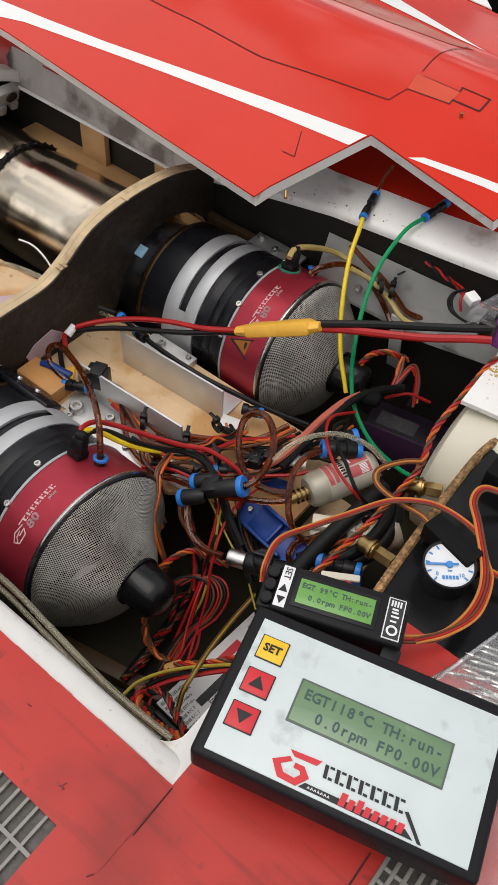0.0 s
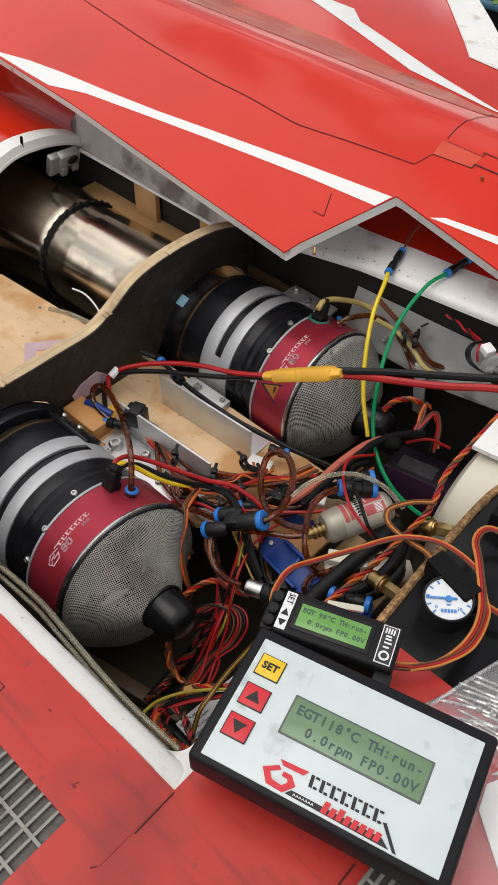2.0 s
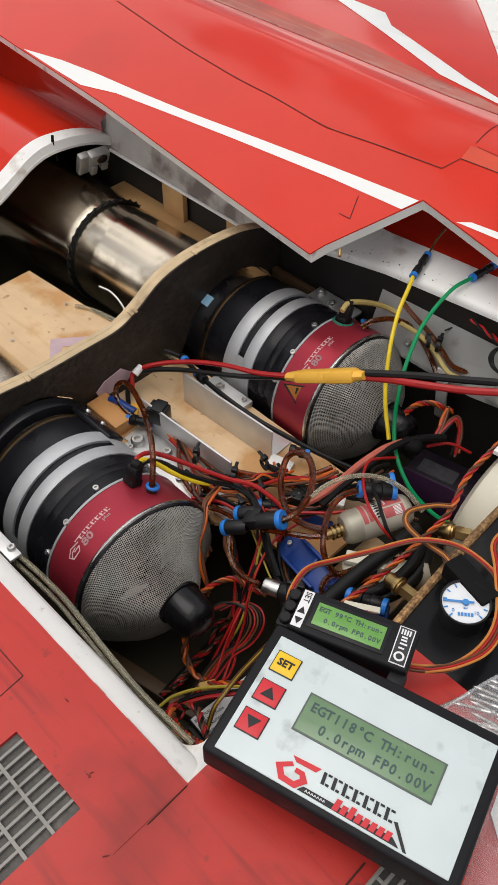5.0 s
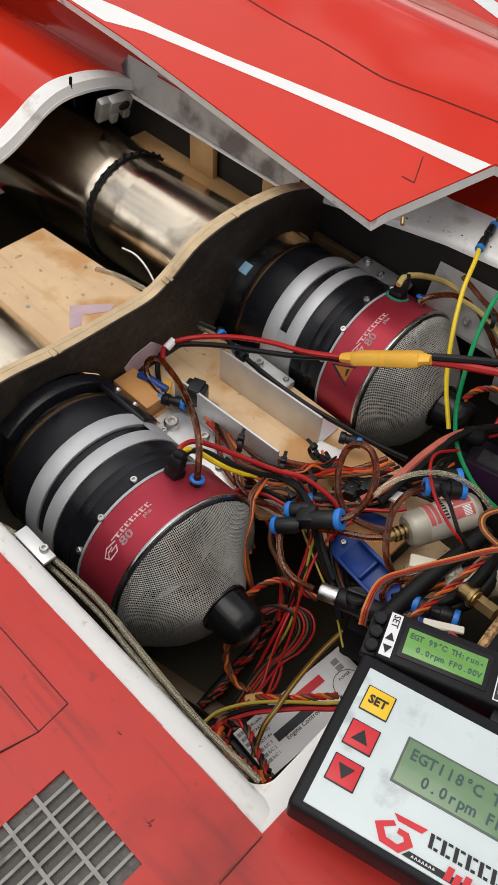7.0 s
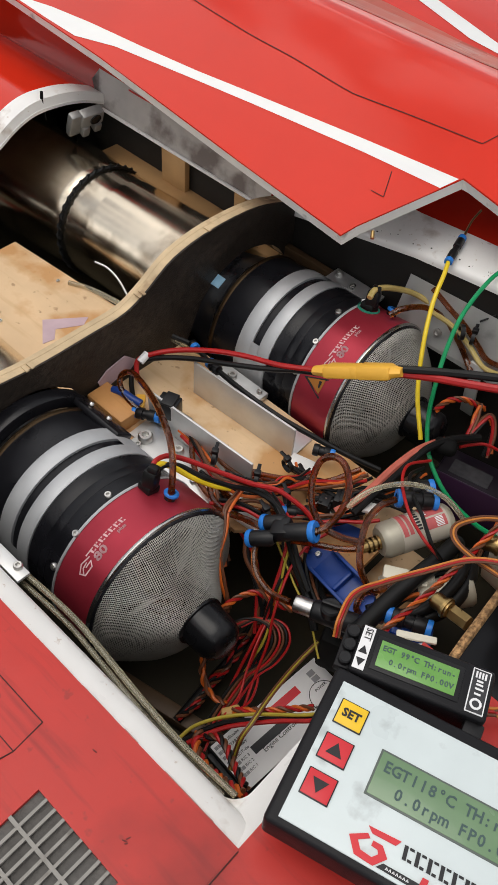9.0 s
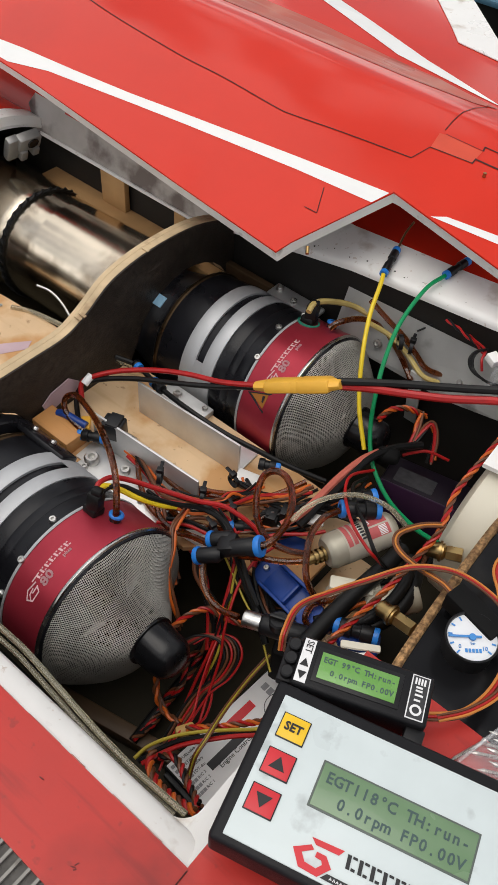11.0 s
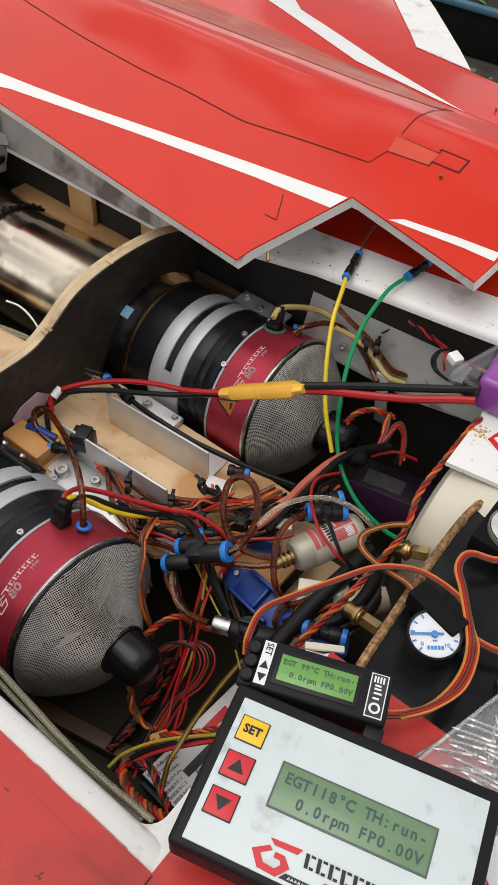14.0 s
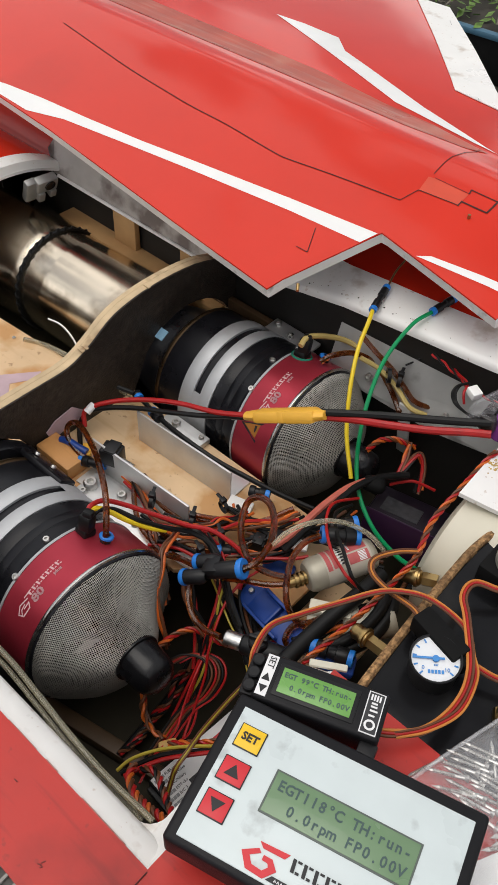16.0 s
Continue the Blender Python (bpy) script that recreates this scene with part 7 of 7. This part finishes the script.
for i in range(7):
    lathe([(-0.0040, 0.0115), (-0.0012, 0.0115)], 3, "X", (0, 0, 0), b, (48 + i * 11, 54 + i * 11))
    lathe([(0.0050, 0.0115), (0.0062, 0.0115)], 3, "X", (0, 0, 0), b, (44 + i * 6, 48 + i * 6))
    lathe([(0.0100, 0.0115), (0.0150, 0.0115)], 3, "X", (0, 0, 0), b, (100 + i * 4.4, 102.6 + i * 4.4))
part("dark_print", b, PRINT_WHITE, pm)
b = bmesh.new()
for i in range(8):
    lathe([(-0.0020, 0.0116), (0.0008, 0.0116)], 3, "X", (0, 0, 0), b, (46 + i * 10, 52 + i * 10))
part("print_rows", b, INK, pm)
for k in range(3):
    part("hose_barb", lathe([(-Lp / 2 - 0.002 - 0.003 * k, 0.0046), (-Lp / 2 - 0.0005 - 0.003 * k, 0.0046), (-Lp / 2 - 0.0002 - 0.003 * k, 0.0036)], 18), BRASS, pm)
part("nipple", rod((-Lp / 2 - 0.012, 0, 0), (-Lp / 2, 0, 0), 0.0034, 16), BRASS, pm, "brass hose barb")

# shut-off valve
va = thing("shutoff_valve", along((-0.0633, 0.1168, -0.0600), (-0.0230, 0.1320, -0.0575)), "black shut-off valve with a nickel end", "valve")
part("nickel_end", lathe([(-0.0215, 0.0), (-0.0215, 0.0046), (-0.0205, 0.0052), (-0.0110, 0.0052), (-0.0105, 0.0046), (-0.0100, 0.0)], 28), SCREW, va, "bright nickel sleeve")
part("body", lathe([(-0.0105, 0.0), (-0.0105, 0.0055), (-0.0090, 0.0064), (0.0150, 0.0064), (0.0165, 0.0055), (0.022, 0.0050), (0.022, 0.0)], 28), BLACK, va)
part("tap", lathe([(0.004, 0.0), (0.004, 0.0060), (0.0095, 0.0060), (0.0105, 0.0050), (0.0105, 0)], 20, "Z"), BLACK, va, "round tap")
part("tap_grip", box((0.0115, 0.0026, 0.0035), (0, 0, 0.0118), 0.0008), BLACK, va)

# blue clip
cl = thing("hose_clamp", pose(-0.0570, 0.1530, -0.0700, 24, -8, -12), "blue plastic hose clamp with a screw", "hose clamp")
b = box((0.036, 0.019, 0.0045), (0, 0, 0), 0.002, 2)
for s in (-1, 1):
    rod((s * 0.018, 0, -0.0022), (s * 0.018, 0, 0.0022), 0.0095, 18, b)
part("tray", b, BLUE_DARK, cl)
part("lip", box((0.034, 0.0022, 0.0110), (0, 0.0088, 0.006), 0.0008), BLUE_DARK, cl)
part("lip", box((0.034, 0.0022, 0.0060), (0, -0.0088, 0.004), 0.0008), BLUE_DARK, cl)
part("rib", box((0.0030, 0.0150, 0.0050), (0.004, 0, 0.004), 0.0010), BLUE_DARK, cl)
hex_screw(cl, (-0.021, 0.001, 0.0024), (0, 0, 1), 0.0020)
hex_screw(cl, (0.020, 0.0, 0.0024), (0, 0, 1), 0.0018)
solo("clamp_half", box((0.022, 0.011, 0.006), (0, 0, 0), 0.002), BLUE_DARK, "blue plastic clamp half beside the pump", "hose clamp", m=pose(-0.078, 0.1840, -0.0735, 0, 8, 25))
solo("clamp_half", box((0.024, 0.014, 0.007), (0, 0, 0), 0.002), BLUE_DARK, "blue plastic clamp half under the brass elbow", "hose clamp", m=pose(-0.004, 0.1480, -0.056, 0, 8, 25))

# brass elbows at the board
for a, c, lab in (((-0.0040, 0.1620, -0.036), (0.0190, 0.1600, -0.032), "brass hose connector at the black board"), ((-0.0050, 0.2110, -0.033), (0.0150, 0.2180, -0.029), "brass hose connector behind the servo lead")):
    e = thing("hose_connector", along(a, c), lab, "hose connector", group="brass connectors")
    L = (Vector(c) - Vector(a)).length
    part("knurled_sleeve", lathe([(-L / 2, 0.0), (-L / 2, 0.0040), (-L / 2 + 0.002, 0.0050), (-L / 2 + 0.006, 0.0047), (-L / 2 + 0.007, 0.0053), (-L / 2 + 0.011, 0.0050), (-L / 2 + 0.012, 0.0038)], 20), BRASS, e)
    part("flange", lathe([(-L / 2 + 0.0080, 0.0045), (-L / 2 + 0.0082, 0.0062), (-L / 2 + 0.0098, 0.0062), (-L / 2 + 0.0100, 0.0045)], 24), BRASS, e)
    part("hex_body", lathe([(-L / 2 + 0.012, 0.0038), (-L / 2 + 0.013, 0.0046), (L / 2, 0.0046), (L / 2, 0)], 6), BRASS, e)
# grey cylinders and a quick coupling in the shadow ahead of the pump
solo("grey_canister", lathe([(-0.016, 0.0), (-0.016, 0.0085), (-0.014, 0.0098), (0.014, 0.0098), (0.016, 0.0085), (0.016, 0)], 28), PUMP, "dull grey canister behind the black hose", "canister", m=along((-0.016, 0.168, -0.060), (0.008, 0.196, -0.052)))
solo("grey_canister", lathe([(-0.016, 0.0), (-0.016, 0.0075), (-0.014, 0.0086), (0.014, 0.0086), (0.016, 0.0075), (0.016, 0)], 28), PUMP, "dull grey canister ahead of the pump", "canister", m=along((-0.034, 0.160, -0.062), (-0.012, 0.182, -0.056)))
push_fit("quick_coupling", (-0.018, 0.1440, -0.050), (0.004, 0.1520, -0.048), 0.0052, "black quick coupling beside the brass connector")
push_fit("tee_joint", (-0.0565, 0.1968, -0.0280), (-0.0400, 0.2120, -0.0300), 0.0056, "black push-in joint above the pump", (True, True))
push_fit("tee_joint", (-0.060, 0.2060, -0.034), (-0.0480, 0.2210, -0.032), 0.0052, "black push-in joint behind the pump", (False, True))
push_fit("air_joint", (-0.252, 0.2165, -0.0500), (-0.2450, 0.2140, -0.0500), 0.0036, "blue collared joint beside the far engine", (False, True))
push_fit("air_joint", (-0.2270, 0.2110, -0.0500), (-0.2150, 0.2085, -0.0490), 0.0040, "blue collared joint beside the angle bar", (True, False))
push_fit("air_joint", (-0.1330, 0.2120, -0.0620), (-0.1190, 0.2190, -0.0620), 0.0042, "black joint with a blue collar under the far engine", (False, True))
push_fit("air_joint", (-0.2420, 0.1530, -0.0690), (-0.2250, 0.1600, -0.0660), 0.0042, "black joint with a blue collar beside the near engine")
push_fit("air_joint", (-0.112, 0.1620, -0.0640), (-0.0960, 0.1760, -0.0630), 0.0046, "black joint among the wiring", (True, False))
# solenoid valves on the near angle
for x, y, z, s, lab in ((-0.2205, 0.1655, -0.0560, 1.0, "black solenoid valve on the near angle bar"), (-0.0890, 0.1930, -0.0620, 0.8, "black solenoid valve beside the pump"), (-0.1000, 0.1870, -0.0700, 0.8, "black solenoid valve among the wiring")):
    so = thing("solenoid_valve", pose(x, y, z, 0, 0, 20), lab, "solenoid valve", group="solenoid valves")
    part("coil", box((0.015 * s, 0.012 * s, 0.014 * s), (0, 0, 0), 0.001), BLACK, so)
    part("cap", box((0.009 * s, 0.012 * s, 0.002), (0.001, 0, 0.008 * s), 0.0005), BLACK, so)
    part("port", rod((0.006 * s, 0, -0.004), (0.017 * s, -0.002, -0.005), 0.0030 * s, 14), SCREW, so, "nickel port")
solo("blue_plug", sweep([(-0.2660, 0.1545, -0.0660), (-0.2600, 0.1560, -0.0640), (-0.2500, 0.1570, -0.0640), (-0.2420, 0.1590, -0.0650)], 0.0029, 10), BLUE_DARK, "blue plastic hose clip beside the wood block", "hose clip")
solo("yellow_plug", box((0.012, 0.007, 0.006), (0, 0, 0), 0.0012), XT, "small yellow connector behind the black lead", "connector", m=pose(-0.2460, 0.1615, -0.0690, 0, 0, -50))
# white plugs and plates among the wiring
for x, y, z, sx, sy, sz, a, lab in ((-0.1330, 0.2050, -0.0745, 0.018, 0.012, 0.005, 20, "white plastic plate with a hole beside the angle bar"), (-0.0720, 0.1950, -0.052, 0.012, 0.008, 0.003, 30, "scrap of white label above the pump"), (-0.1250, 0.1500, -0.0755, 0.026, 0.014, 0.003, 10, "pale grey plate under the wiring"), (-0.0392, 0.3255, 0.0175, 0.0085, 0.0075, 0.0055, -25, "white three-pin plug above the grey sheet")):
    solo("white_plug", box((sx, sy, sz), (0, 0, 0), 0.0008), WHITE, lab, "plug", m=pose(x, y, z, 0, 6, a))
solo("white_strip", box((0.020, 0.004, 0.0022), (0, 0, 0), 0.0008), CREAM, "cream plastic strip behind the small display", "strip", m=pose(0.0080, 0.1180, -0.004, 0, 0, 32))
solo("white_shard", box((0.026, 0.009, 0.005), (0, 0, 0), 0.001), CREAM, "cream plastic piece under the pump", "strip", m=pose(-0.026, 0.170, -0.050, 0, 0, 30))
solo("taped_splice", box((0.016, 0.011, 0.010), (0, 0, 0), 0.004, 3), DULL, "black taped splice at the end of the thick leads", "tape", m=pose(*SPLICE, 10, 0, 25))
# cable ties
for x, y, z, a in ((-0.1352, 0.1608, -0.052, 30), (-0.1147, 0.1671, -0.058, 60), (-0.1330, 0.1888, -0.060, 80), (-0.1160, 0.1500, -0.060, 75), (-0.100, 0.338, -0.020, 20), (-0.162, 0.150, -0.045, 30)):
    ti = thing("cable_tie", pose(x, y, z, 0, 0, a), "black nylon cable tie round the leads", "cable tie", group="cable ties")
    part("loop", lathe([(-0.0013, 0.0042), (-0.0013, 0.0049), (0.0013, 0.0049), (0.0013, 0.0042), (-0.0013, 0.0042)], 18), BLACK, ti)
    part("head", box((0.0044, 0.0040, 0.0038), (0, 0.001, 0.0056), 0.0007), BLACK, ti)
    part("tail", box((0.0024, 0.0060, 0.0010), (0, 0.0050, 0.0062), 0.0003), BLACK, ti)
# control box
ec = thing("engine_controller", pose(-0.0360, 0.0860, -0.1410, 0, 0, -4.5), "silver-labelled engine control box on the floor", "control box")
part("case", box((0.0360, 0.0900, 0.0170), (0, 0, 0), 0.0015), CASE, ec)
part("label_plate", box((0.0335, 0.0875, 0.0006), (0, 0, 0.0087), 0.0), LABEL, ec, "printed silver label")
ze = 0.0092
lettering("label_text", "Engine Control", 0.0042, INK, ec, (0.0060, -0.0080, ze), (0, 0, 90))
b = slab([(-0.0010, -0.0260), (0.0045, -0.0260), (0.0045, 0.0050), (-0.0010, 0.0050)], ze - 0.0001, ze + 0.0002)
part("name_bar", b, INK, ec, smooth=False)
part("name_bar", slab([(-0.0110, -0.0020), (-0.0055, -0.0020), (-0.0055, 0.0210), (-0.0110, 0.0210)], ze - 0.0001, ze + 0.0002), PRINT_RED, ec, "red maker bar", smooth=False)
lettering("label_text", "TURBINE", 0.0036, INK, ec, (0.0090, 0.0230, ze), (0, 0, 60))
lettering("label_text", "POWER", 0.0026, INK, ec, (0.0000, 0.0330, ze), (0, 0, 90))
lettering("label_text", "SENSOR", 0.0024, INK, ec, (0.0075, 0.0350, ze), (0, 0, 90))
for i, word in enumerate(("FUELvalve", "STARTvalve", "AUXiliary", "EDT-dio", "R/C 3", "R/C 2", "R/C 1")):
    xw = -0.0135 + i * 0.0038
    lettering("label_text", word, 0.0026, INK, ec, (xw, -0.0350, ze), (0, 0, 90), centre=False)
    for j in range(3):
        part("pin_mark", box((0.0021, 0.0021, 0.0003), (xw, -0.0415 + j * 0.0024, ze), 0.0), PRINT_GREY, ec)
for x, y in ((-0.006, 0.0345), (-0.0105, 0.0345), (0.0110, 0.0400)):
    part("icon_box", box((0.0036, 0.0050, 0.0003), (x, y, ze), 0.0), PRINT_GREY, ec)
b = lathe([(ze, 0.0098), (ze + 0.0002, 0.0098), (ze + 0.0002, 0.0102), (ze, 0.0102)], 32, "Z", (0.0060, 0.0310, 0))
part("ring_print", b, INK, ec)
part("socket_row", box((0.0300, 0.0040, 0.0060), (0, -0.0460, 0.003), 0.0006), BLACK, ec)
# wooden bearer on the floor and a dark box by the control box
solo("bearer", box((0.150, 0.010, 0.012), (0, 0, 0), 0.001), mat("stained_wood", (0.085, 0.048, 0.022), 0.55, vary=0.3, scale=30), "stained wooden bearer glued to the floor", "wood beam", m=pose(-0.075, 0.048, -0.143, 0, 0, 12))
solo("relay_box", box((0.024, 0.022, 0.036), (0, 0, 0), 0.004), DULL, "black relay box taped among the leads", "relay", m=pose(-0.036, 0.134, -0.100, 0, 0, 20))
solo("tan_grommet", box((0.012, 0.007, 0.005), (0, 0, 0), 0.002), mat("tan_rubber", (0.45, 0.27, 0.08), 0.5), "tan rubber grommet on the leads", "grommet", m=pose(-0.056, 0.060, -0.108, 0, 0, 60))
# battery deep in the bay, its purple darkened in place of shade
db = thing("receiver_battery", pose(-0.040, 0.285, -0.090, -12, 0, 12), "dark battery pack in purple shrink wrap deep in the bay", "battery")
part("pack", box((0.060, 0.034, 0.030), (0, 0, 0), 0.003), mat("shade_dark_purple", (0.010, 0.006, 0.012), 0.4, vary=0.25, scale=40), db)
part("edge_wrap", box((0.061, 0.0016, 0.031), (0, -0.0165, 0), 0.0006), mat("purple_edge", (0.030, 0.010, 0.034), 0.35), db)
part("sticker", box((0.028, 0.016, 0.0006), (-0.008, -0.004, 0.0153), 0.0), mat("grey_sticker", (0.045, 0.045, 0.05), 0.4, vary=0.4, scale=250), db)
# strap on the port wall
solo("wall_strap", box((0.010, 0.002, 0.060), (0, 0, 0), 0.0005), PRIMER, "grey sheet strap on the port wall", "strap", m=pose(-0.088, 0.338, -0.062, 12, 0, 0))
# main battery
mb = thing("main_battery", pose(0.0446, 0.3378, 0.0158, 0, 0, 5), "purple shrink-wrapped battery pack with clear sleeve ends", "battery")
part("pack", box((0.125, 0.048, 0.025), (0, 0, 0), 0.004, 3), PURPLE, mb)
part("velcro_patch", box((0.075, 0.030, 0.0016), (-0.018, 0.0045, 0.0131), 0.0005), VELCRO, mb, "black hook tape")
part("end_wrap", box((0.012, 0.018, 0.012), (-0.0655, -0.0190, 0.0015), 0.003, 2), mat("dark_cell_end", (0.03, 0.025, 0.025), 0.25, vary=0.4, scale=200), mb, "dark cell ends")
sleeve = slab([(-0.061, 0.023), (-0.0655, 0.020), (-0.0800, -0.0200), (-0.0790, -0.0290), (-0.061, -0.0245)], -0.007, 0.0105)
bmesh.ops.bevel(sleeve, geom=list(sleeve.edges), offset=0.003, segments=2, affect="EDGES")
part("clear_sleeve", sleeve, mat("thin_clear_sleeve", (0.8, 0.8, 0.82), 0.1, alpha=0.10, bump=0.8, bump_scale=120), mb, "crumpled clear sleeve")
# port side engine mount bolts and clips
mp = thing("wall_bracket", Matrix(), "bright aluminium bracket with bolts beside the far engine", "bracket")
part("plate", box((0.046, 0.016, 0.003), (-0.205, 0.3440, -0.0440), 0.0006), ALU, mp)
for x, y in ((-0.222, 0.346), (-0.205, 0.341), (-0.190, 0.347)):
    hex_screw(mp, (x, y, -0.0425), (0, 0, 1), 0.0030)
rc = thing("rim_clip", Matrix(), "small aluminium clip under the white rim", "clip")
part("tab", box((0.026, 0.008, 0.0022), (-0.172, 0.0068, -0.0175), 0.0005), ALU, rc)
hex_screw(rc, (-0.166, 0.0085, -0.0165), (0, 0, 1), 0.0026)
lug = thing("clamp_bar", pose(-0.2440, 0.1222, -0.0487, -45, 0, 0), "black clamp bar with two bolts along the near engine", "bracket")
part("bar", box((0.050, 0.016, 0.0046), (0.002, 0.0015, -0.0002), 0.0014), ANOD, lug)
for x in (-0.0067, 0.0106):
    hex_screw(lug, (x, 0.0, 0.0028), (0, 0, 1), 0.0020)
st = lathe([(-0.2740, 0.0570), (-0.2640, 0.0578), (-0.2625, 0.0570), (-0.2615, 0.0530), (-0.2615, 0.0500)], 28, "X", (0, 0, 0), None, (44, 130))
solo("engine_strap", st, ANOD, "black strap arched over the near engine's tail", "strap", m=NEAR_AXIS)
# folded foil tag and ring clip at the far engine
solo("ring_clip", lathe([(-0.0015, 0.0040), (-0.0015, 0.0056), (0.0015, 0.0056), (0.0015, 0.0040)], 16), BLACK, "black clip on the tubes by the port wall", "clip", m=pose(-0.108, 0.3350, -0.018, 0, 0, 40))

# ---- bag of screws, paper, hex key on the front deck ----
bag = thing("parts_bag", Matrix(), "crumpled clear plastic bag on the red deck", "plastic bag")
b = bmesh.new()
NX, NY = 26, 40
cv = (0.0, 0.40, 0.47, 0.90, 1.0)
grid = []
for i in range(NX + 1):
    row = []
    for j in range(NY + 1):
        u, v = i / NX, j / NY
        xl, yl = np.interp(v, cv, (0.0895, 0.0735, 0.1110, 0.1295, 0.1430)), np.interp(v, cv, (0.1525, 0.0945, 0.0940, 0.0315, 0.0250))
        xr, yr = np.interp(v, (0, 0.25, 1), (0.0915, 0.165, 0.215)), np.interp(v, (0, 0.25, 1), (0.1530, 0.120, 0.050))
        x, y = float(xl + (xr - xl) * u), float(yl + (yr - yl) * u)
        edge = min(u, 1 - u, v, 1 - v)
        h = 0.0030 + 0.0065 * min(1, edge * 7) * (0.35 + 0.65 * math.exp(-((v - 0.25) / 0.25) ** 2))
        h += 0.0022 * noise.noise(Vector((u * 7, v * 9, 0.3))) + 0.0018 * noise.noise(Vector((u * 17, v * 21, 2.3)))
        row.append(b.verts.new((x, y, max(0.0022, h))))
    grid.append(row)
for i in range(NX):
    for j in range(NY):
        b.faces.new((grid[i][j], grid[i + 1][j], grid[i + 1][j + 1], grid[i][j + 1]))
film = part("film", b, FILM, bag, "clear crumpled film")
film.visible_shadow = False
seal = part("seal_strip", sweep([(0.0740, 0.096, 0.004), (0.0800, 0.118, 0.006), (0.0895, 0.1525, 0.004)], 0.0009, 6), FILM, bag, "folded seal edge")
seal.visible_shadow = False


def wood_screw(L):
    t = thing("screw", Matrix(), "bright zinc wood screw inside the clear bag", "screw", group="loose screws")
    part("head", lathe([(-L / 2 - 0.0012, 0.0), (-L / 2 - 0.0012, 0.0019), (-L / 2, 0.0014), (-L / 2 + 0.0006, 0.0009)], 12), SCREW, t)
    prof = [(-L / 2 + 0.0006, 0.0009), (-L / 2 + 0.005, 0.0009)]
    n = int((L - 0.008) / 0.0009)
    for i in range(n):
        d = -L / 2 + 0.005 + i * 0.0009
        prof += [(d, 0.0008), (d + 0.00045, 0.00115)]
    prof += [(L / 2, 0.0)]
    part("shank", lathe(prof, 8), SCREW, t)
    return t


first = wood_screw(0.019)
random.seed(21)
spots = []
for fan, a0, n in (((0.0885, 0.126), -157, 3), ((0.0880, 0.112), -160, 6), ((0.1030, 0.1125), -166, 7), ((0.1130, 0.1220), 147, 6), ((0.0970, 0.1300), 118, 3), ((0.1200, 0.1030), -136, 3)):
    for k in range(n):
        q = (k - (n - 1) / 2) * 0.0030
        c, s_ = math.cos(radians(a0)), math.sin(radians(a0))
        e = random.uniform(-0.005, 0.005)
        spots.append(((fan[0] - q * s_ + e * c, fan[1] + q * c + e * s_, 0.0022 + 0.0022 * random.random()), a0 + random.gauss(0, 8)))
spots.append(((0.0748, 0.1043, 0.0022), -112))
first.matrix_basis = pose(*spots[0][0], 0, 0, spots[0][1])
for at, a in spots[1:]:
    copy_thing(first, pose(*at, 0, random.uniform(-3, 3), a))
solo("paper_sheet", slab([(0.1185, 0.0747), (0.1150, 0.087), (0.1282, 0.1128), (0.30, 0.10), (0.29, -0.06), (0.176, 0.030), (0.1319, 0.064)], 0.0012, 0.0018), PAPER, "white folded paper under the clear bag", "paper", smooth=False)
solo("hex_key", sweep([(0.1475, 0.021, 0.0028), (0.1443, 0.0264, 0.0028), (0.1413, 0.0314, 0.0028), (0.1423, 0.0363, 0.0028), (0.1455, 0.0415, 0.0028), (0.1487, 0.0461, 0.0028)], 0.0010, 6), SCREW, "bent white metal hook on the paper's edge", "hook")

# white heat-shrink marker on the power leads
solo("marker_sleeve", sweep([(0, 0, 0), (0.004, 0, 0.0005), (0.008, 0, 0.0005)], 0.0030, 12), PRINT_WHITE, "white printed marker sleeve on the leads", "sleeve", m=MARKER)
